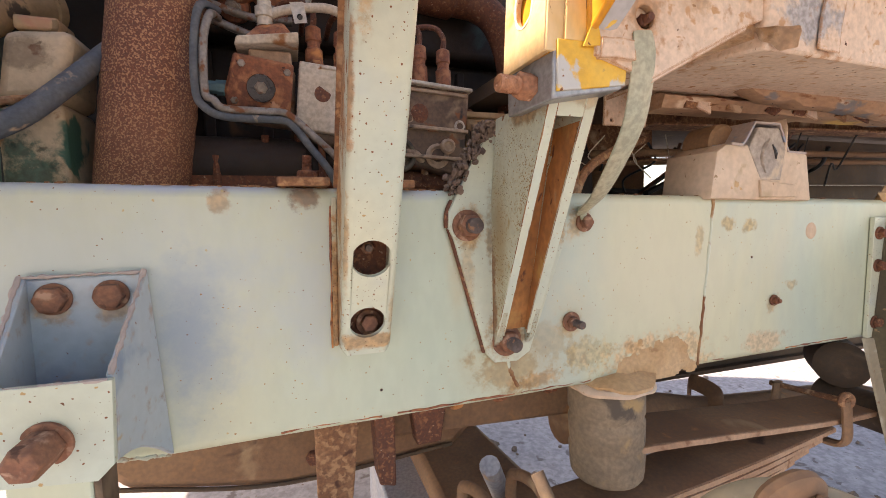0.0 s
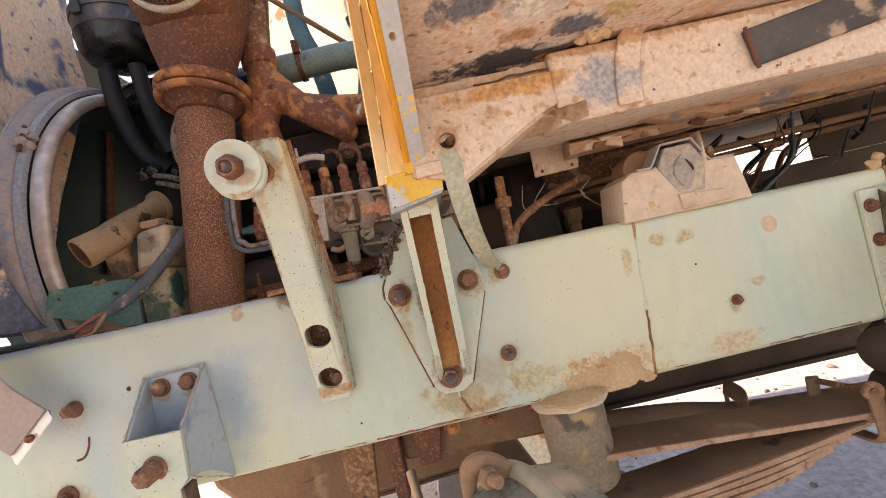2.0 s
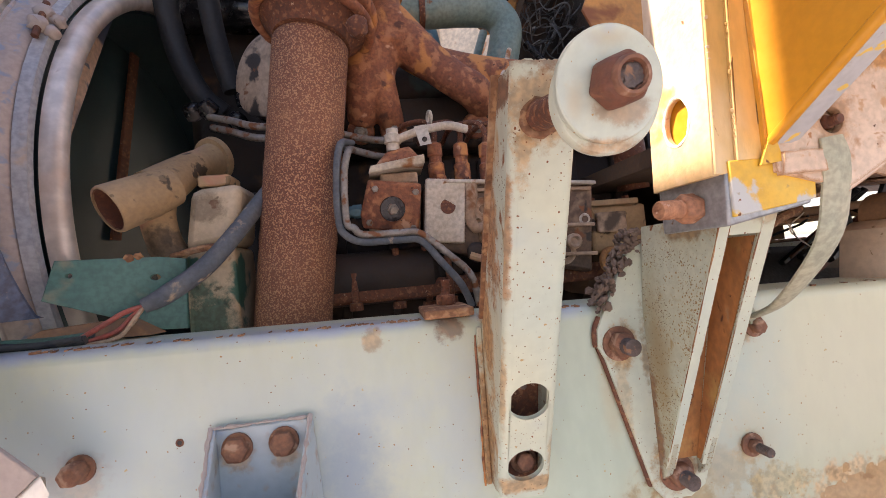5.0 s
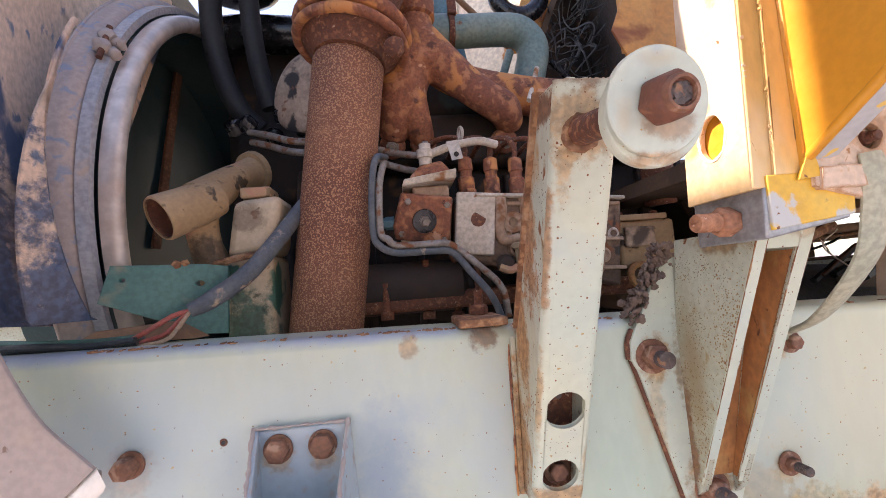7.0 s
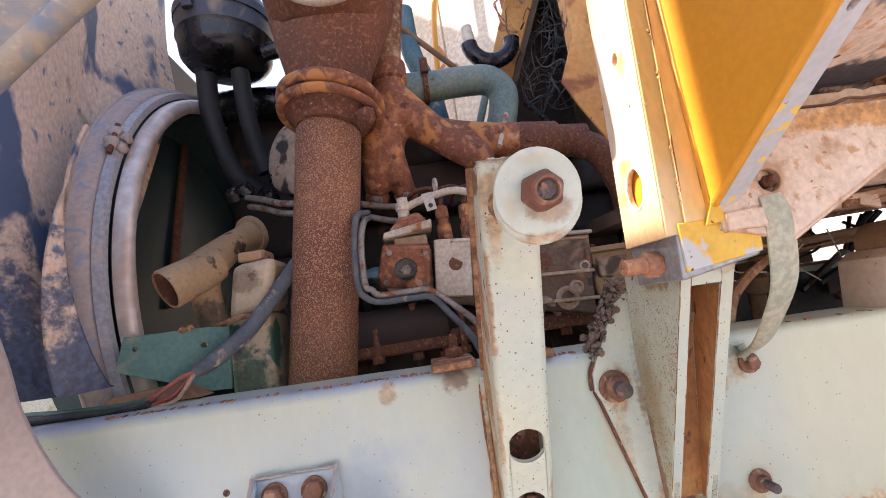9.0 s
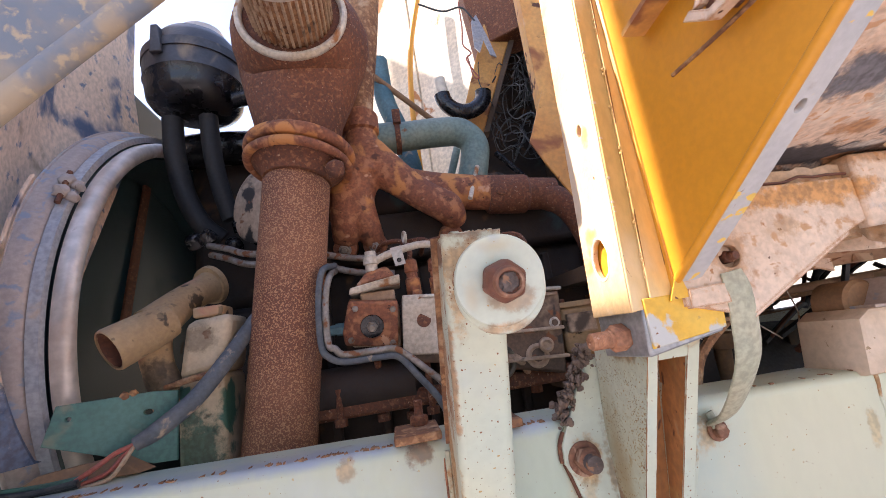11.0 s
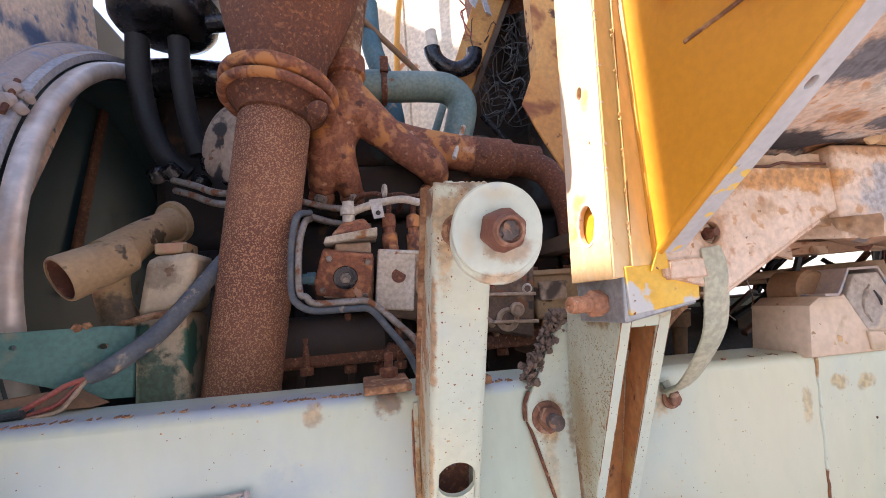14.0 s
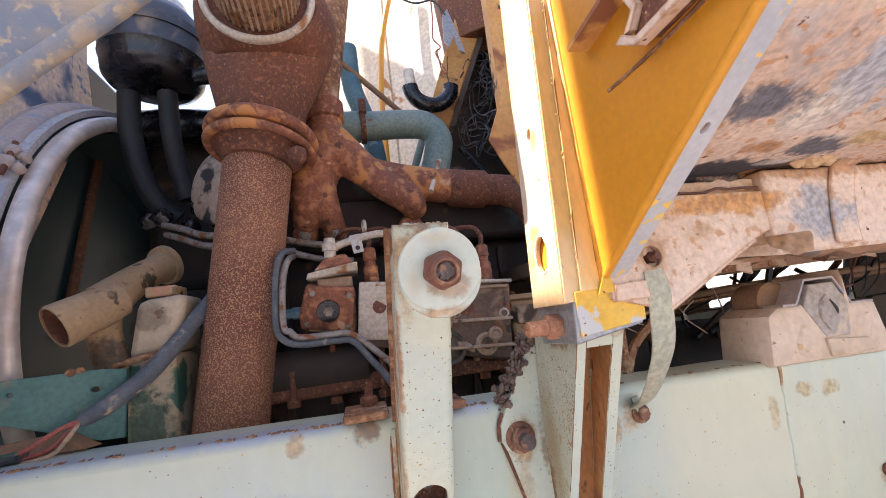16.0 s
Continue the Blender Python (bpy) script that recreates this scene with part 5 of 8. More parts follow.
# lapped strip on the front wall, its edge tacked with weld
strip = bm_new()
bm_hexa(strip, [(0.2545, 0.341, PZ0 + 0.01), (0.284, 0.341, PZ0 + 0.01), (0.284, 0.3455, PZ0 + 0.01), (0.2545, 0.3455, PZ0 + 0.01),
                (0.2545 + 0.045, 0.341, PZ1), (0.318, 0.341, PZ1), (0.318, 0.3455, PZ1), (0.2545 + 0.045, 0.3455, PZ1)])
part("lapped_strip", strip, "yellow_cream", po, bevel=0.001)
random.seed(11)
z = PZ0 + 0.03
while z < 1.75:
    xb = 0.2545 + 0.055 * (z - PZ0)
    part("tack_weld", clump([(xb + random.uniform(-0.001, 0.001), 0.3425, z + k * 0.006, random.uniform(0.0018, 0.0030), 0.5) for k in range(random.randint(2, 5))], 1, 0.5), "yellow_cream", po)
    part("tack_weld", clump([(post_x(z) + 0.0005, 0.3455, z + 0.02 + k * 0.005, random.uniform(0.0014, 0.0026), 0.5) for k in range(random.randint(1, 3))], 1, 0.5), "yellow_pale", po)
    z += random.uniform(0.035, 0.055)
for za, zb, w in ((1.278, 1.338, 0.0016), (1.362, 1.402, 0.0010), (1.432, 1.50, 0.0019), (1.535, 1.60, 0.0014)):
    for xs, lean_, y, wk in ((0.2765, 0.040, 0.3402, w), (0.2545, 0.055, 0.3402, w * 0.7)):
        xa, xb = xs + lean_ * (za - PZ0), xs + lean_ * (zb - PZ0)
        part("seam_gap", prism([(xa - wk * 0.3, y, za), (xa + wk * 0.4, y, za + 0.004), (xb + wk, y, zb), (xb - wk, y, zb - 0.006)], (0, 0.0009, 0)), "slot", po, "dark open seam")
# gusset: an upright sheet coming towards the open side, folded along its lower edge
GX = 0.2835


def gz(y):
    return 1.2585 + 0.64 * (0.342 - y)


gus = cut_plate("gusset", [(0.346, 1.2555), (-0.06, gz(-0.06)), (-0.06, 1.83), (0.346, 1.83)], [], 0.004, plane_yz(GX), "yellow", po, "smooth yellow gusset sheet", bevel=0.0005)
cut_plate("gusset_flange", [(0, 0), (0.024, 0.012), (0.024, 0.47), (0, 0.48)], [(0.013, 0.188, 0.0045, 1.3)], 0.004,
          Matrix(((1, 0, 0, GX), (0, -0.8423, 0.5390, 0.345), (0, 0.5390, 0.8423, 1.2565), (0, 0, 0, 1))), "grey_worn", po, "folded flange worn to grey primer")
part("gusset_fold", tube([(GX + 0.0005, 0.344, gz(0.344)), (GX + 0.0005, -0.055, gz(-0.055))], 0.0045, seg=10), "yellow", po)
part("crease", tube([(GX - 0.0022, 0.266, 1.437), (GX - 0.0022, 0.20, 1.434), (GX - 0.0022, 0.12, 1.436), (GX - 0.0022, 0.05, 1.440)], 0.0022, seg=8), "rust_dusty", po, "rusty crease")
part("gusset_seam", tube([(GX - 0.001, 0.341, 1.25), (GX - 0.001, 0.338, 1.83)], 0.0045, seg=8), "yellow", po)
part("gusset_tip", prism([(0.272, 0.340, 1.242), (0.292, 0.338, 1.244), (0.284, 0.337, 1.272)], (0, -0.003, 0)), "yellow_worn", po)
# small angle plates welded high on the gusset
part("angle_plate", prism([(0.258, 0.286, 1.494), (0.258, 0.06, 1.512), (0.258, 0.06, 1.517), (0.258, 0.286, 1.499)], (0.0235, 0, 0)), "rusty_yellow", po)
wb = thing("stiffener_channel", (0.26, 0.2, 1.44), "pale dusty channel stiffener bolted on the yellow gusset", "bracket")
part("web_plate", prism([(0.2695, 0.204, 1.450), (0.2695, 0.190, 1.439), (0.2695, 0.04, 1.439), (0.2695, 0.04, 1.50), (0.2695, 0.190, 1.497)], (0.0120, 0, 0)), "rust", wb, "dark rusty web")
part("lower_lip", prism([(0.258, 0.216, 1.450), (0.258, 0.194, 1.433), (0.258, 0.04, 1.433), (0.258, 0.04, 1.4405), (0.258, 0.191, 1.4405), (0.258, 0.207, 1.453)], (0.011, 0, 0)), "cab_plain", wb, "pale dusty lip", bevel=0.0008)
part("end_lip", prism([(0.262, 0.208, 1.4535), (0.262, 0.194, 1.467), (0.262, 0.202, 1.484), (0.262, 0.192, 1.499), (0.262, 0.186, 1.499), (0.262, 0.195, 1.484), (0.262, 0.187, 1.467), (0.262, 0.200, 1.4525)], (0.007, 0, 0)), "cab_plain", wb)
part("bolt_boss", lathe((0.2695, 0.150, 1.470), (-1, 0, 0), [(0, 0.013), (0.003, 0.013), (0.004, 0.009), (0.010, 0.009)], seg=20), "rust", wb)

# ---- cab sill, its bracket and the hooked link ----
cb = thing("cab_bracket", (0.36, 0.34, 1.22), "dust-pink steel cab bracket plate with a rusty bolt", "bracket")
cut_plate("plate", [(0.287, 1.236), (0.352, 1.218), (0.488, 1.287), (0.525, 1.300), (0.525, 1.342), (0.287, 1.345)], [(0.345, 1.277, 0.0125, 1.0)], 0.006, plane_xz(0.340), "cab_plain", cb, bevel=0.001)
part("return_edge", prism([(0.352, 0.337, 1.217), (0.488, 0.337, 1.286), (0.488, 0.40, 1.286), (0.352, 0.40, 1.217)], (0, 0, -0.004)), "cab_plain", cb)
bolt((0.348, 0.352, 1.277), (0.05, -1, 0), 0.0070, cb, 0.012, 0.005, 0.0046, 0.0, "rust", "bolt")
lug = box((0.290, 0.332, 1.233), (0.330, 0.339, 1.251))
bmesh.ops.subdivide_edges(lug, edges=lug.edges[:], cuts=5, use_grid_fill=True)
part("crumpled_lug", rough_up(lug, 0.0022, 45), "cab_plain", cb, "crumpled dusty lug")
hl = thing("hooked_link", (0.39, 0.49, 1.095), "grey-green flattened steel link hooked onto the rail", "link")
part("link", tube([(0.340, 0.3345, 1.262), (0.342, 0.3345, 1.244), (0.345, 0.341, 1.212), (0.349, 0.355, 1.176), (0.358, 0.390, 1.140), (0.372, 0.435, 1.108), (0.386, 0.480, 1.090), (0.398, 0.503, 1.084)],
                  [0.0120, 0.0150, 0.0158, 0.0155, 0.0148, 0.0140, 0.0120, 0.0080], seg=14, sub=8, flat=0.30, side=(0, -1, 0.3)), "link", hl, "flattened strap")
part("link_tip", prism([(0.392, 0.5055, 1.094), (0.402, 0.5055, 1.097), (0.407, 0.5055, 1.083), (0.398, 0.5055, 1.074)], (0, -0.003, 0)), "link", hl)

# ---- truck cab over the rail: sill, floor and splash sheet ----
cab = thing("truck_cab", (1.0, 0.4, 1.26), "dust-covered truck cab underside with flaking rust and dark stains", "truck cab")
sill = box((0.287, 0.345, 1.280), (0.530, 0.43, 1.362))
bmesh.ops.subdivide_edges(sill, edges=[e for e in sill.edges if e.calc_length() > 0.1], cuts=24)
part("sill", rough_up(sill, 0.004, 60), "cab_rust", cab, "rust-flaked sill end", bevel=0.001)
part("side_member", bm_hexa(bm_new(), [(0.512, 0.332, 1.262), (2.2, 0.332, 1.262), (2.2, 0.44, 1.272), (0.512, 0.44, 1.276),
                                       (0.512, 0.330, 1.368), (2.2, 0.330, 1.368), (2.2, 0.44, 1.368), (0.512, 0.44, 1.368)]), "cab_plain", cab, bevel=0.004)
part("floor_pan", bm_hexa(bm_new(), [(0.40, 0.425, 1.2775), (2.2, 0.425, 1.2775), (2.2, 0.60, 1.292), (0.40, 0.60, 1.292),
                                     (0.40, 0.425, 1.284), (2.2, 0.425, 1.284), (2.2, 0.60, 1.30), (0.40, 0.60, 1.30)]), "cab_plain", cab, "streaked dusty floor pan")
part("floor_hump", bm_hexa(bm_new(), [(0.36, 0.585, 1.3025), (2.2, 0.585, 1.3025), (2.2, 1.5, 1.325), (0.36, 1.5, 1.325),
                                      (0.36, 0.585, 1.33), (2.2, 0.585, 1.33), (2.2, 1.5, 1.345), (0.36, 1.5, 1.345)]), "brown_dark", cab)
# splash sheet rising from the sill towards the open side
rings = []
for i in range(34):
    x = 0.305 + 1.9 * i / 33
    prof = [(0.372, 1.352), (0.352, 1.371), (0.30, 1.374), (0.24, 1.384), (0.15, 1.415), (0.05, 1.465), (-0.06, 1.535), (-0.16, 1.63)]
    dent = 0.010 * noise.noise(Vector((x * 4, 0.3, 0))) - 0.012 * math.exp(-((x - 0.63) / 0.03) ** 2)
    ring = [Vector((x, y, z + dent * min(1, k / 3) + 0.006 * noise.noise(Vector((x * 9, y * 9, 1))))) for k, (y, z) in enumerate(prof)]
    rings.append(ring + [p + Vector((0, 0.002, 0.006)) for p in reversed(ring)])
part("splash_sheet", bm_loft(bm_new(), rings), "cab", cab, "stained splash sheet with black and rust patches, sill shadow painted in")
rings = []
for x, y, z in ((0.595, 0.327, 1.268), (0.598, 0.327, 1.300), (0.607, 0.3265, 1.340), (0.617, 0.325, 1.366), (0.622, 0.312, 1.373), (0.628, 0.270, 1.379), (0.632, 0.225, 1.388)):
    rings.append([(x, y, z), (x + 0.038, y, z - 0.001), (x + 0.038, y + 0.003, z + 0.003), (x, y + 0.003, z + 0.003)])
part("strap", bm_loft(bm_new(), rings), "cab_plain", cab, "bent dusty strap", bevel=0.0008)
flap = bm_new()
fg = {}
for i in range(17):
    for k in range(9):
        x = 0.497 + 0.048 * i / 16
        f = i / 16
        zlow = 1.282 - 0.022 * min(1.0, f * 1.7) + 0.016 * max(0.0, f - 0.7)
        z = zlow + (1.286 - zlow) * k / 8
        z += 0.006 * noise.noise(Vector((x * 60, k * 0.4, 2))) * (1 - k / 8)
        y = 0.338 - 0.020 * f + 0.004 * noise.noise(Vector((x * 70, z * 70, 5)))
        fg[i, k] = flap.verts.new((x, y, z))
for i in range(16):
    for k in range(8):
        flap.faces.new((fg[i, k], fg[i + 1, k], fg[i + 1, k + 1], fg[i, k + 1]))
bmesh.ops.solidify(flap, geom=flap.faces[:], thickness=0.003)
part("torn_flap", flap, "cab_rust", cab, "torn rusty flap")
part("stained_bar", bm_hexa(bm_new(), [(0.806, 0.322, 1.281), (1.5, 0.300, 1.375), (1.5, 0.33, 1.375), (0.806, 0.331, 1.281),
                                       (0.798, 0.322, 1.336), (1.5, 0.300, 1.430), (1.5, 0.33, 1.430), (0.798, 0.331, 1.336)]), "tar", cab, "dark stained bar", bevel=0.003)
part("bar_end", tube([(0.803, 0.3195, 1.276), (0.800, 0.319, 1.305), (0.797, 0.3195, 1.338)], 0.0028, seg=6), "nut_dark", cab, "rusty bar end")
part("splash_lump", clump([(0.578, 0.318, 1.373, 0.012, 0.8), (0.592, 0.312, 1.372, 0.010, 0.8), (0.562, 0.322, 1.371, 0.008, 0.8)], 2, 0.5), "mud", cab)
random.seed(41)
for z0, xa, xb, r in ((1.3485, 0.40, 0.56, 0.0016), (1.3225, 0.385, 0.47, 0.0013), (1.319, 0.49, 0.55, 0.0012)):
    pts = [(xa + (xb - xa) * k / 9, 0.3395 if xb < 0.6 else 0.3312, z0 + random.uniform(-0.003, 0.003)) for k in range(10)]
    part("rust_crack", tube(pts, r, seg=6, sub=2), "nut_dark", cab, "dark crack under flaking paint")
hp = cut_plate("hanging_plate", [(0.545, 1.243), (0.640, 1.243), (0.655, 1.315), (0.548, 1.315)], [(0.562, 1.252, 0.004, 1), (0.628, 1.252, 0.004, 1)], 0.003, plane_xz(0.634), "cab_plain")
tagged(hp, "dusty steel plate with two holes hanging under the cab", "plate")

# ---- frame beams under the cab floor ----
def under_beam(y, z0, z1, xa, xb, material, label, slope=0.0, depth=0.05):
    b = thing("floor_beam", (xa, y, z0), label, "beam", group="beams under the cab")
    part("beam_web", bm_hexa(bm_new(), [(xa, y, z0), (xb, y, z0 + slope), (xb, y + 0.006, z0 + slope), (xa, y + 0.006, z0), (xa, y, z1), (xb, y, z1 + slope), (xb, y + 0.006, z1 + slope), (xa, y + 0.006, z1)]), material, b, bevel=0.001)
    part("beam_flange", bm_hexa(bm_new(), [(xa, y - depth, z0 - 0.005), (xb, y - depth, z0 + slope - 0.005), (xb, y + 0.006, z0 + slope - 0.005), (xa, y + 0.006, z0 - 0.005),
                                           (xa, y - depth, z0 - 0.0005), (xb, y - depth, z0 + slope - 0.0005), (xb, y + 0.006, z0 + slope - 0.0005), (xa, y + 0.006, z0 - 0.0005)]), material, b)
    return b


under_beam(0.72, 1.264, 1.30, 0.70, 2.3, "rust_dusty", "dusty rusty channel beam under the cab floor", 0.03)
under_beam(0.90, 1.19, 1.29, 0.45, 0.93, "rust_dusty", "brown rusted channel beam under the cab floor", 0.03, 0.06)
under_beam(1.25, 1.15, 1.30, 0.65, 1.25, "brown", "brown rusted channel beam under the cab floor", 0.02, 0.07)
under_beam(0.92, 1.02, 1.155, 0.95, 2.3, "brown_dark", "dark beam crossing behind the cab mount", 0.0, 0.04)
under_beam(0.91, 1.16, 1.30, 1.43, 2.3, "brown_dark", "dark beam crossing behind the cab mount", 0.0, 0.04)
random.seed(21)
for i in range(7):
    x = 0.55 + 0.16 * i
    pts = [(x, 0.78 + random.uniform(0, 0.2), 1.26), (x + random.uniform(-0.03, 0.05), 0.85, 1.21), (x + random.uniform(0, 0.12), 0.95, 1.17), (x + random.uniform(-0.1, 0.15), 1.0, 1.09)]
    tagged(part("loose_cable", tube(pts, random.choice((0.003, 0.004, 0.006)), seg=8), random.choice(("wire_dark", "rubber", "brown_dark"))), "thin dark cable dangling under the cab floor", "cable", "dangling cables")
for k, (z, y) in enumerate(((1.215, 0.80), (1.20, 0.86))):
    tagged(part("conduit", tube([(0.40, y, z - 0.03), (0.62, y, z), (1.1, y + 0.02, z + 0.02), (2.0, y, z + 0.03)], 0.009, seg=10), "brown"), "dusty brown pipe running under the cab floor", "pipe", "pipes under the cab")

random.seed(77)
tg = thing("wire_tangle", (1.0, 0.8, 1.13), "tangle of thin dark wires sagging behind the cab mount", "wire tangle")
for i in range(16):
    x = random.uniform(0.98, 1.35)
    y = 0.68 + random.uniform(0, 0.22)
    pts = [(x - 0.08 + random.uniform(-0.05, 0.05), y, 1.10 + random.uniform(-0.02, 0.04)), (x + random.uniform(-0.03, 0.03), y + 0.02, 1.17 + random.uniform(-0.03, 0.03)), (x + 0.05 + random.uniform(-0.04, 0.05), y + 0.03, 1.20 + random.uniform(-0.03, 0.04)), (x + 0.08 + random.uniform(-0.06, 0.06), y, 1.27)]
    part("wire", tube(pts, random.choice((0.0016, 0.0025, 0.0045, 0.008)), seg=6, sub=5), random.choice(("wire_dark", "rubber", "nut_dark")), tg)
for i in range(5):
    x = 0.52 + 0.05 * i
    pts = [(x, 0.66, 1.22 + random.uniform(-0.02, 0.02)), (x + random.uniform(-0.03, 0.05), 0.67, 1.19), (x + random.uniform(-0.02, 0.07), 0.66, 1.165 + random.uniform(-0.02, 0.02))]
    tagged(part("thin_wire", tube(pts, 0.0012, seg=6), "alu_pale"), "thin bright loose wire under the cab", "wire", "loose bright wires")
tagged(part("support_rod", tube([(0.455, 0.60, 1.105), (0.48, 0.60, 1.155), (0.56, 0.63, 1.195), (0.66, 0.66, 1.225)], 0.008, seg=8), "rust_dusty"), "rusty bent support rod under the cab", "rod")
tagged(part("rusty_stake", lathe((0.452, 0.60, 1.09), (0.05, 0, 1), [(0, 0.010), (0.10, 0.010), (0.102, 0.017), (0.122, 0.017), (0.124, 0.010), (0.165, 0.010)], seg=10), "rust_dusty"), "rusty upright bolt under the cab", "bolt")
flk = bm_new()
rings = []
for k in range(64):
    x = 0.72 + 1.5 * k / 63
    lo = 1.262 + 0.012 * noise.noise(Vector((x * 14, 0, 0))) + 0.006 * noise.noise(Vector((x * 45, 3, 0))) - 0.010 * min(1, max(0, (x - 0.9) / 0.4))
    hi = 1.3005 - 0.008 * min(1, max(0, (x - 1.0) / 0.5))
    if x < 0.80:
        lo += (0.80 - x) * 0.30
    d = 0.005 * noise.noise(Vector((x * 22, 7, 0)))
    rings.append([(x, 0.500 + d, lo + 0.004), (x, 0.497 + d, (lo + hi) / 2), (x, 0.500, hi), (x, 0.535, hi), (x, 0.535, lo + 0.008), (x, 0.515 + d, lo)])
fb = thing("flaked_rail", (0.72, 0.52, 1.26), "dusty cab floor rail with flaking yellow and black paint", "beam")
part("rail", rough_up(bm_loft(flk, rings), 0.0025, 70), "flaked_beam", fb)
under = bm_new()
rings = []
for k in range(40):
    x = 0.60 + 1.6 * k / 39
    z = 1.258 + 0.012 * (x - 0.6) + 0.004 * noise.noise(Vector((x * 12, 1, 5)))
    rings.append([(x, 0.555, z), (x, 0.550, z + 0.020), (x, 0.56, z + 0.026), (x, 0.60, z + 0.026), (x, 0.60, z)])
part("lower_rail", rough_up(bm_loft(under, rings), 0.003, 50), "flaked_beam", fb, "rusty lower rail")
random.seed(61)
for k in range(14):
    x = random.uniform(0.62, 1.3)
    z = 1.260 + 0.012 * (x - 0.6)
    part("rust_flake", rough_up(prism([(x, 0.552, z), (x + random.uniform(0.02, 0.05), 0.552, z - random.uniform(-0.004, 0.012)), (x + random.uniform(0.03, 0.06), 0.556, z + 0.012), (x + 0.01, 0.556, z + 0.014)], (0.0, -0.003, 0.001)), 0.003, 90), random.choice(("rust_dusty", "cab_plain", "rust")), fb)

# ---- cab mount on the rail ----
mt = thing("cab_mount", (0.77, 0.55, top(0.77)), "dust-covered cast cab mount with a cracked hexagonal rubber bush", "mount")
zb = top(0.77) - 0.0015
HX, HZ = 0.772, 1.175
hexp = [(HX - 0.046, HZ + 0.012), (HX - 0.024, HZ + 0.048), (HX + 0.028, HZ + 0.048), (HX + 0.048, HZ + 0.010), (HX + 0.036, HZ - 0.044), (HX - 0.014, HZ - 0.044)]
outline = [(0.650, zb + 0.004), (0.885, zb - 0.001), (0.872, 1.174), (hexp[3][0], 1.178), hexp[3], hexp[4], hexp[5], (HX - 0.048, HZ + 0.010), (HX - 0.050, 1.184), (0.678, 1.185), (0.661, 1.175)]
cut_plate("base", outline, [], 0.089, plane_xz(0.548), "dusty", mt, bevel=0.006)
part("low_boss", prism([(0.755, 0.499, zb), (0.846, 0.499, zb), (0.838, 0.499, 1.125), (0.752, 0.499, 1.133)], (0, -0.006, 0)), "dusty", mt, bevel=0.002)
part("bush", prism([(HX + (x - HX) * 0.96, 0.497, HZ + (z - HZ) * 0.96) for x, z in hexp], (0, 0.09, 0)), "bush", mt, "cracked grey rubber bush", bevel=0.002)
part("dust_ridge", rough_up(tube([(HX - 0.004, 0.4965, HZ - 0.030), (HX - 0.014, 0.4960, HZ - 0.008), (HX - 0.008, 0.4960, HZ + 0.014), (HX + 0.004, 0.4965, HZ + 0.026)], [0.002, 0.004, 0.004, 0.002], seg=8), 0.0022, 180), "bush", mt, "crumbling rubber lip")
part("crack", tube([(HX + 0.010, 0.496, HZ + 0.018), (HX + 0.018, 0.4955, HZ + 0.004), (HX + 0.020, 0.496, HZ - 0.006)], [0.001, 0.0025, 0.001], seg=6), "black", mt)
rings = []
sp = [(0.690, 1.190), (HX - 0.056, 1.189), (HX - 0.049, HZ + 0.020), (HX - 0.027, HZ + 0.052), (HX + 0.031, HZ + 0.052), (HX + 0.051, HZ + 0.014), (HX + 0.058, 1.180), (0.876, 1.179)]
for i, (x, z) in enumerate(sp):
    xa, za = sp[max(0, i - 1)]
    xb, zb2 = sp[min(len(sp) - 1, i + 1)]
    nrm = Vector((-(zb2 - za), 0, xb - xa)).normalized() * 0.0045
    p = Vector((x, 0.499, z))
    q = Vector((0, 0.095, 0))
    rings.append([p, p + nrm, p + nrm + q, p + q])
part("strap", bm_loft(bm_new(), rings), "shroud", mt, "dusty bent steel strap", bevel=0.0008)
part("rear_hump", lathe((0.722, 0.535, 1.196), (0, 1, 0), [(0, 0.032), (0.004, 0.037), (0.055, 0.037), (0.06, 0.03)], seg=28), "brown", mt, "rounded brown hump behind the strap")
part("stud", cyl((0.868, 0.55, 1.176), (0.868, 0.55, 1.212), 0.008), "rust_dusty", mt)
part("mud_dab", clump([(0.70, 0.500, 1.125, 0.008, 0.5), (0.688, 0.50, 1.118, 0.006, 0.5), (0.71, 0.50, 1.117, 0.006, 0.5)], 2, 0.5), "mud", mt)

# ---- hanger bracket at the far end of the rail ----
hg = thing("spring_hanger", (1.13, 0.45, 0.5), "dark olive steel spring hanger bracket bolted to the rail", "bracket")
part("rail_plate", prism([(1.086, 0.5085, 0.818), (1.165, 0.5085, 0.818), (1.175, 0.5085, 1.060), (1.092, 0.5085, 1.062)], (0, -0.008, 0)), "mint_rusty", hg, bevel=0.001)
part("side_panel", prism([(1.128, 0.500, 1.058), (1.128, 0.24, 0.86), (1.128, 0.24, 0.40), (1.128, 0.44, 0.50), (1.116, 0.470, 0.60), (1.098, 0.500, 0.80)], (0.008, 0, 0)), "olive", hg, "dark oily side panel", bevel=0.001)
part("top_flange", prism([(1.128, 0.50, 1.058), (1.128, 0.24, 0.86), (1.165, 0.24, 0.86), (1.165, 0.50, 1.058)], (0, 0.002, 0.005)), "mint_rusty", hg)
part("edge_strip", prism([(1.078, 0.506, 0.818), (1.106, 0.500, 0.818), (1.142, 0.466, 0.61), (1.142, 0.448, 0.50), (1.106, 0.452, 0.50), (1.104, 0.470, 0.60)], (0.004, -0.004, 0)), "olive_pale", hg, "pale worn edge strip", bevel=0.001)
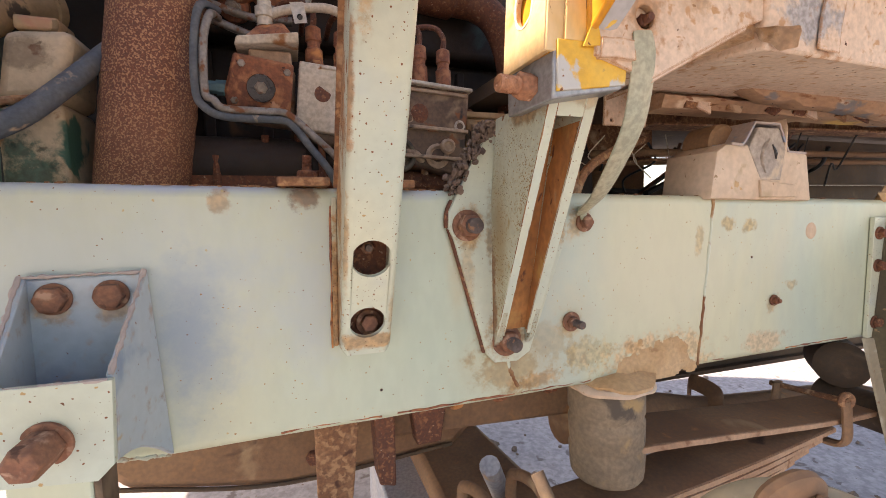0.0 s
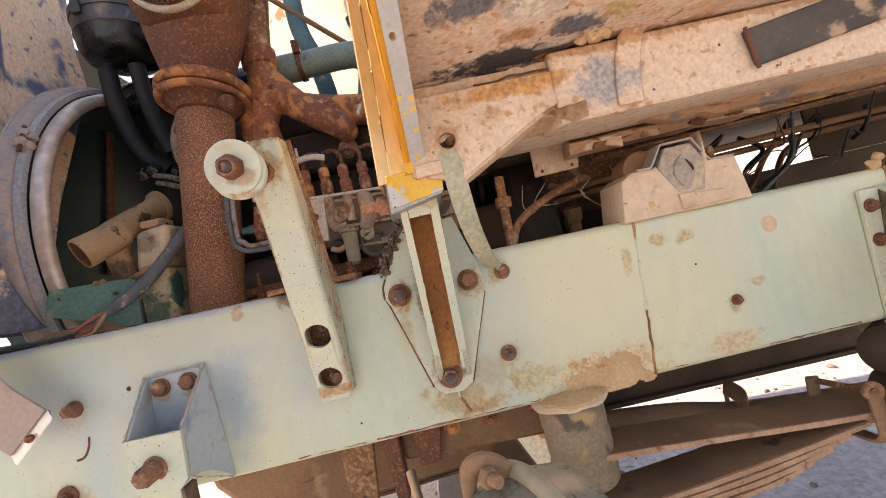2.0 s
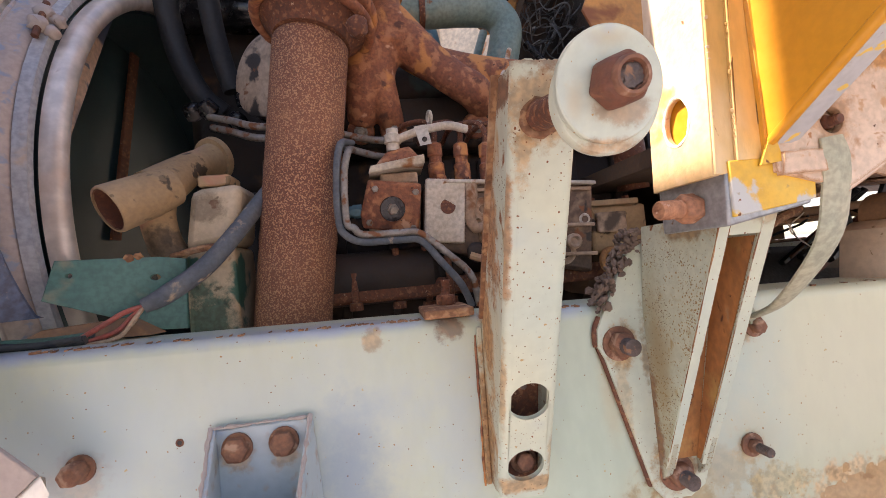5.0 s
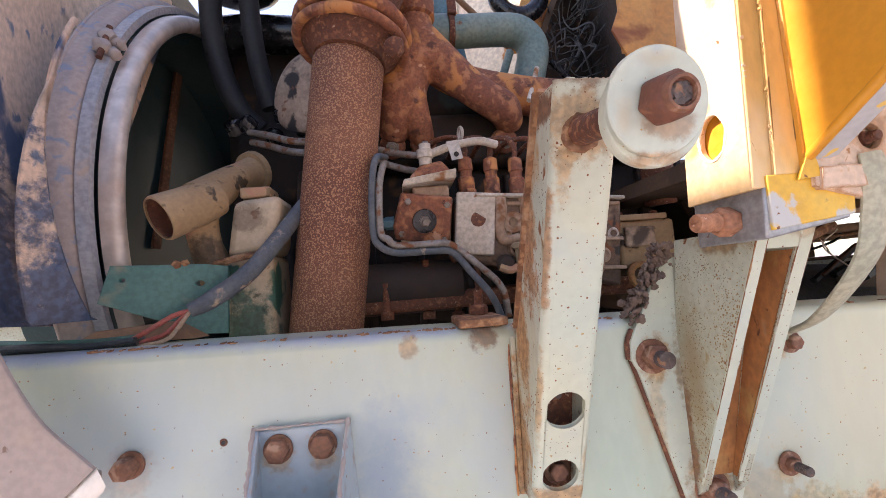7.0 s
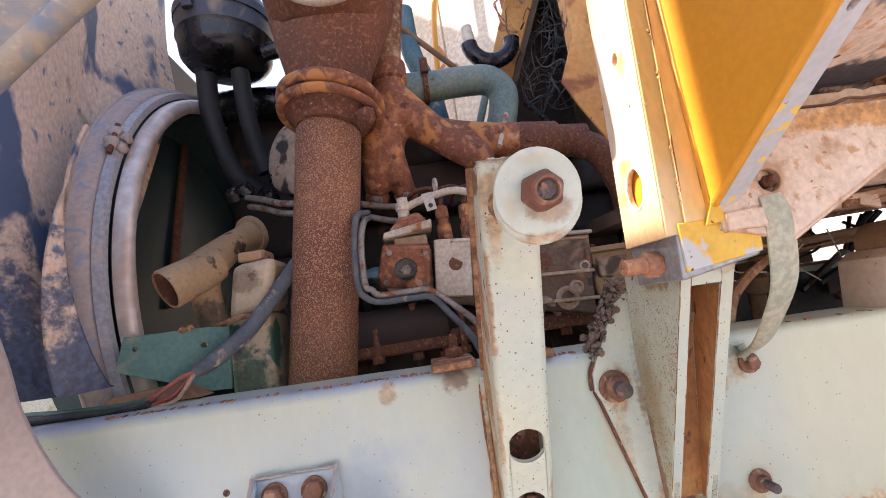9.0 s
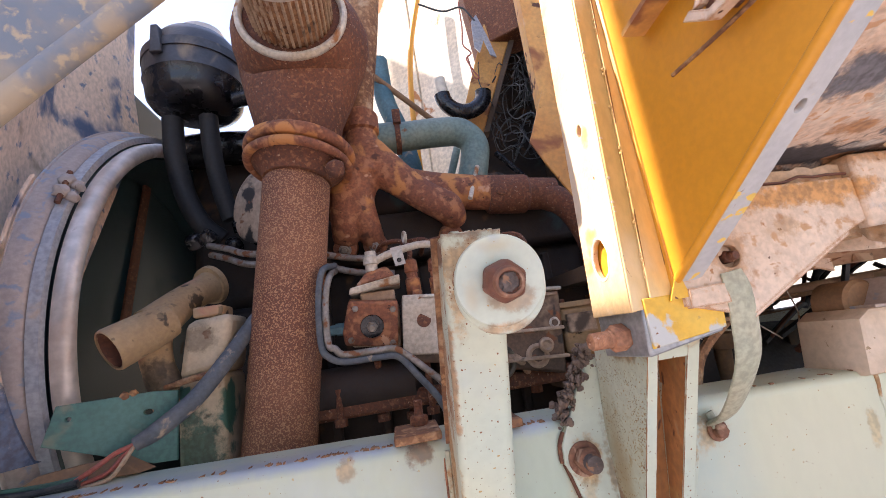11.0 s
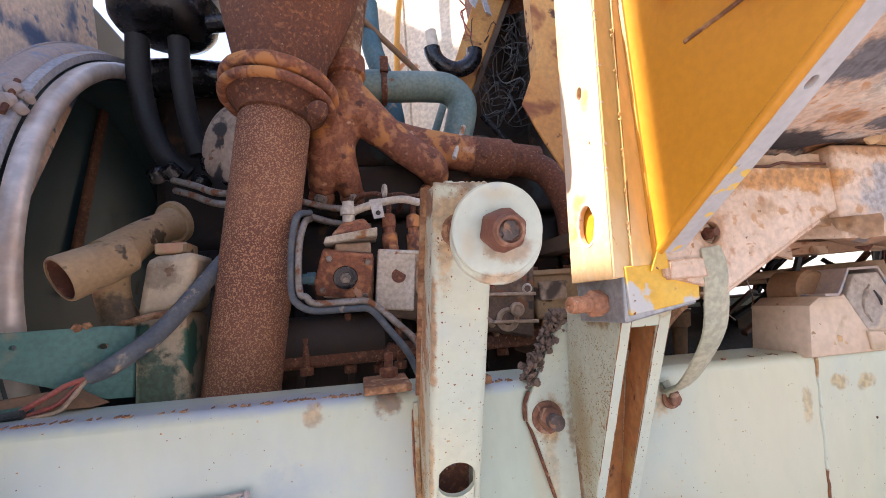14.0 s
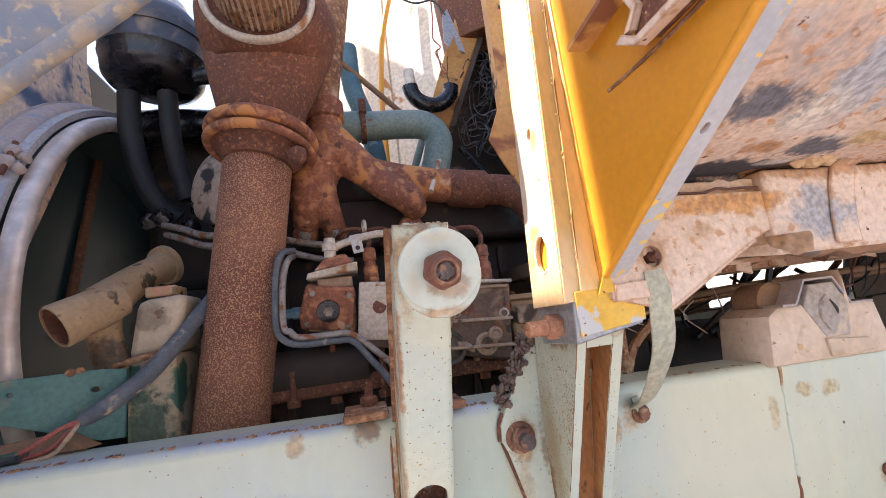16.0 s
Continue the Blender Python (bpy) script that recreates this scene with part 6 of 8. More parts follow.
part("scratch_line", tube([(1.1265, 0.462, 1.0), (1.1265, 0.470, 0.93), (1.1265, 0.466, 0.84), (1.1265, 0.448, 0.79), (1.1265, 0.437, 0.735)], 0.0022, seg=6), "olive_pale", hg, "pale crack line")
for z in (1.030, 0.965, 0.850):
    bolt((1.106, 0.500, z), (0, -1, 0), 0.010, hg, 0.009, 0, None, 0.013, "rust", "bolt")
part("rail_lump", clump([(1.155, 0.52, 1.10, 0.014, 0.8), (1.168, 0.52, 1.115, 0.010, 0.8)], 2, 0.5), "mud", hg)
tagged(part("lifting_lug", prism([(1.18, 0.509, 1.03), (1.30, 0.509, 1.03), (1.29, 0.509, 1.085), (1.2, 0.509, 1.09)], (0, -0.02, 0)), "mint", None, bevel=0.003), "mint painted lug welded on the chassis rail", "lug")

# ---- bump stop ----
bs = thing("bump_stop", (0.475, 0.54, 0.65), "dusty grey ribbed rubber bump stop under the rail", "bump stop")
part("flange", rough_up(lathe((0.478, 0.545, 0.824), (0.02, 0.03, -1), [(0, 0.066), (0.003, 0.073), (0.008, 0.076), (0.013, 0.074), (0.017, 0.067), (0.020, 0.056)], seg=56), 0.0055, 26), "dusty", bs, "dusty steel cup")
prof = [(0, 0.058)]
for k in range(3):
    h = 0.002 + k * 0.050
    prof += [(h, 0.0575), (h + 0.006, 0.0605), (h + 0.040, 0.0605 - 0.001 * k), (h + 0.047, 0.0575)]
prof += [(0.154, 0.054), (0.157, 0.040)]
part("rubber_body", lathe((0.477, 0.545, 0.808), (0.015, 0, -1), prof, seg=40), "stop", bs, "ribbed dust-caked rubber body")
part("dust_fill", rough_up(lathe((0.478, 0.535, 0.822), (0, 0, 1), [(-0.004, 0.066), (0.002, 0.068), (0.010, 0.052), (0.014, 0.02)], seg=40), 0.005, 40), "mud", bs, "dust filling the cup")

# ---- leaf spring ----
ls = thing("leaf_spring", (0.7, 0.54, 0.56), "brown rusty truck leaf spring pack with a rebound clip", "leaf spring")


def leaf(zs, thick, y0, y1, material, name="leaf"):
    pts = spline([(x, 0, z) for x, z in zs], 6)
    rings = [[(p.x, y0, p.z), (p.x, y1, p.z), (p.x, y1, p.z - thick), (p.x, y0, p.z - thick)] for p in pts]
    ob = part(name, bm_loft(bm_new(), rings), material, ls, bevel=0.001)
    rings = [[(p.x, y0 - 0.0025, p.z - 0.001), (p.x, y0 + 0.001, p.z - 0.001), (p.x, y0 + 0.001, p.z - thick + 0.0015), (p.x, y0 - 0.0025, p.z - thick + 0.0015)] for p in pts]
    part("dusty_edge", rough_up(bm_loft(bm_new(), rings), 0.0012, 90), "leaf_edge", ob, "dust-caked edge")
    return ob


leaf([(0.475, 0.7155), (0.55, 0.7105), (0.72, 0.694), (1.0, 0.667), (1.28, 0.655)], 0.012, 0.497, 0.60, "brown")
for k in range(4):
    d = 0.0125 * k
    leaf([(-0.15 + 0.1 * k, 0.615 - d), (0.30, 0.606 - d), (0.586, 0.618 - d), (0.79, 0.632 - d), (0.99 - 0.04 * k, 0.653 - d)], 0.0115, 0.497, 0.60, "rust_dusty" if k % 2 else "brown")
clip = [(1.004, 0.489, 0.705), (1.004, 0.486, 0.68), (1.004, 0.488, 0.622), (1.004, 0.54, 0.612), (1.004, 0.612, 0.622), (1.004, 0.612, 0.70)]
part("rebound_clip", tube(clip, 0.014, seg=10, flat=0.45, side=(0, -1, 0)), "brown", ls)
part("clip_eye", torus((1.004, 0.488, 0.707), (0.2, 1, 0), 0.012, 0.006), "rust_dusty", ls)
part("clip_bolt", cyl((1.004, 0.485, 0.706), (1.010, 0.63, 0.690), 0.006), "rust_dusty", ls)
part("spring_eye", lathe((1.16, 0.485, 0.645), (0, 1, 0), [(0, 0.040), (0.13, 0.040)], seg=24), "brown_dark", ls)
for xx, t0 in ((0.245, 0.0), (0.335, 0.0)):
    ub = tagged(part("u_bolt", tube([(xx, 0.48, 0.50), (xx, 0.48, 0.625), (xx + 0.004, 0.495, 0.650), (xx + 0.01, 0.545, 0.660), (xx + 0.004, 0.595, 0.650), (xx, 0.61, 0.625), (xx, 0.61, 0.50)], 0.0095, seg=10), "brown"), "brown rusty u-bolt over the leaf spring", "u-bolt", "u-bolts on the spring")
sc = tagged(part("strap_hoop", tube([(0.875, 0.66, 0.575), (0.878, 0.66, 0.655), (0.885, 0.672, 0.672), (0.895, 0.73, 0.672), (0.90, 0.745, 0.655), (0.90, 0.745, 0.575)], 0.019, seg=10, flat=0.2, side=(0.9, 0, 0.1)), "brown"), "brown flat strap hoop on the axle tube", "strap")
tagged(part("axle_tube", tube([(0.50, 0.70, 0.665), (0.75, 0.71, 0.63), (0.95, 0.72, 0.585), (1.4, 0.73, 0.54)], 0.045, seg=18), "brown"), "dusty brown tube under the chassis", "axle tube")
tagged(part("shackle_housing", lathe((1.13, 0.56, 0.735), (0.35, 0.25, -0.05), [(0, 0.03), (0.01, 0.05), (0.16, 0.052), (0.17, 0.03)], seg=24), "brown_dark"), "dark brown round housing by the spring hanger", "housing")
tagged(part("cross_tube", tube([(0.30, 0.62, 0.66), (0.37, 0.70, 0.52), (0.44, 0.80, 0.38), (0.50, 0.9, 0.24)], 0.018, seg=12), "blue_grey"), "blue-grey slanting steering rod under the truck", "rod")
tagged(part("battery_box", box((0.16, 0.80, 0.20), (0.30, 1.05, 0.50)), "blue_grey", None, bevel=0.006), "faded blue-grey box under the truck", "box")

# ---- brake chamber in front of the axle ----
bc = thing("brake_chamber", (0.33, 0.15, 0.76), "grey steel brake chamber with a bolted clamp band", "brake chamber")
C, AX = Vector((0.310, 0.150, 0.822)), Vector((-0.84, -0.48, 0.10)).normalized()
part("dome", lathe(C, AX, [(0.0, 0.074), (0.012, 0.073), (0.030, 0.070), (0.046, 0.063), (0.056, 0.052), (0.058, 0.047), (0.062, 0.046), (0.072, 0.043), (0.075, 0.036), (0.076, 0.012)], seg=48), "chamber", bc)
part("rear_shell", lathe(C, -AX, [(0.0, 0.074), (0.02, 0.072), (0.060, 0.064), (0.075, 0.05)], seg=44), "chamber", bc)
part("clamp_band", torus(C, AX, 0.077, 0.0085, seg=56, ring=10, squash=1.2), "olive_pale", bc, "olive grey clamp band")
E_ = Vector((0.284, 0.158, 0.908))
part("clamp_ear", tube([E_ + Vector((-0.020, 0.006, -0.03)), E_ + Vector((-0.014, 0.0, 0.0)), E_ + Vector((0.0, -0.006, 0.010)), E_ + Vector((0.016, -0.004, 0.0)), E_ + Vector((0.022, 0.004, -0.02))], [0.006, 0.010, 0.011, 0.010, 0.006], seg=10, flat=0.7, side=(0, -1, 0)), "brown", bc, "bent clamp ear")
bolt(E_ + Vector((0.0, -0.016, 0)), (0.45, -0.8, 0.05), 0.010, bc, 0.010, 0.008, 0.006, 0, "brown", "bolt")
part("port", lathe(C + AX * 0.072 + Vector((0, 0, -0.01)), AX + Vector((0, 0, -0.2)), [(0, 0.018), (0.012, 0.018), (0.013, 0.012), (0.030, 0.012)], seg=6), "rust_dusty", bc)
hd = tagged(part("hub_dome", rough_up(lathe((0.466, 0.115, 0.484), (-0.02, -0.05, 1), [(0, 0.05), (0.2, 0.052), (0.24, 0.064), (0.29, 0.060), (0.325, 0.045), (0.34, 0.02)], seg=36), 0.005, 38), "ochre"), "ochre rusted steel dome beside the brake chamber", "hub")
tagged(part("clevis", lathe((0.215, 0.24, 0.50), (-0.02, 0.0, 1), [(0, 0.016), (0.24, 0.016), (0.25, 0.022), (0.285, 0.022), (0.292, 0.014)], seg=18), "brown_dark"), "small rusty clevis joint", "joint")
tagged(part("brake_rod", cyl((0.21, 0.24, 0.78), (0.195, 0.30, 0.86), 0.006), "brown_dark"), "thin rusty brake rod", "rod")

tagged(part("front_axle", bm_hexa(bm_new(), [(0.22, 0.06, 0.43), (0.54, 0.06, 0.43), (0.42, 1.3, 0.43), (0.24, 1.3, 0.43), (0.24, 0.06, 0.51), (0.52, 0.06, 0.51), (0.40, 1.3, 0.553), (0.26, 1.3, 0.553)]), "brown", None, bevel=0.012), "brown rusty front axle beam", "axle")
# ---- sump, brackets and dark beam behind the rail's lower edge ----
sp = thing("oil_sump", (0.0, 0.96, 0.60), "brown rusty oil sump pan hanging behind the rail", "sump")
part("pan", prism([(-0.36, 0.78, 0.825), (-0.33, 0.78, 0.715), (-0.27, 0.78, 0.650), (-0.03, 0.78, 0.600), (0.30, 0.78, 0.61), (0.42, 0.78, 0.72), (0.44, 0.78, 0.825)], (0, 0.36, 0)), "brown", sp, bevel=0.02)
part("flange", box((-0.39, 0.762, 0.826), (0.47, 1.16, 0.840)), "rust_dusty", sp, "rusty bolted flange", bevel=0.002)
part("seam", tube([(-0.28, 0.778, 0.66), (-0.03, 0.778, 0.612), (0.29, 0.778, 0.62)], 0.004, seg=8), "brown_dark", sp)
part("drain_plug", bm_hex(bm_new(), (0.02, 0.784, 0.650), (0, -1, 0), 0.014, 0.016), "rust", sp)
em = thing("engine_mount", (0.07, 0.62, 0.65), "rusty engine mount bracket below the rail", "bracket")
part("leg", prism([(0.020, 0.622, 0.835), (0.092, 0.622, 0.835), (0.070, 0.622, 0.642), (0.020, 0.622, 0.652)], (0, 0.02, 0)), "rust_dusty", em, bevel=0.003)
part("leg", prism([(0.104, 0.615, 0.835), (0.140, 0.615, 0.835), (0.138, 0.615, 0.665), (0.112, 0.615, 0.672)], (0, 0.05, 0)), "rust", em, bevel=0.004)
cm = thing("cross_member", (0.1, 0.70, 0.70), "dusty rust-brown cross member bolted up behind the rail", "beam")
part("beam", bm_hexa(bm_new(), [(0.14, 0.65, 0.725), (0.52, 0.64, 0.705), (0.52, 0.76, 0.705), (0.14, 0.76, 0.725), (0.14, 0.65, 0.84), (0.52, 0.64, 0.84), (0.52, 0.76, 0.84), (0.14, 0.76, 0.84)]), "brown", cm, bevel=0.008)
for x in (0.25, 0.33, 0.43):
    bolt((x, 0.657 - 0.024 * (x + 0.3), 0.775), (0, -1, 0), 0.012, cm, 0.011, 0.008, 0.006, 0.017, "rust_orange", "bolt")
part("gusset", prism([(0.16, 0.652, 0.835), (0.235, 0.650, 0.835), (0.215, 0.650, 0.72), (0.175, 0.652, 0.72)], (0, -0.03, 0)), "rust", cm, bevel=0.003)
tagged(part("far_rail", bm_hexa(bm_new(), [(0.60, 0.82, 0.662), (2.3, 0.80, 0.625), (2.3, 0.9, 0.625), (0.60, 0.92, 0.662), (0.60, 0.82, 0.84), (2.3, 0.80, 0.84), (2.3, 0.9, 0.84), (0.6, 0.92, 0.84)]), "brown_dark", None, bevel=0.004), "dark inner beam behind the chassis rail", "beam")
part("lower_flange", bm_hexa(bm_new(), [(0.602, 0.800, 0.659), (2.298, 0.780, 0.622), (2.298, 0.7985, 0.622), (0.602, 0.8185, 0.659), (0.602, 0.800, 0.670), (2.298, 0.780, 0.633), (2.298, 0.7985, 0.633), (0.602, 0.8185, 0.670)]), "brown_dark", bpy.data.objects["far_rail"], "folded lower edge", bevel=0.001)
fr = thing("far_chassis_rail", (0.5, 1.36, 0.83), "shaded dusty chassis rail on the truck's far side", "chassis rail")
part("web", box((-1.3, 1.36, 0.83), (2.3, 1.368, 1.165)), "mint_grime", fr)
part("flange", box((-1.3, 1.29, 1.157), (2.3, 1.3595, 1.165)), "brown_dark", fr)
tagged(part("gearbox_casing", lathe((0.62, 1.05, 0.98), (1, 0, 0), [(0, 0.20), (0.05, 0.22), (0.10, 0.19), (0.45, 0.17), (0.5, 0.14), (1.3, 0.12)], seg=20), "engine"), "oily dark gearbox casing behind the rail", "gearbox")

# ---- fan shroud and radiator ----
RC = Vector((-0.45, 1.06, 1.33))
fs = thing("fan_shroud", (-0.5, 1.06, 0.86), "dusty zinc-rimmed round fan shroud round a dark radiator", "fan shroud")
part("rim", lathe(RC + Vector((0.010, 0, 0)), (-1, 0, 0), [(0.006, 0.432), (0.001, 0.436), (-0.0025, 0.442), (-0.0035, 0.448), (-0.002, 0.454), (0.003, 0.459), (0.010, 0.461), (0.020, 0.461), (0.020, 0.432)], seg=200, caps=False, closed=True), "galv", fs, "pale zinc rim band")
part("inner_wall", lathe(RC + Vector((-0.010, 0, 0)), (-1, 0, 0), [(0.0, 0.432), (0.15, 0.425), (0.15, 0.420), (0.0, 0.427)], seg=72, caps=False, closed=True), "core", fs, "dark oily inner wall")
part("slit", lathe(RC + Vector((-0.0105, 0, 0)), (-1, 0, 0), [(0.006, 0.459), (0.006, 0.470), (0.012, 0.470), (0.012, 0.459)], seg=72, caps=False, closed=True), "core", fs, "dark slit behind the rim")
part("strap_band", lathe(RC + Vector((-0.0125, 0, 0)), (-1, 0, 0), [(0.001, 0.4635), (0.0, 0.475), (0.0145, 0.478), (0.0145, 0.4655)], seg=96, caps=False, closed=True), "blue_grey", fs, "blue-grey clamping band")
part("outer_ring", lathe(RC + Vector((-0.028, 0, 0)), (-1, 0, 0), [(0.0, 0.450), (0.0, 0.474), (0.006, 0.484), (0.018, 0.489), (0.030, 0.490), (0.030, 0.450)], seg=96, caps=False, closed=True), "shroud", fs, "dusty outer ring")
part("edge_bead", torus(RC + Vector((-0.061, 0, 0)), (1, 0, 0), 0.490, 0.0030, seg=96), "shroud", fs, "rolled outer edge")
for da in (0.0, 0.055):
    ang = math.radians(153) - da
    p = RC + Vector((-0.022, math.cos(ang) * 0.484, math.sin(ang) * 0.484))
    part("band_lug", clump([(p.x, p.y, p.z, 0.012, 1.0), (p.x + 0.012, p.y + 0.006, p.z - 0.008, 0.009, 1.0)], 2, 0.4), "stay", fs, "rusty clamp lug")
pl = RC + Vector((-0.02, math.cos(math.radians(152)) * 0.486, math.sin(math.radians(152)) * 0.486))
part("lug_bolt", cyl(pl + Vector((0.0, -0.012, -0.03)), pl + Vector((0, 0.012, 0.03)), 0.004), "rust", fs)
rd = thing("radiator", (-0.64, 1.06, 0.85), "dark oily radiator core with a rusty upright strip", "radiator")
part("core", box((-0.66, 0.77, 0.86), (-0.60, 1.50, 1.80)), "core", rd)
part("top_tank", box((-0.66, 0.86, 1.80), (-0.57, 1.50, 1.97)), "core", rd, "dark oily top tank", bevel=0.015)
part("strip", bm_hexa(bm_new(), [(-0.596, 0.960, 1.30), (-0.594, 0.985, 1.30), (-0.588, 0.985, 1.30), (-0.590, 0.960, 1.30), (-0.596, 1.085, 1.79), (-0.594, 1.11, 1.79), (-0.588, 1.11, 1.79), (-0.590, 1.085, 1.79)]), "rust", rd, "rusty strip")

# ---- fender liner, outer fender skin and bonnet ----
fl = thing("fender_liner", (-0.56, 0.5, 1.08), "dark blue fender liner sheet half covered in brown dust", "fender liner")
rings = []
outline = [(0.42, 1.178, 1.95), (0.48, 1.172, 2.00), (0.56, 1.166, 2.05), (0.66, 1.158, 2.12), (0.76, 1.45, 2.25), (0.86, 1.66, 2.35), (0.925, 1.80, 2.42)]
for y, za, zt in outline:
    col = []
    for k in range(11):
        f = k / 10
        z = za + (zt - za) * f
        bulge = -0.06 * math.sin(f * math.pi) * (1 if y < 0.8 else 0.4) - 0.10 * max(0.0, 0.56 - y) * 3
        col.append(Vector((-0.525 + bulge + 0.008 * noise.noise(Vector((y * 6, z * 6, 2))), y + 0.06 * f, z)))
    rings.append(col + [p + Vector((-0.004, 0.0, 0.0)) for p in reversed(col)])
part("sheet", bm_loft(bm_new(), rings), "liner", fl)
# rolled lip of the liner round the shroud, wider towards its foot
rings = []
for k in range(25):
    a = math.radians(-40 + 70 * k / 24)
    w = 0.004 + 0.055 * max(0.0, 1 - k / 18)
    col = [Vector((-0.455 - d * 0.55, 0.858 - (0.340 + d) * math.cos(a), max(1.166, 1.375 + (0.340 + d) * math.sin(a)))) for d in (0.0, 0.006, 0.3 * w, 0.65 * w, w)]
    col[0].x -= 0.006
    rings.append(col + [p + Vector((-0.003, 0, 0)) for p in reversed(col)])
part("rolled_lip", bm_loft(bm_new(), rings), "liner", fl, "rolled blue lip beside the shroud")
part("foot_plate", bm_hexa(bm_new(), [(-0.470, 0.560, 1.138), (-0.34, 0.590, 1.132), (-0.33, 0.615, 1.132), (-0.47, 0.585, 1.138),
                                     (-0.450, 0.575, 1.152), (-0.375, 0.602, 1.156), (-0.37, 0.617, 1.156), (-0.445, 0.590, 1.152)]), "brown", fl, "dusty brown foot plate", bevel=0.002)
part("seam", tube([(-0.566, 0.497, 1.22), (-0.625, 0.520, 1.52), (-0.63, 0.545, 1.80), (-0.60, 0.56, 2.0)], 0.004, seg=8), "black", fl)
skin = thing("fender_skin", (-0.3, 0.06, 1.2), "sand-dusted blue outer fender skin with a rolled arch edge", "fender")
edge = spline([(-0.43, 0.105, 1.01), (-0.34, 0.085, 1.085), (-0.235, 0.068, 1.178), (-0.150, 0.062, 1.251), (-0.111, 0.060, 1.285), (-0.069, 0.060, 1.324), (-0.033, 0.060, 1.358), (0.006, 0.060, 1.41), (0.04, 0.062, 1.50), (0.06, 0.065, 1.62)], 6)
rings = []
for p in edge:
    out = Vector((-0.72, 0, 0.69))
    row = [p, p + out * 0.012 + Vector((0, -0.004, 0)), p + out * 0.10 + Vector((0, -0.02, 0)), p + out * 0.25 + Vector((0, -0.025, 0)), p + out * 0.45 + Vector((0, 0.02, 0))]
    rings.append(row + [q + Vector((0, 0.003, 0.001)) for q in reversed(row)])
part("panel", bm_loft(bm_new(), rings), "flare", skin)
part("inner_flange", bm_hexa(bm_new(), [(-0.66, 0.06, 1.15), (-0.655, 0.06, 1.15), (-0.595, 0.425, 1.15), (-0.60, 0.425, 1.15), (-0.66, 0.06, 1.75), (-0.655, 0.06, 1.75), (-0.655, 0.44, 1.75), (-0.66, 0.44, 1.75)]), "liner_blue", skin)
part("rolled_edge", bm_tube(bm_new(), edge, 0.0035, seg=10, sub=1), "flare", skin, "rolled arch edge")
# unseen plain panels past the radiator, added to shape the sun, with an upright gap in them
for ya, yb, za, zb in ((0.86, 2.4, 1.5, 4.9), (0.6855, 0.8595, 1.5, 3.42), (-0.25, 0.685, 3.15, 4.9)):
    tagged(part("sun_block_wall", box((-1.78, ya, za), (-1.70, yb, zb)), "white"), "unseen plain cream wall added to block the sun", "wall", kind="structure")

# ---- exhaust pipe with its clamp and upper body ----
ex = thing("exhaust_pipe", (-0.2, 0.70, 1.0), "thick speckled rusty exhaust pipe with a bolted v-clamp", "exhaust pipe")
P0, P1 = Vector((-0.215, 0.712, 0.98)), Vector((-0.134, 0.712, 1.575))
ax = (P1 - P0).normalized()
L = (P1 - P0).length
prof = []
for k in range(61):
    h = L * k / 60
    r = 0.0570 + 0.0007 * math.sin(h * 170) if 0.24 < h < 0.33 else 0.0570
    prof.append((h, r - (0.004 if k > 58 else 0) + 0.0025 * (h / L)))
part("pipe", lathe(P0, ax, prof, seg=48), "rust_pipe", ex)
part("pipe_seam", torus(P0 + ax * 0.30, ax, 0.0578, 0.0016, seg=48, ring=6), "rust_pipe", ex)
cdir = Vector((0.15, 0.12, 1)).normalized()
CC = Vector((-0.127, 0.712, 1.602))
part("flange_neck", lathe(CC - cdir * 0.045, cdir, [(0, 0.060), (0.012, 0.066), (0.024, 0.080), (0.030, 0.084)], seg=48), "rust", ex, "flared pipe end below the clamp")
part("clamp_flange", rough_up(bm_torus(lathe(CC - cdir * 0.020, cdir, [(0, 0.070), (0.004, 0.088), (0.010, 0.088), (0.014, 0.070)], seg=48), CC - cdir * 0.013, cdir, 0.0895, 0.0085, seg=72, ring=12), 0.0010, 90), "rust_orange", ex, "lower rusty clamp flange")
part("clamp_flange", rough_up(bm_torus(lathe(CC + cdir * 0.000, cdir, [(0, 0.070), (0.006, 0.084), (0.020, 0.084), (0.026, 0.070)], seg=48), CC + cdir * 0.012, cdir, 0.0880, 0.0125, seg=72, ring=12), 0.0012, 80), "rust_orange", ex, "upper rusty clamp flange")
part("clamp_lug", rough_up(lathe((-0.062, 0.650, 1.562), (0.3, -0.1, -1), [(0, 0.012), (0.006, 0.017), (0.020, 0.014), (0.028, 0.007)], seg=16), 0.002, 120), "rust", ex)
# upper body: an oval casting that widens up to a round mouth
MC, MD = Vector((-0.100, 0.602, 1.822)), Vector((0.03, -0.995, 0.06)).normalized()
rings = []
K = [((-0.126, 0.710, 1.605), 0.072, 0.068, 0.0), ((-0.120, 0.702, 1.66), 0.078, 0.070, 0.0), ((-0.112, 0.702, 1.71), 0.096, 0.084, 0.1), ((-0.104, 0.706, 1.765), 0.114, 0.100, 0.3),
     ((-0.099, 0.700, 1.812), 0.124, 0.112, 0.6), ((-0.098, 0.668, 1.828), 0.124, 0.112, 0.85), ((-0.099, 0.634, 1.826), 0.114, 0.104, 1.0), ((-0.100, 0.606, 1.823), 0.099, 0.093, 1.0), ((-0.100, 0.604, 1.822), 0.07, 0.066, 1.0)]
for c, rx, ry, tilt in K:
    n_ = Vector((0, 0, 1)).lerp(MD, tilt).normalized()
    xa = Vector((1, 0, 0))
    xa = (xa - n_ * xa.dot(n_)).normalized()
    ya = n_.cross(xa)
    rings.append([Vector(c) + xa * math.cos(2 * math.pi * i / 40) * rx + ya * math.sin(2 * math.pi * i / 40) * ry for i in range(40)])
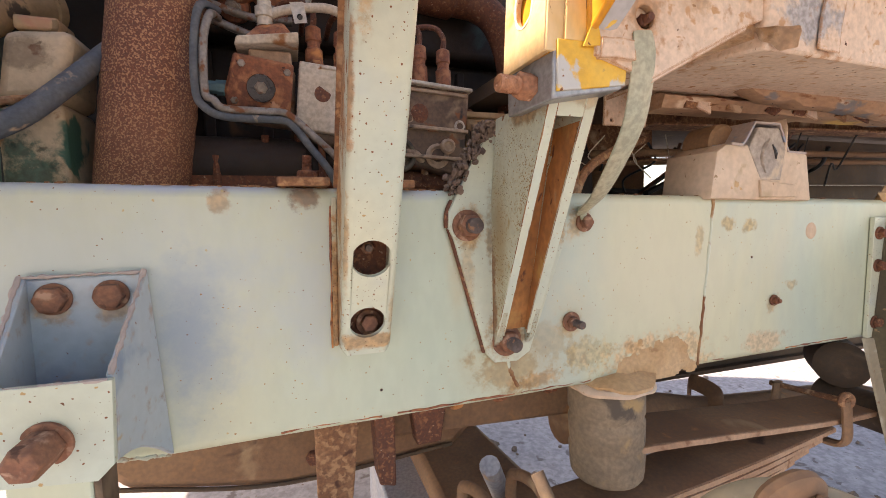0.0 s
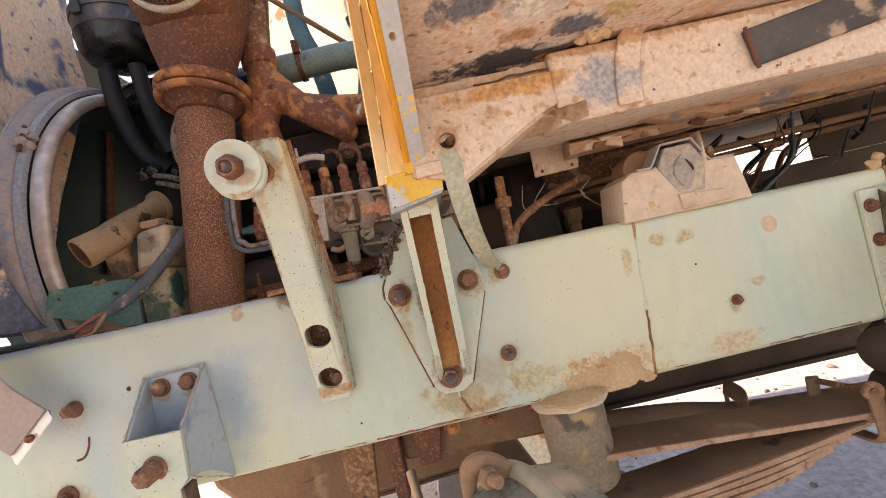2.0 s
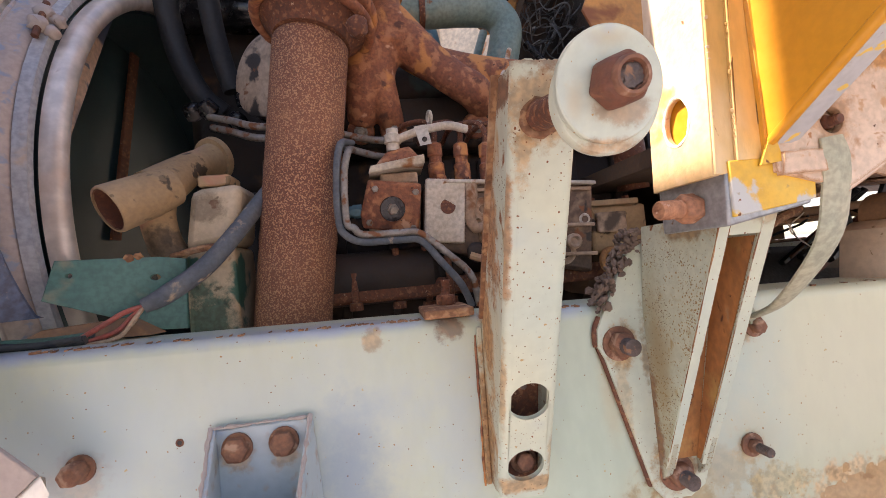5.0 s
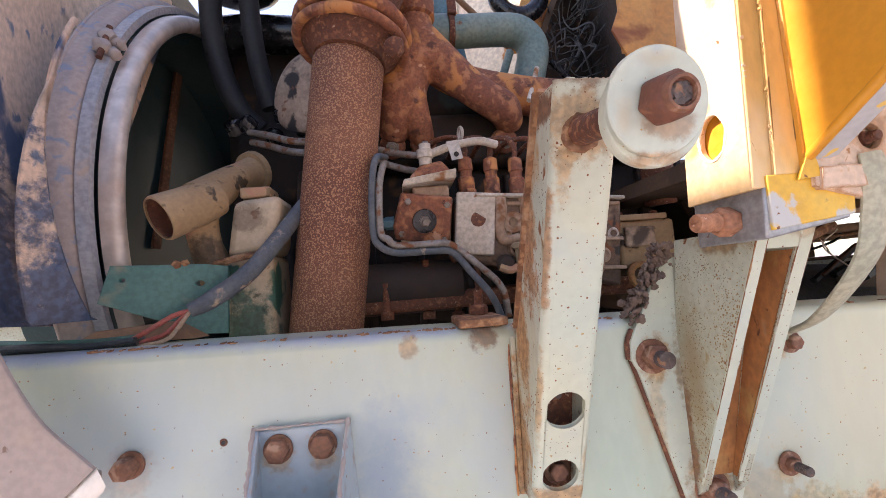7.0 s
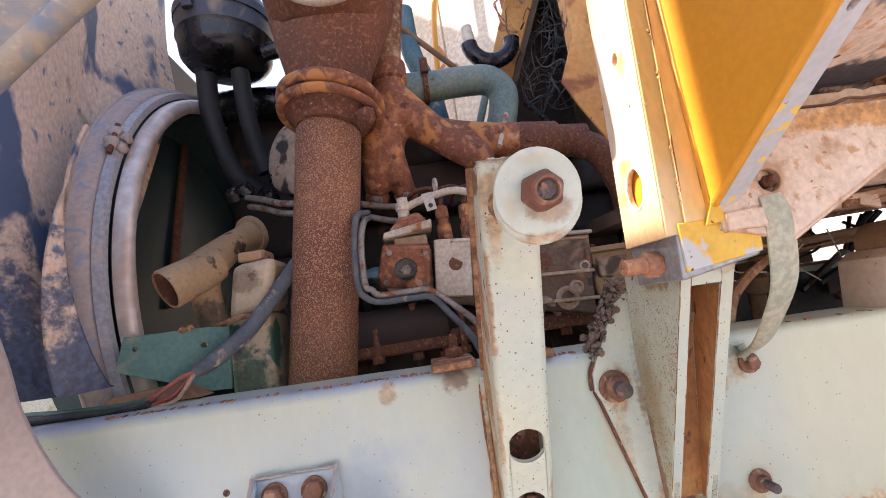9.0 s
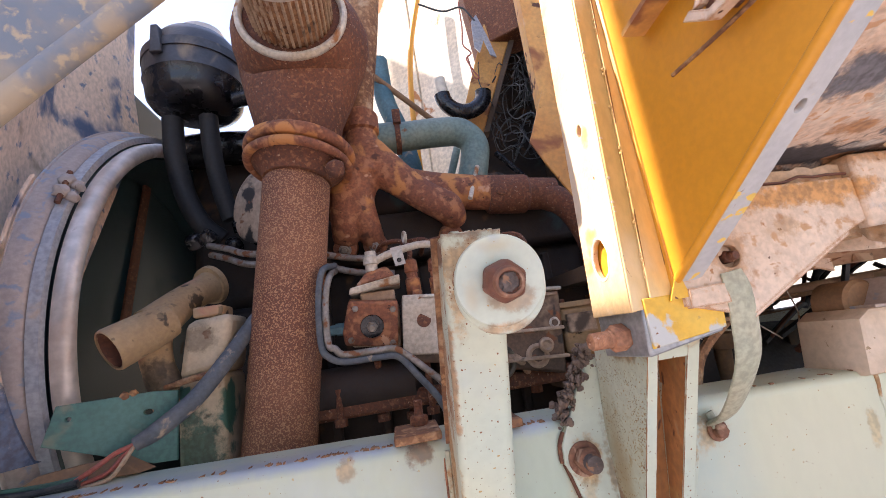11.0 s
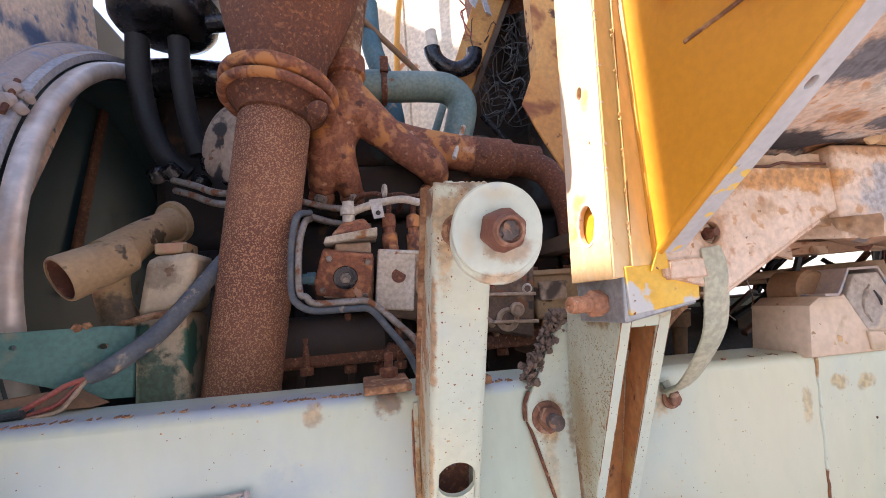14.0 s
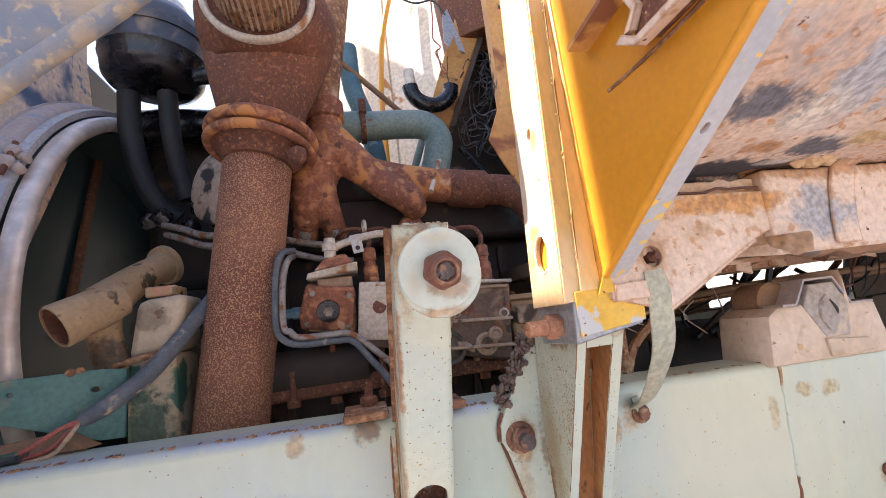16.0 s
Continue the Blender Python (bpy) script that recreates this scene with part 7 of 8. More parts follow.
part("upper_body", bm_loft(bm_new(), rings), "rust", ex, "dark rusty cast upper body")
part("mouth_ring", torus(MC + MD * 0.002, MD, 0.088, 0.0065, seg=56, ring=10, squash=1.3), "alu_pale", ex, "worn steel mouth ring")
part("stub", lathe(MC - MD * 0.01, MD, [(0, 0.066), (0.05, 0.067), (0.112, 0.067)], seg=48), "rust_dusty", ex)
for i in range(40):
    a = 2 * math.pi * i / 40
    _, u, v = basis(MD)
    d = u * math.cos(a) + v * math.sin(a)
    part("rib", bm_cyl(bm_new(), MC - MD * 0.001 + d * 0.0672, MC + MD * 0.092 + d * 0.0682, 0.0027, seg=6), "alu", ex)
part("stub_cap", lathe(MC + MD * 0.091, MD, [(0, 0.068), (0.004, 0.072), (0.020, 0.070), (0.026, 0.06)], seg=48), "galv", ex)

# ---- oil-bath canister with two hoses ----
cn = thing("filter_canister", (-0.355, 0.885, 1.75), "oily black round filter canister with a dusty clipped lid", "canister")
CA = Vector((-0.377, 0.880, 1.785))
part("bowl", lathe(CA, (0.03, 0.0, 1), [(0.038, 0.072), (0.045, 0.088), (0.058, 0.097), (0.070, 0.099), (0.092, 0.102), (0.098, 0.105)], seg=44), "black", cn, "wet oily black bowl")
part("lid", lathe(CA + Vector((0.003, 0, 0.096)), (0.03, 0, 1), [(0, 0.104), (0.040, 0.106), (0.056, 0.103), (0.092, 0.094), (0.118, 0.075), (0.125, 0.055)], seg=44), "black_dusty", cn, "dust-brown lid")
part("band", lathe(CA + Vector((0.005, 0, 0.137)), (0.03, 0, 1), [(0, 0.104), (0.0, 0.109), (0.020, 0.109), (0.020, 0.102)], seg=44, caps=False, closed=True), "black_dusty", cn, "dusty steel band")
part("clip", bm_hexa(bm_new(), [(-0.420, 0.772, 1.905), (-0.395, 0.770, 1.905), (-0.395, 0.782, 1.905), (-0.420, 0.784, 1.905), (-0.414, 0.766, 1.965), (-0.400, 0.765, 1.965), (-0.398, 0.784, 1.965), (-0.416, 0.786, 1.965)]), "black_dusty", cn, bevel=0.002)
part("side_port", cyl((-0.280, 0.85, 1.83), (-0.245, 0.84, 1.83), 0.018), "black", cn)
part("cap", lathe(CA + Vector((0.01, 0.02, 0.238)), (0, 0, 1), [(0, 0.05), (0.02, 0.05), (0.026, 0.04)], seg=24), "galv", cn)
part("hose", tube([(-0.418, 0.86, 1.80), (-0.416, 0.865, 1.71), (-0.400, 0.875, 1.62), (-0.372, 0.885, 1.555), (-0.34, 0.90, 1.525)], 0.0215, seg=16), "rubber", cn, "fat black hose")
part("hose", tube([(-0.343, 0.86, 1.80), (-0.340, 0.868, 1.71), (-0.330, 0.880, 1.63), (-0.315, 0.89, 1.565)], 0.0195, seg=16), "rubber", cn, "fat black hose")
cross = tagged(part("air_duct", tube([(-0.47, 0.975, 1.775), (-0.38, 0.975, 1.780), (-0.25, 0.98, 1.775), (-0.1, 1.0, 1.765)], 0.042, seg=18), "black"), "black rubber air duct behind the canister", "duct")
random.seed(31)
tangle = thing("hose_joints", (-0.33, 0.89, 1.52), "oily black hose joints below the canister", "hose joint")
for i in range(6):
    x, z = -0.37 + 0.028 * i, 1.53 + random.uniform(-0.03, 0.02)
    part("joint", lathe((x, 0.87 + random.uniform(-0.02, 0.03), z), (random.uniform(-1, 1), -0.5, random.uniform(-0.5, 1)), [(0, 0.010), (0.004, 0.018), (0.026, 0.016), (0.030, 0.010)], seg=10), "black", tangle)

# ---- pulley and thin pipes beside the exhaust ----
pu = thing("pulley", (-0.24, 0.83, 1.49), "mottled cast pulley wheel behind the exhaust pipe", "pulley")
part("wheel", lathe((-0.225, 0.835, 1.565), (-0.55, -0.8, 0.05), [(0, 0.074), (0.004, 0.080), (0.020, 0.080), (0.026, 0.070), (0.030, 0.030), (0.034, 0.015)], seg=40), "pulley", pu)
for k, dz in enumerate((0.0, -0.020)):
    tagged(part("fuel_pipe", tube([(-0.345 + 0.004 * k, 0.84, 1.497 + dz), (-0.30, 0.81, 1.478 + dz), (-0.245, 0.775, 1.452 + dz), (-0.16, 0.775, 1.446 + dz), (-0.05, 0.775, 1.418 + dz * 1.4), (0.02, 0.78, 1.42 + dz * 2)], 0.0065, seg=10), "steel"), "thin grey steel pipe passing behind the exhaust", "pipe", "thin steel pipes")
# ---- water outlet, alternator, green guard ----
wo = thing("water_outlet", (-0.36, 0.70, 1.22), "tan dusty cast water outlet with an open mouth", "water outlet")
ba = Vector((-0.398, 0.622, 1.296))
part("mouth", pipe_wall(ba, (0.55, 0.65, 0.42), [(0, 0.0318), (0.003, 0.0330), (0.055, 0.0315), (0.075, 0.0295), (0.090, 0.0270)], 0.003, seg=36), "tan", wo, "pinkish open mouth")
part("mouth_inside", rough_up(lathe(ba + Vector((0.55, 0.65, 0.42)).normalized() * 0.006, (0.55, 0.65, 0.42), [(-0.004, 0.0284), (0.010, 0.0276), (0.030, 0.0270), (0.052, 0.0262), (0.054, 0.0240)], seg=30, caps=False), 0.0016, 160), "nut_dark", wo, "rust-crusted inside")
part("mouth_end", lathe(ba + Vector((0.55, 0.65, 0.42)).normalized() * 0.050, (0.55, 0.65, 0.42), [(0, 0.0282), (0.002, 0.0275)], seg=28), "engine", wo)
part("neck", tube([(-0.368, 0.668, 1.326), (-0.360, 0.700, 1.346), (-0.352, 0.742, 1.372), (-0.338, 0.775, 1.392), (-0.328, 0.80, 1.405)], [0.031, 0.030, 0.027, 0.026, 0.030], seg=24), "tan", wo)
part("flange", lathe((-0.331, 0.796, 1.405), (0.4, 0.8, 0.35), [(0, 0.036), (0.010, 0.038), (0.012, 0.034)], seg=30), "tan", wo)
part("branch", tube([(-0.372, 0.695, 1.330), (-0.372, 0.690, 1.298), (-0.366, 0.690, 1.262), (-0.355, 0.695, 1.225), (-0.345, 0.70, 1.19)], [0.027, 0.024, 0.023, 0.026, 0.029], seg=20), "tan", wo)
al = thing("alternator_casing", (-0.31, 0.70, 1.12), "boxy casing with tan dust over chipped green paint", "casing")
part("upper_case", bm_hexa(bm_new(), [(-0.334, 0.674, 1.235), (-0.262, 0.667, 1.245), (-0.262, 0.78, 1.245), (-0.34, 0.79, 1.235), (-0.324, 0.682, 1.330), (-0.248, 0.674, 1.335), (-0.25, 0.77, 1.337), (-0.325, 0.78, 1.335)]), "green_dusty", al, bevel=0.014)
part("lower_case", bm_hexa(bm_new(), [(-0.336, 0.678, 1.08), (-0.262, 0.672, 1.08), (-0.265, 0.79, 1.08), (-0.34, 0.79, 1.08), (-0.335, 0.676, 1.234), (-0.265, 0.669, 1.244), (-0.266, 0.78, 1.244), (-0.34, 0.786, 1.234)]), "green_dusty", al, "green paint showing through dust", bevel=0.01)
part("top_lug", box((-0.315, 0.69, 1.334), (-0.268, 0.74, 1.352)), "tan", al, bevel=0.004)
part("rim", tube([(-0.347, 0.670, 1.232), (-0.31, 0.664, 1.239), (-0.274, 0.662, 1.243)], 0.005, seg=8), "rust_dusty", al)
cut_plate("green_guard", [(-0.445, 1.186), (-0.345, 1.135), (-0.322, 1.132), (-0.320, 1.226), (-0.345, 1.230), (-0.434, 1.231)], [(-0.424, 1.213, 0.0036, 1), (-0.350, 1.204, 0.0058, 0.8)], 0.004,
          Matrix(((1, 0, 0, 0), (0.59, 0, 1, 0.8387), (0, 1, 0, 0), (0, 0, 0, 1))), "green", None)
tagged(bpy.data.objects["green_guard"], "dark green painted guard plate with two holes", "guard plate")
gg = bpy.data.objects["green_guard"]
part("stud", clump([(-0.374, 0.618, 1.231, 0.006, 1), (-0.365, 0.622, 1.233, 0.005, 1)], 2, 0.4), "rust_dusty", gg)

# ---- wiring loom down to the rail ----
wl = thing("wiring_loom", (-0.35, 0.6, 1.13), "grey cable loom frayed into red and dark wires on the rail", "cable")
part("sleeve", tube([(-0.185, 0.735, 1.365), (-0.222, 0.705, 1.318), (-0.252, 0.662, 1.262), (-0.285, 0.625, 1.212), (-0.322, 0.598, 1.180), (-0.345, 0.588, 1.168)], [0.012, 0.0125, 0.0125, 0.0125, 0.012, 0.009], seg=14), "cable", wl, "taped grey sleeve")
J = Vector((-0.343, 0.588, 1.169))
for k, (mt_, off, r) in enumerate((("wire_red", (0.000, -0.004, 0.004), 0.0032), ("wire_red", (0.006, 0.0, -0.002), 0.0030), ("wire_tan", (0.010, -0.005, -0.006), 0.0026), ("wire_tan", (0.012, 0.003, 0.0), 0.0022))):
    o = Vector(off)
    part("wire", tube([J, J + Vector((-0.018, -0.006, -0.010)) + o, J + Vector((-0.036, -0.012, -0.024)) + o * 1.6, J + Vector((-0.060, -0.018, -0.034)) + o * 0.8], r, seg=8), mt_, wl)
for k, (mt_, dy, dz, r) in enumerate((("wire_dark", 0.0, 0.0, 0.0055), ("wire_green", 0.006, 0.004, 0.004), ("cable", 0.012, 0.0, 0.006), ("wire_dark", -0.006, 0.002, 0.0035))):
    part("wire", tube([(-0.395, 0.565 + dy, 1.137 + dz), (-0.44, 0.56 + dy, 1.134 + dz * 1.5), (-0.50, 0.555 + dy * 1.5, 1.139 + dz), (-0.58, 0.55 + dy * 2, 1.141 + dz * 2), (-0.70, 0.545 + dy * 3, 1.142 + dz)], r, seg=8), mt_, wl)

# ---- engine block ----
en = thing("engine_block", (0.2, 1.05, 0.8), "oily dark engine block deep in the bay", "engine")
part("block", box((-0.24, 0.90, 0.80), (0.62, 1.36, 1.42)), "engine", en, bevel=0.015)
part("head", box((-0.20, 0.86, 1.42), (0.55, 1.26, 1.53)), "engine", en, bevel=0.012)
part("water_pump", box((-0.46, 1.02, 1.38), (-0.10, 1.24, 1.79)), "engine", en, bevel=0.03)
part("timing_cover", bm_hexa(bm_new(), [(-0.28, 0.82, 1.05), (-0.17, 0.82, 1.05), (-0.17, 1.2, 1.05), (-0.28, 1.2, 1.05), (-0.26, 0.84, 1.42), (-0.17, 0.84, 1.42), (-0.17, 1.2, 1.42), (-0.26, 1.2, 1.42)]), "engine", en, bevel=0.01)
for i in range(7):
    x = -0.14 + i * 0.1
    part("rib", box((x, 0.882, 0.9), (x + 0.018, 0.902, 1.40)), "engine", en, bevel=0.004)
part("rocker_cover", box((-0.20, 0.885, 1.532), (0.32, 1.12, 1.615)), "engine", en, "dark rocker cover", bevel=0.02)
part("front_case", box((-0.385, 0.93, 0.86), (-0.285, 1.24, 1.375)), "engine", en, "dark oily front case", bevel=0.02)
part("pump_shelf", box((-0.20, 0.72, 1.135), (0.34, 0.90, 1.165)), "rust", en, bevel=0.006)
part("starter", lathe((-0.16, 0.76, 1.175), (1, 0, 0), [(0, 0.03), (0.01, 0.045), (0.19, 0.045), (0.2, 0.032), (0.24, 0.03)], seg=24), "engine", en, "dark oily cylinder")
for x, y, z, h in ((-0.03, 0.735, 1.12, 0.10), (0.02, 0.74, 1.115, 0.11), (-0.10, 0.72, 1.125, 0.06), (0.055, 0.72, 1.12, 0.09), (0.16, 0.74, 1.12, 0.06), (0.25, 0.75, 1.12, 0.07)):
    part("stud", lathe((x, y, z), (0, 0, 1), [(0, 0.011), (0.012, 0.011), (0.013, 0.006), (h, 0.006)], seg=8), "rust", en)
tagged(part("rear_casing", rough_up(box((0.325, 0.76, 1.10), (0.62, 1.0, 1.225)), 0.004, 30), "brown_dark", None, bevel=0.02), "brown dusty casing behind the injection pump", "casing")
gv = thing("governor_casing", (0.34, 0.75, 1.18), "pale tan cast governor casing with steps and bolts", "casing")
part("body", box((0.310, 0.715, 1.180), (0.415, 0.80, 1.262)), "tan", gv, bevel=0.006)
part("step", box((0.318, 0.706, 1.215), (0.372, 0.716, 1.250)), "alu", gv, bevel=0.003)
part("top_plate", box((0.306, 0.71, 1.262), (0.40, 0.80, 1.272)), "tan", gv, bevel=0.002)
part("hose_end", torus((0.338, 0.704, 1.165), (0, -1, 0.2), 0.020, 0.006, seg=28), "ochre", gv, "dull yellow hose ring")
for x in (0.322, 0.388):
    bolt((x, 0.73, 1.272), (0, 0, 1), 0.007, gv, 0.007, 0, None, 0, "rust", "bolt")
tagged(part("flywheel_housing", lathe((0.50, 1.05, 1.12), (1, 0, 0), [(0, 0.30), (0.02, 0.32), (0.10, 0.32), (0.12, 0.28)], seg=36), "engine"), "oily dark flywheel housing", "housing")
tagged(part("filler_cup", lathe((0.655, 0.83, 0.83), (0, -0.18, 1), [(0, 0.016), (0.31, 0.016), (0.315, 0.022), (0.345, 0.022), (0.35, 0.012)], seg=18), "brown"), "brown dusty breather cup beside the rail", "breather")

# ---- fuel injection pump ----
ip = thing("injection_pump", (0.1, 0.72, 1.17), "rust-stained aluminium fuel injection pump", "injection pump")
part("body", bm_hexa(bm_new(), [(0.016, 0.700, 1.215), (0.292, 0.690, 1.150), (0.292, 0.80, 1.150), (0.016, 0.80, 1.215), (0.024, 0.690, 1.320), (0.304, 0.682, 1.298), (0.304, 0.80, 1.298), (0.024, 0.80, 1.320)]), "pump_dark", ip, bevel=0.006)
part("front_body", bm_hexa(bm_new(), [(0.016, 0.688, 1.224), (0.080, 0.686, 1.216), (0.080, 0.70, 1.216), (0.016, 0.70, 1.224), (0.026, 0.682, 1.324), (0.090, 0.680, 1.318), (0.090, 0.69, 1.318), (0.026, 0.692, 1.324)]), "alu_pale", ip, "paler front body", bevel=0.003)
part("end_plate", prism([(-0.064, 0.679, 1.326), (0.018, 0.672, 1.313), (0.009, 0.697, 1.239), (-0.078, 0.695, 1.253), (-0.080, 0.692, 1.275)], (0.0, 0.030, 0.008)), "rust_orange", ip, "orange rusty end plate", bevel=0.004)
part("governor_body", bm_hexa(bm_new(), [(-0.070, 0.725, 1.25), (0.015, 0.725, 1.24), (0.02, 0.80, 1.24), (-0.070, 0.80, 1.25), (-0.060, 0.705, 1.325), (0.02, 0.70, 1.313), (0.02, 0.80, 1.313), (-0.06, 0.80, 1.325)]), "alu", ip, bevel=0.004)
for k, (x, z, r, h) in enumerate(((0.120, 1.225, 0.013, 0.010), (0.165, 1.215, 0.016, 0.012), (0.262, 1.205, 0.013, 0.014), (0.285, 1.240, 0.010, 0.010), (0.195, 1.250, 0.010, 0.006), (0.245, 1.280, 0.009, 0.006), (0.105, 1.250, 0.008, 0.008))):
    part("boss", lathe((x, 0.696, z), (0, -1, -0.1), [(0, r * 1.2), (0.003, r * 1.1), (0.004, r), (h, r), (h + 0.002, r * 0.7), (h - 0.002, r * 0.4)], seg=16), "alu_pale" if k % 2 else "alu", ip)
for z in (1.298, 1.238, 1.190):
    part("casting_rib", bm_hexa(bm_new(), [(0.092, 0.684, z), (0.298, 0.678, z - 0.012), (0.298, 0.70, z - 0.012), (0.092, 0.70, z), (0.092, 0.684, z + 0.006), (0.298, 0.678, z - 0.006), (0.298, 0.70, z - 0.006), (0.092, 0.70, z + 0.006)]), "alu", ip, bevel=0.0015)
part("control_knob", rough_up(lathe((0.098, 0.690, 1.201), (-0.1, -1, -0.1), [(0, 0.016), (0.010, 0.016), (0.016, 0.012), (0.018, 0.006)], seg=16), 0.001, 120), "engine", ip, "dark oily knob")
part("knob_arm", tube([(0.084, 0.672, 1.196), (0.100, 0.668, 1.190), (0.112, 0.672, 1.195)], 0.006, seg=8), "tan", ip)
part("fuel_bowl", lathe((0.126, 0.672, 1.152), (0.03, 0, 1), [(0, 0.008), (0.006, 0.014), (0.030, 0.015), (0.070, 0.017), (0.072, 0.022), (0.079, 0.0225), (0.081, 0.019), (0.080, 0.005)], seg=28), "olive_pale", ip, "olive fuel bowl with a flat lid")
part("bowl_screw", lathe((0.1285, 0.672, 1.231), (0.03, 0, 1), [(0, 0.006), (0.004, 0.006), (0.005, 0.003)], seg=10), "tan", ip)
part("cast_boss", lathe((0.116, 0.700, 1.270), (0, -1, -0.1), [(0, 0.022), (0.010, 0.019), (0.014, 0.017), (0.014, 0.008), (0.006, 0.006)], seg=24), "alu", ip, "hollow cast boss")
part("cast_rib", tube([(0.098, 0.690, 1.315), (0.097, 0.688, 1.285), (0.092, 0.690, 1.262), (0.10, 0.690, 1.240), (0.125, 0.688, 1.243)], [0.012, 0.010, 0.009, 0.009, 0.008], seg=12), "alu", ip)
part("cast_rib", tube([(0.140, 0.690, 1.312), (0.140, 0.688, 1.285), (0.138, 0.69, 1.25)], [0.013, 0.011, 0.009], seg=12), "alu", ip)
part("cast_rib", tube([(0.175, 0.690, 1.308), (0.178, 0.690, 1.26), (0.165, 0.692, 1.225)], [0.016, 0.020, 0.016], seg=14), "alu", ip)
part("top_ledge", bm_hexa(bm_new(), [(0.055, 0.678, 1.314), (0.305, 0.672, 1.294), (0.305, 0.75, 1.294), (0.055, 0.75, 1.314), (0.055, 0.678, 1.320), (0.305, 0.672, 1.300), (0.305, 0.75, 1.300), (0.055, 0.75, 1.320)]), "alu_pale", ip, "pale top ledge", bevel=0.002)
part("round_flange", bm_torus(lathe((0.175, 0.694, 1.189), (0.1, -1, 0.1), [(0, 0.030), (0.006, 0.030), (0.007, 0.024), (0.003, 0.020), (0.010, 0.008), (0.012, 0.003)], seg=28), (0.175, 0.688, 1.189), (0.1, -1, 0.1), 0.027, 0.0045, seg=36), "olive", ip, "dark round feed flange")
N = Vector((0.03, -0.95, -0.30)).normalized()
part("seal", lathe(Vector((-0.0295, 0.684, 1.279)), N, [(0, 0.020), (0.003, 0.019), (0.0035, 0.012)], seg=26), "black", ip, "dark oily seal")
bolt(Vector((-0.0295, 0.682, 1.279)), N, 0.0095, ip, 0.007, 0.006, 0.005, 0, "steel", "shaft_nut")
for x, y, z in ((-0.054, 0.681, 1.312), (0.008, 0.676, 1.302), (0.001, 0.694, 1.248), (-0.067, 0.694, 1.262)):
    bolt((x, y, z), N, 0.0055, ip, 0.004, 0, None, 0, "steel", "screw")
part("side_fitting", lathe((-0.078, 0.71, 1.283), (-1, 0, 0), [(0, 0.011), (0.014, 0.011), (0.014, 0.009), (0.030, 0.009)], seg=6), "teal_hose", ip, "blue plastic fitting")
part("cap_base", bm_hexa(bm_new(), [(-0.062, 0.676, 1.336), (0.026, 0.672, 1.345), (0.026, 0.755, 1.345), (-0.062, 0.755, 1.336), (-0.058, 0.670, 1.346), (0.026, 0.664, 1.358), (0.026, 0.755, 1.360), (-0.058, 0.755, 1.348)]), "alu_pale", ip, "pale cast cap base", bevel=0.002)
part("cap_neck", box((-0.045, 0.69, 1.318), (0.015, 0.76, 1.338)), "alu", ip, bevel=0.004)
part("cap", bm_hexa(bm_new(), [(-0.050, 0.680, 1.350), (0.020, 0.678, 1.358), (0.020, 0.745, 1.358), (-0.050, 0.745, 1.350), (-0.030, 0.692, 1.374), (0.006, 0.690, 1.380), (0.006, 0.730, 1.380), (-0.030, 0.730, 1.374)]), "rust_orange", ip, "rusty diaphragm cap", bevel=0.005)
part("banjo", lathe((-0.020, 0.70, 1.374), (0.02, -0.05, 1), [(0, 0.011), (0.012, 0.011), (0.013, 0.014), (0.026, 0.014), (0.028, 0.010), (0.036, 0.010)], seg=12), "alu_pale", ip, "pale banjo fitting")
part("banjo_arm", tube([(-0.012, 0.697, 1.392), (0.012, 0.694, 1.400), (0.045, 0.696, 1.408), (0.075, 0.70, 1.412), (0.105, 0.71, 1.408)], 0.007, seg=10), "alu_pale", ip)
part("tag_plate", prism([(0.016, 0.690, 1.410), (0.036, 0.688, 1.412), (0.040, 0.674, 1.376), (0.022, 0.676, 1.374)], (0, 0.003, 0.001)), "alu_pale", ip, "pale tag with a hole")
part("tag_hole", lathe((0.0295, 0.6755, 1.384), (0.05, -0.9, -0.35), [(0, 0.0042), (0.0012, 0.004)], seg=14), "black", ip)
for k, x in enumerate((0.050, 0.094, 0.138, 0.182, 0.226, 0.270)):
    inj = part("delivery_valve", lathe((x, 0.722, 1.312 - 0.06 * (x - 0.02)), (0, 0, 1), [(0, 0.017), (0.010, 0.017), (0.012, 0.0130), (0.016, 0.0138), (0.044, 0.0138), (0.047, 0.0105), (0.056, 0.0105), (0.058, 0.0128), (0.078, 0.0120), (0.082, 0.006)], seg=12), "rust_orange", ip, "orange rusted delivery valve")
    z0 = 1.391 - 0.06 * (x - 0.02)
    part("delivery_line", tube([(x, 0.722, z0), (x + 0.001, 0.722, z0 + 0.022), (x - 0.012, 0.728, z0 + 0.040), (x - 0.040, 0.745, z0 + 0.044), (x - 0.055, 0.77, z0 + 0.040), (x - 0.058, 0.82, z0 + 0.035), (x - 0.055, 0.87, z0 + 0.05)], 0.0048, seg=8), "rust", inj)
part("corner_bolt", bm_hex(bm_new(), (0.052, 0.706, 1.318), (0, 0, 1), 0.011, 0.014), "rust_orange", ip)
for x, z in ((0.215, 1.258), (0.275, 1.262)):
    part("cover_plug", lathe((x, 0.694, z), (0, -1, -0.05), [(0, 0.016), (0.006, 0.016), (0.008, 0.010)], seg=12), "rust", ip)
part("round_boss", lathe((0.058, 0.686, 1.277), (0, -1, 0), [(0, 0.013), (0.003, 0.012)], seg=20), "rust", ip)
part("round_boss", lathe((0.245, 0.695, 1.188), (0, -1, 0), [(0, 0.022), (0.006, 0.021), (0.008, 0.016), (0.004, 0.010)], seg=24), "alu", ip)
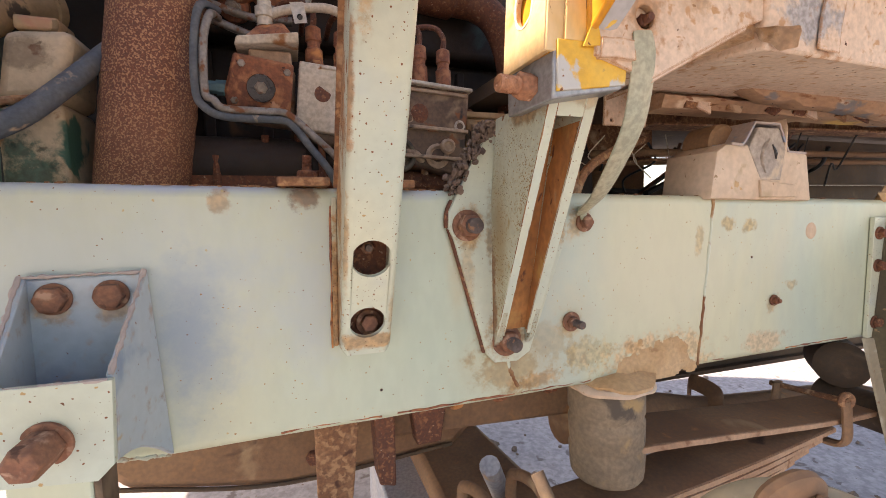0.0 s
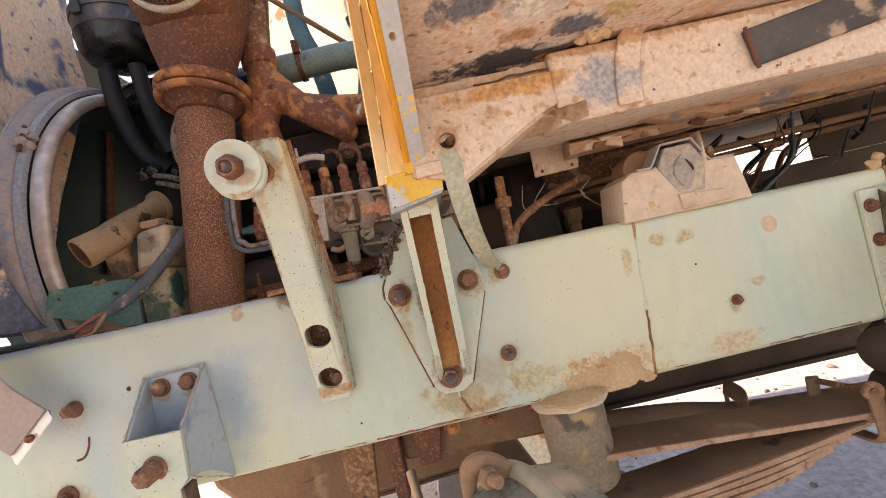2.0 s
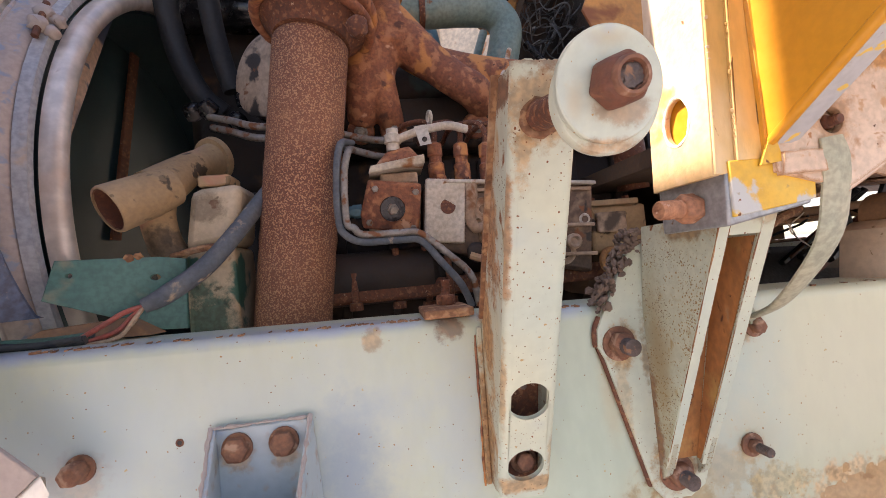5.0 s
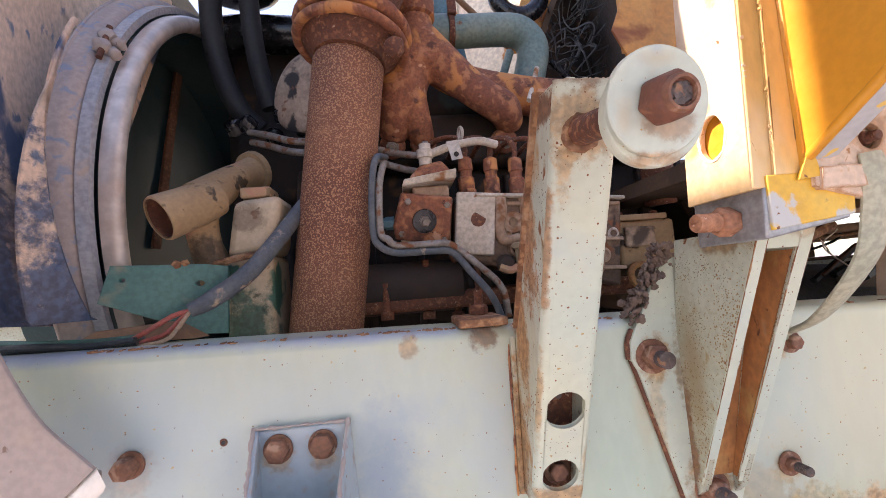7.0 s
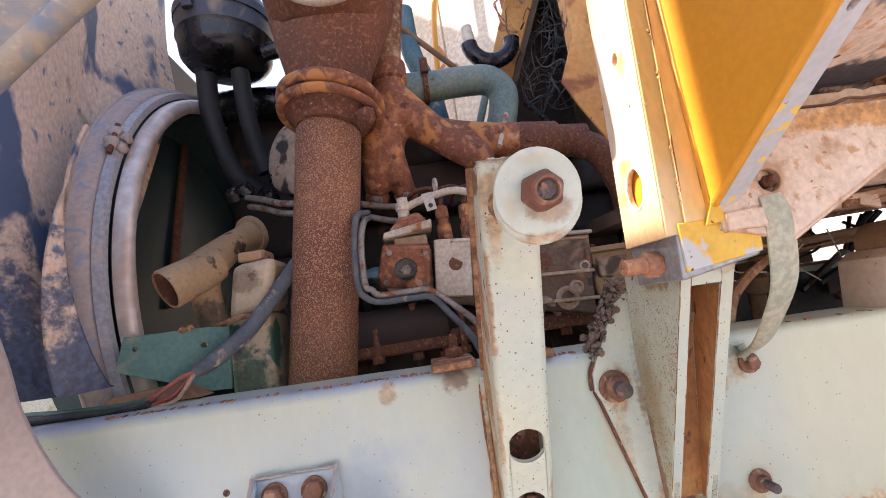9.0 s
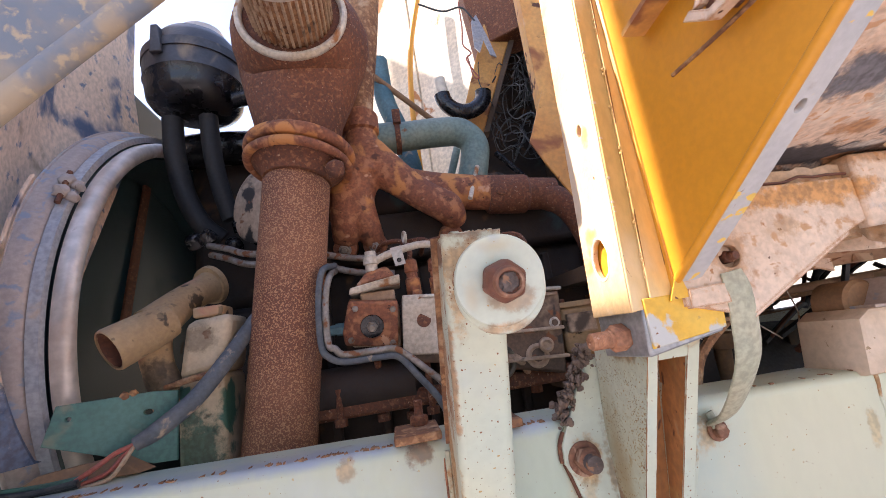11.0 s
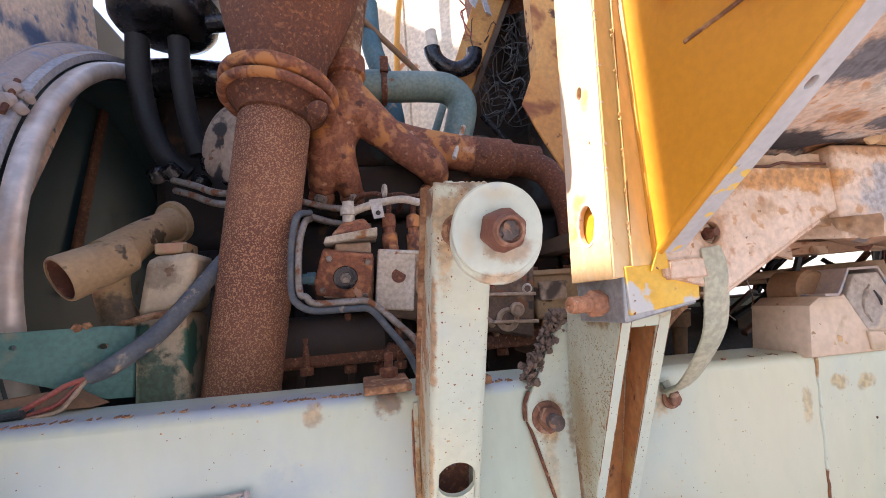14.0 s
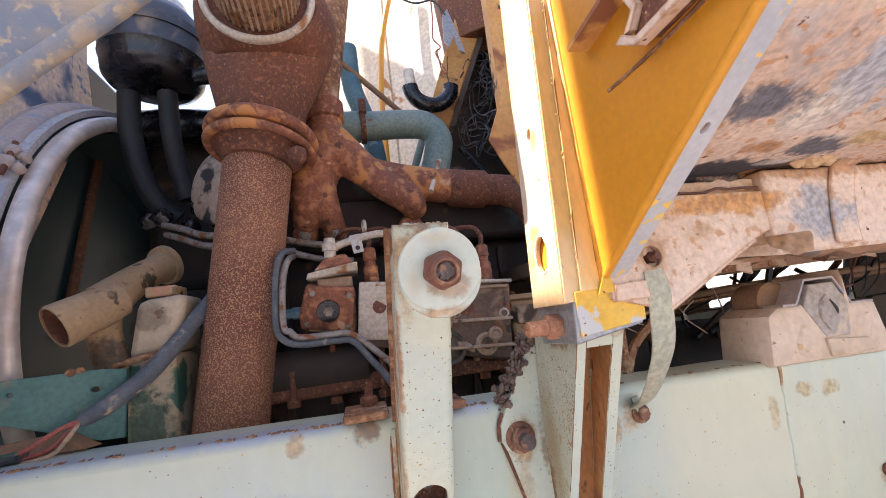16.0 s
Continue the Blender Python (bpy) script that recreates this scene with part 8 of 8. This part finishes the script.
part("nipple", tube([(0.190, 0.700, 1.195), (0.205, 0.690, 1.190), (0.222, 0.702, 1.176), (0.232, 0.725, 1.160)], 0.007, seg=10), "alu", ip)
part("nipple_end", lathe((0.230, 0.724, 1.163), (0.25, 0.1, -0.6), [(0, 0.009), (0.014, 0.009), (0.016, 0.006)], seg=8), "rust", ip)
part("pipe_clip", bm_torus(bm_new(), (0.045, 0.715, 1.432), (1, 0.2, 0), 0.010, 0.003, seg=20, ring=6), "alu_pale", ip)
for k in range(2):
    dx, dz = 0.011 * k, 0.011 * k
    tagged(part("feed_line", tube([(-0.085, 0.72, 1.398 - dz), (-0.100 + dx, 0.668, 1.380 - dz), (-0.108 + dx, 0.656, 1.33), (-0.110 + dx, 0.655, 1.262), (-0.100 + dx, 0.655, 1.240 + dz), (-0.075, 0.655, 1.229 + dz), (-0.02, 0.655, 1.228 + dz), (0.008, 0.655, 1.224 + dz), (0.035 + dx, 0.652, 1.190 + dz), (0.060 + dx * 1.5, 0.645, 1.155 + dz), (0.075 + dx, 0.65, 1.12)], 0.0055, seg=10), "steel" if k else "cable"), "bent steel fuel feed line beside the injection pump", "fuel line", "fuel feed lines")

# ---- exhaust manifold ----
mf = thing("exhaust_manifold", (0.0, 0.82, 1.45), "orange-brown rusted cast exhaust manifold elbow and pipe", "manifold")
cast = bm_new()
bm_tube(cast, [(-0.014, 0.80, 1.705), (-0.014, 0.80, 1.665), (-0.012, 0.80, 1.625), (-0.012, 0.80, 1.59)], [0.035, 0.037, 0.046, 0.050], seg=24)
bm_tube(cast, [(-0.018, 0.80, 1.62), (-0.042, 0.795, 1.575), (-0.055, 0.795, 1.535), (-0.062, 0.80, 1.495), (-0.072, 0.82, 1.462)], [0.044, 0.044, 0.040, 0.033, 0.025], seg=22)
bm_tube(cast, [(-0.014, 0.80, 1.62), (-0.030, 0.795, 1.575), (-0.034, 0.79, 1.535), (-0.022, 0.795, 1.490), (-0.012, 0.82, 1.458)], [0.044, 0.040, 0.034, 0.027, 0.024], seg=22)
bm_tube(cast, [(-0.004, 0.80, 1.640), (0.036, 0.79, 1.595), (0.075, 0.785, 1.555), (0.112, 0.785, 1.525), (0.146, 0.79, 1.503), (0.165, 0.82, 1.48)], [0.044, 0.038, 0.033, 0.032, 0.034, 0.026], seg=22)
bm_tube(cast, [(0.00, 0.825, 1.620), (0.06, 0.83, 1.588), (0.12, 0.83, 1.565), (0.19, 0.828, 1.548), (0.262, 0.825, 1.536)], [0.030, 0.034, 0.037, 0.039, 0.039], seg=24)
bmesh.ops.recalc_face_normals(cast, faces=cast.faces)
body = part("body", cast, "rust_orange", mf, "branched casting grown together")
fuse = body.modifiers.new("fuse", "REMESH")
fuse.mode, fuse.voxel_size, fuse.use_smooth_shade = "VOXEL", 0.0042, True
ease = body.modifiers.new("ease", "SMOOTH")
ease.factor, ease.iterations = 0.5, 9
part("collar", lathe((-0.015, 0.80, 1.690), (0, 0, 1), [(0, 0.036), (0.004, 0.042), (0.040, 0.043), (0.046, 0.038)], seg=32), "rust_orange", mf, "turned collar")
part("riser", tube([(-0.016, 0.80, 1.73), (-0.008, 0.80, 1.80), (0.010, 0.80, 1.90), (0.030, 0.80, 2.03)], [0.034, 0.036, 0.036, 0.036], seg=24), "rust_dusty", mf, "dusty rising pipe")
part("sleeve", lathe((0.245, 0.826, 1.534), (0.99, -0.02, -0.10), [(0, 0.040), (0.006, 0.043), (0.082, 0.043), (0.090, 0.036), (0.15, 0.035)], seg=32), "rust", mf, "dark rusty sleeve joint")
part("sleeve_plug", lathe((0.265, 0.788, 1.530), (0, -1, 0.1), [(0, 0.014), (0.006, 0.014), (0.008, 0.010)], seg=18), "rust", mf)
part("tail", tube([(0.36, 0.82, 1.52), (0.41, 0.80, 1.48), (0.44, 0.79, 1.40), (0.45, 0.80, 1.3)], 0.030, seg=20), "rust", mf)
for x in (-0.072, -0.011, 0.150):
    part("foot", lathe((x, 0.815, 1.449), (0, -1, -0.3), [(-0.02, 0.026), (0.004, 0.024), (0.006, 0.020)], seg=20), "rust_orange", mf)
    bolt((x, 0.807, 1.444), (0, -1, -0.3), 0.010, mf, 0.009, 0.005, 0.005, 0.0125, "steel", "nut")
tagged(part("dip_rod", cyl((0.195, 0.78, 1.515), (0.232, 0.82, 1.60), 0.005), "alu_pale"), "short bright metal rod standing on the manifold", "rod")

# ---- coolant pipe, hoses and far fittings ----
cp = thing("coolant_pipe", (0.1, 0.9, 1.6), "teal painted coolant pipe bend with dusty hose clamps", "coolant pipe")
part("pipe", tube([(0.005, 0.885, 1.719), (0.08, 0.885, 1.721), (0.17, 0.885, 1.724), (0.222, 0.885, 1.718), (0.250, 0.885, 1.684), (0.243, 0.885, 1.635), (0.222, 0.89, 1.57)], 0.0345, seg=28, sub=8), "teal", cp)
part("sleeve", cyl((0.004, 0.885, 1.719), (0.062, 0.885, 1.720), 0.0375, seg=28), "teal", cp, "dusty rubber sleeve")
part("clamp", lathe((0.064, 0.885, 1.720), (1, 0, 0), [(0, 0.0365), (0, 0.040), (0.012, 0.040), (0.012, 0.0365)], seg=32, caps=False, closed=True), "rust", cp, "rusty hose clamp")
part("clamp_screw", box((0.062, 0.842, 1.737), (0.080, 0.855, 1.772)), "rust", cp, bevel=0.002)
tagged(part("blue_hose", tube([(0.055, 1.05, 2.05), (0.060, 1.04, 1.92), (0.085, 1.03, 1.82), (0.105, 1.02, 1.70), (0.11, 1.02, 1.55)], 0.027, seg=18), "teal_hose"), "blue-green rubber hose behind the coolant pipe", "hose")
tagged(part("thin_hose", tube([(0.235, 1.0, 1.74), (0.205, 1.0, 1.66), (0.175, 1.0, 1.58)], 0.010, seg=12), "teal"), "thin teal hose below the coolant pipe", "hose")
tagged(part("stay_rod", cyl((-0.02, 0.99, 2.02), (0.27, 1.10, 1.80), 0.008), "brown"), "thin rusty stay rod across the bay", "rod")
th = thing("thermostat_housing", (0.14, 1.05, 1.53), "rusty brown thermostat housing behind the pipes", "housing")
part("body", box((0.075, 1.04, 1.54), (0.235, 1.14, 1.66)), "rust", th, bevel=0.01)
part("cap", lathe((0.15, 1.09, 1.655), (0, 0, 1), [(0, 0.05), (0.012, 0.05), (0.016, 0.03), (0.03, 0.025)], seg=20), "rust_orange", th)
fk = thing("fork_clamp", (0.30, 1.06, 1.85), "dark half-round fork clamp on a dusty cream panel", "clamp")
pts = [(0.29 + 0.062 * math.cos(a), 1.06, 1.935 + 0.062 * math.sin(a)) for a in [math.radians(180 + 18 * i) for i in range(11)]]
part("fork", tube(pts, 0.024, seg=12, sub=3, flat=0.8, side=(0, 1, 0)), "black", fk)
part("stem", cyl((0.232, 1.06, 1.93), (0.228, 1.06, 1.985), 0.016), "white", fk)
part("twisted_wire", tube([(0.325, 1.05, 2.24), (0.322, 1.05, 2.15), (0.315, 1.05, 2.09), (0.335, 1.05, 2.06), (0.318, 1.05, 2.04), (0.332, 1.05, 2.00), (0.345, 1.05, 1.975), (0.33, 1.05, 1.98), (0.322, 1.05, 2.05)], 0.0022, seg=8), "wire_red", fk, "faded knotted wire")

# ---- cab front corner and firewall ----
cf2 = thing("cab_corner", (0.33, 0.62, 1.3), "rusty yellow cab front corner sheet with torn edges", "cab corner")
part("corner_sheet", rough_up(prism([(0.318, 0.62, 1.50), (0.46, 0.62, 1.48), (0.46, 0.62, 2.3), (0.345, 0.62, 2.3), (0.320, 0.62, 1.85), (0.318, 0.62, 1.66)], (0.0, 0.005, 0)), 0.003, 25), "rusty_yellow", cf2)
part("torn_gusset", rough_up(prism([(0.276, 0.606, 1.545), (0.318, 0.60, 1.640), (0.345, 0.600, 1.62), (0.345, 0.606, 1.42), (0.300, 0.606, 1.50)], (0, 0.004, 0)), 0.0025, 40), "rusty_yellow", cf2, "torn rusty yellow gusset")
part("post_return", prism([(0.322, 0.626, 1.52), (0.324, 0.665, 1.54), (0.338, 0.675, 2.3), (0.330, 0.626, 2.3)], (0.005, 0, 0)), "rusty_yellow", cf2)
fw = thing("firewall", (0.6, 1.1, 1.3), "dark rusty cab firewall behind the engine bay", "firewall")
part("panel", bm_hexa(bm_new(), [(0.50, 0.81, 1.28), (0.70, 2.0, 1.28), (0.71, 2.0, 1.28), (0.51, 0.81, 1.28), (0.50, 0.81, 2.5), (0.70, 2.0, 2.5), (0.71, 2.0, 2.5), (0.51, 0.81, 2.5)]), "engine", fw)
part("bulkhead", prism([(0.33, 1.245, 1.30), (0.75, 1.245, 1.30), (0.75, 1.245, 2.40), (0.55, 1.245, 2.34), (0.355, 1.245, 1.87), (0.318, 1.245, 1.75)], (0, 0.006, 0)), "engine", fw, "dark inner bulkhead")
part("cowl", rough_up(bm_hexa(bm_new(), [(0.385, 1.14, 2.145), (0.66, 0.86, 2.10), (0.68, 1.00, 2.10), (0.41, 1.27, 2.145), (0.36, 1.14, 2.44), (0.66, 0.86, 2.44), (0.68, 1.00, 2.44), (0.39, 1.27, 2.44)]), 0.01, 9), "rust", fw, "rotten rusty cowl", bevel=0.004)
part("diagonal_beam", bm_hexa(bm_new(), [(0.262, 1.11, 1.82), (0.340, 1.10, 1.82), (0.360, 1.14, 1.82), (0.285, 1.16, 1.82), (0.440, 1.11, 2.28), (0.535, 1.10, 2.26), (0.555, 1.14, 2.26), (0.46, 1.16, 2.28)]), "rusty_yellow", fw, "rusty cream diagonal beam", bevel=0.003)
part("beam_edge", bm_hexa(bm_new(), [(0.341, 1.094, 1.82), (0.358, 1.090, 1.82), (0.363, 1.13, 1.82), (0.345, 1.135, 1.82), (0.536, 1.094, 2.26), (0.553, 1.09, 2.26), (0.558, 1.13, 2.26), (0.54, 1.135, 2.26)]), "brown_dark", fw)
random.seed(17)
hn = thing("wire_harness", (0.42, 1.0, 1.65), "tangled dark grey wire harness hanging by the firewall", "wire harness")
for i in range(40):
    cx, cz = 0.485 + random.uniform(-0.06, 0.05), 1.92 + random.uniform(-0.13, 0.10)
    rr = random.uniform(0.04, 0.10)
    a0 = random.uniform(0, 6.28)
    span = random.uniform(2.0, 4.5)
    pts = [(cx + rr * 0.75 * math.cos(a0 + span * k / 6) + random.uniform(-0.006, 0.006), 1.13 + random.uniform(-0.05, 0.05), cz + rr * math.sin(a0 + span * k / 6)) for k in range(7)]
    part("wire", tube(pts, random.choice((0.0012, 0.0016, 0.0024)), seg=6, sub=4), random.choice(("wire_dark", "wire_dark", "cable", "wire_dark")), hn)
tagged(part("bracket_arm", tube([(0.33, 0.98, 1.70), (0.39, 0.97, 1.62), (0.43, 0.96, 1.55)], 0.008, seg=8), "black"), "thin black stay in the dark corner", "stay")
tagged(part("torn_rag", rough_up(prism([(0.352, 1.05, 2.17), (0.372, 1.05, 2.19), (0.395, 1.05, 2.12), (0.41, 1.05, 2.04), (0.395, 1.05, 2.05), (0.378, 1.05, 2.10), (0.360, 1.05, 2.06), (0.348, 1.05, 2.08)], (0, 0.006, 0)), 0.006, 30), "blue_grey"), "torn blue-grey rag caught on the cowl", "rag")
tagged(part("thin_wire", tube([(0.20, 1.05, 2.24), (0.27, 1.05, 2.21), (0.33, 1.05, 2.22), (0.365, 1.05, 2.17)], 0.003, seg=6), "wire_dark"), "loose thin wire hanging from the cowl", "wire")

# ---- bright yard beyond ----
nb = thing("neighbour_vehicle", (0.4, 3.0, 0), "sunlit cream vehicle body with rust patches beyond the bay", "vehicle")
part("body_panel", prism([(-0.45, 2.46, -0.03), (0.29, 1.975, -0.03), (0.29, 1.975, 3.3), (-0.45, 2.46, 3.3)], (0.03, 0.04, 0)), "white", nb)
part("side_panel", prism([(0.30, 1.965, -0.03), (0.62, 1.70, -0.03), (0.62, 1.70, 3.3), (0.30, 1.965, 3.3)], (0.03, 0.03, 0)), "white", nb)
part("yellow_hoop", tube([(0.22, 1.86, 1.5), (0.222, 1.86, 2.2), (0.236, 1.86, 2.5), (0.272, 1.86, 2.75), (0.34, 1.84, 3.0)], 0.014, seg=14), "yellow", nb, "yellow painted hoop")
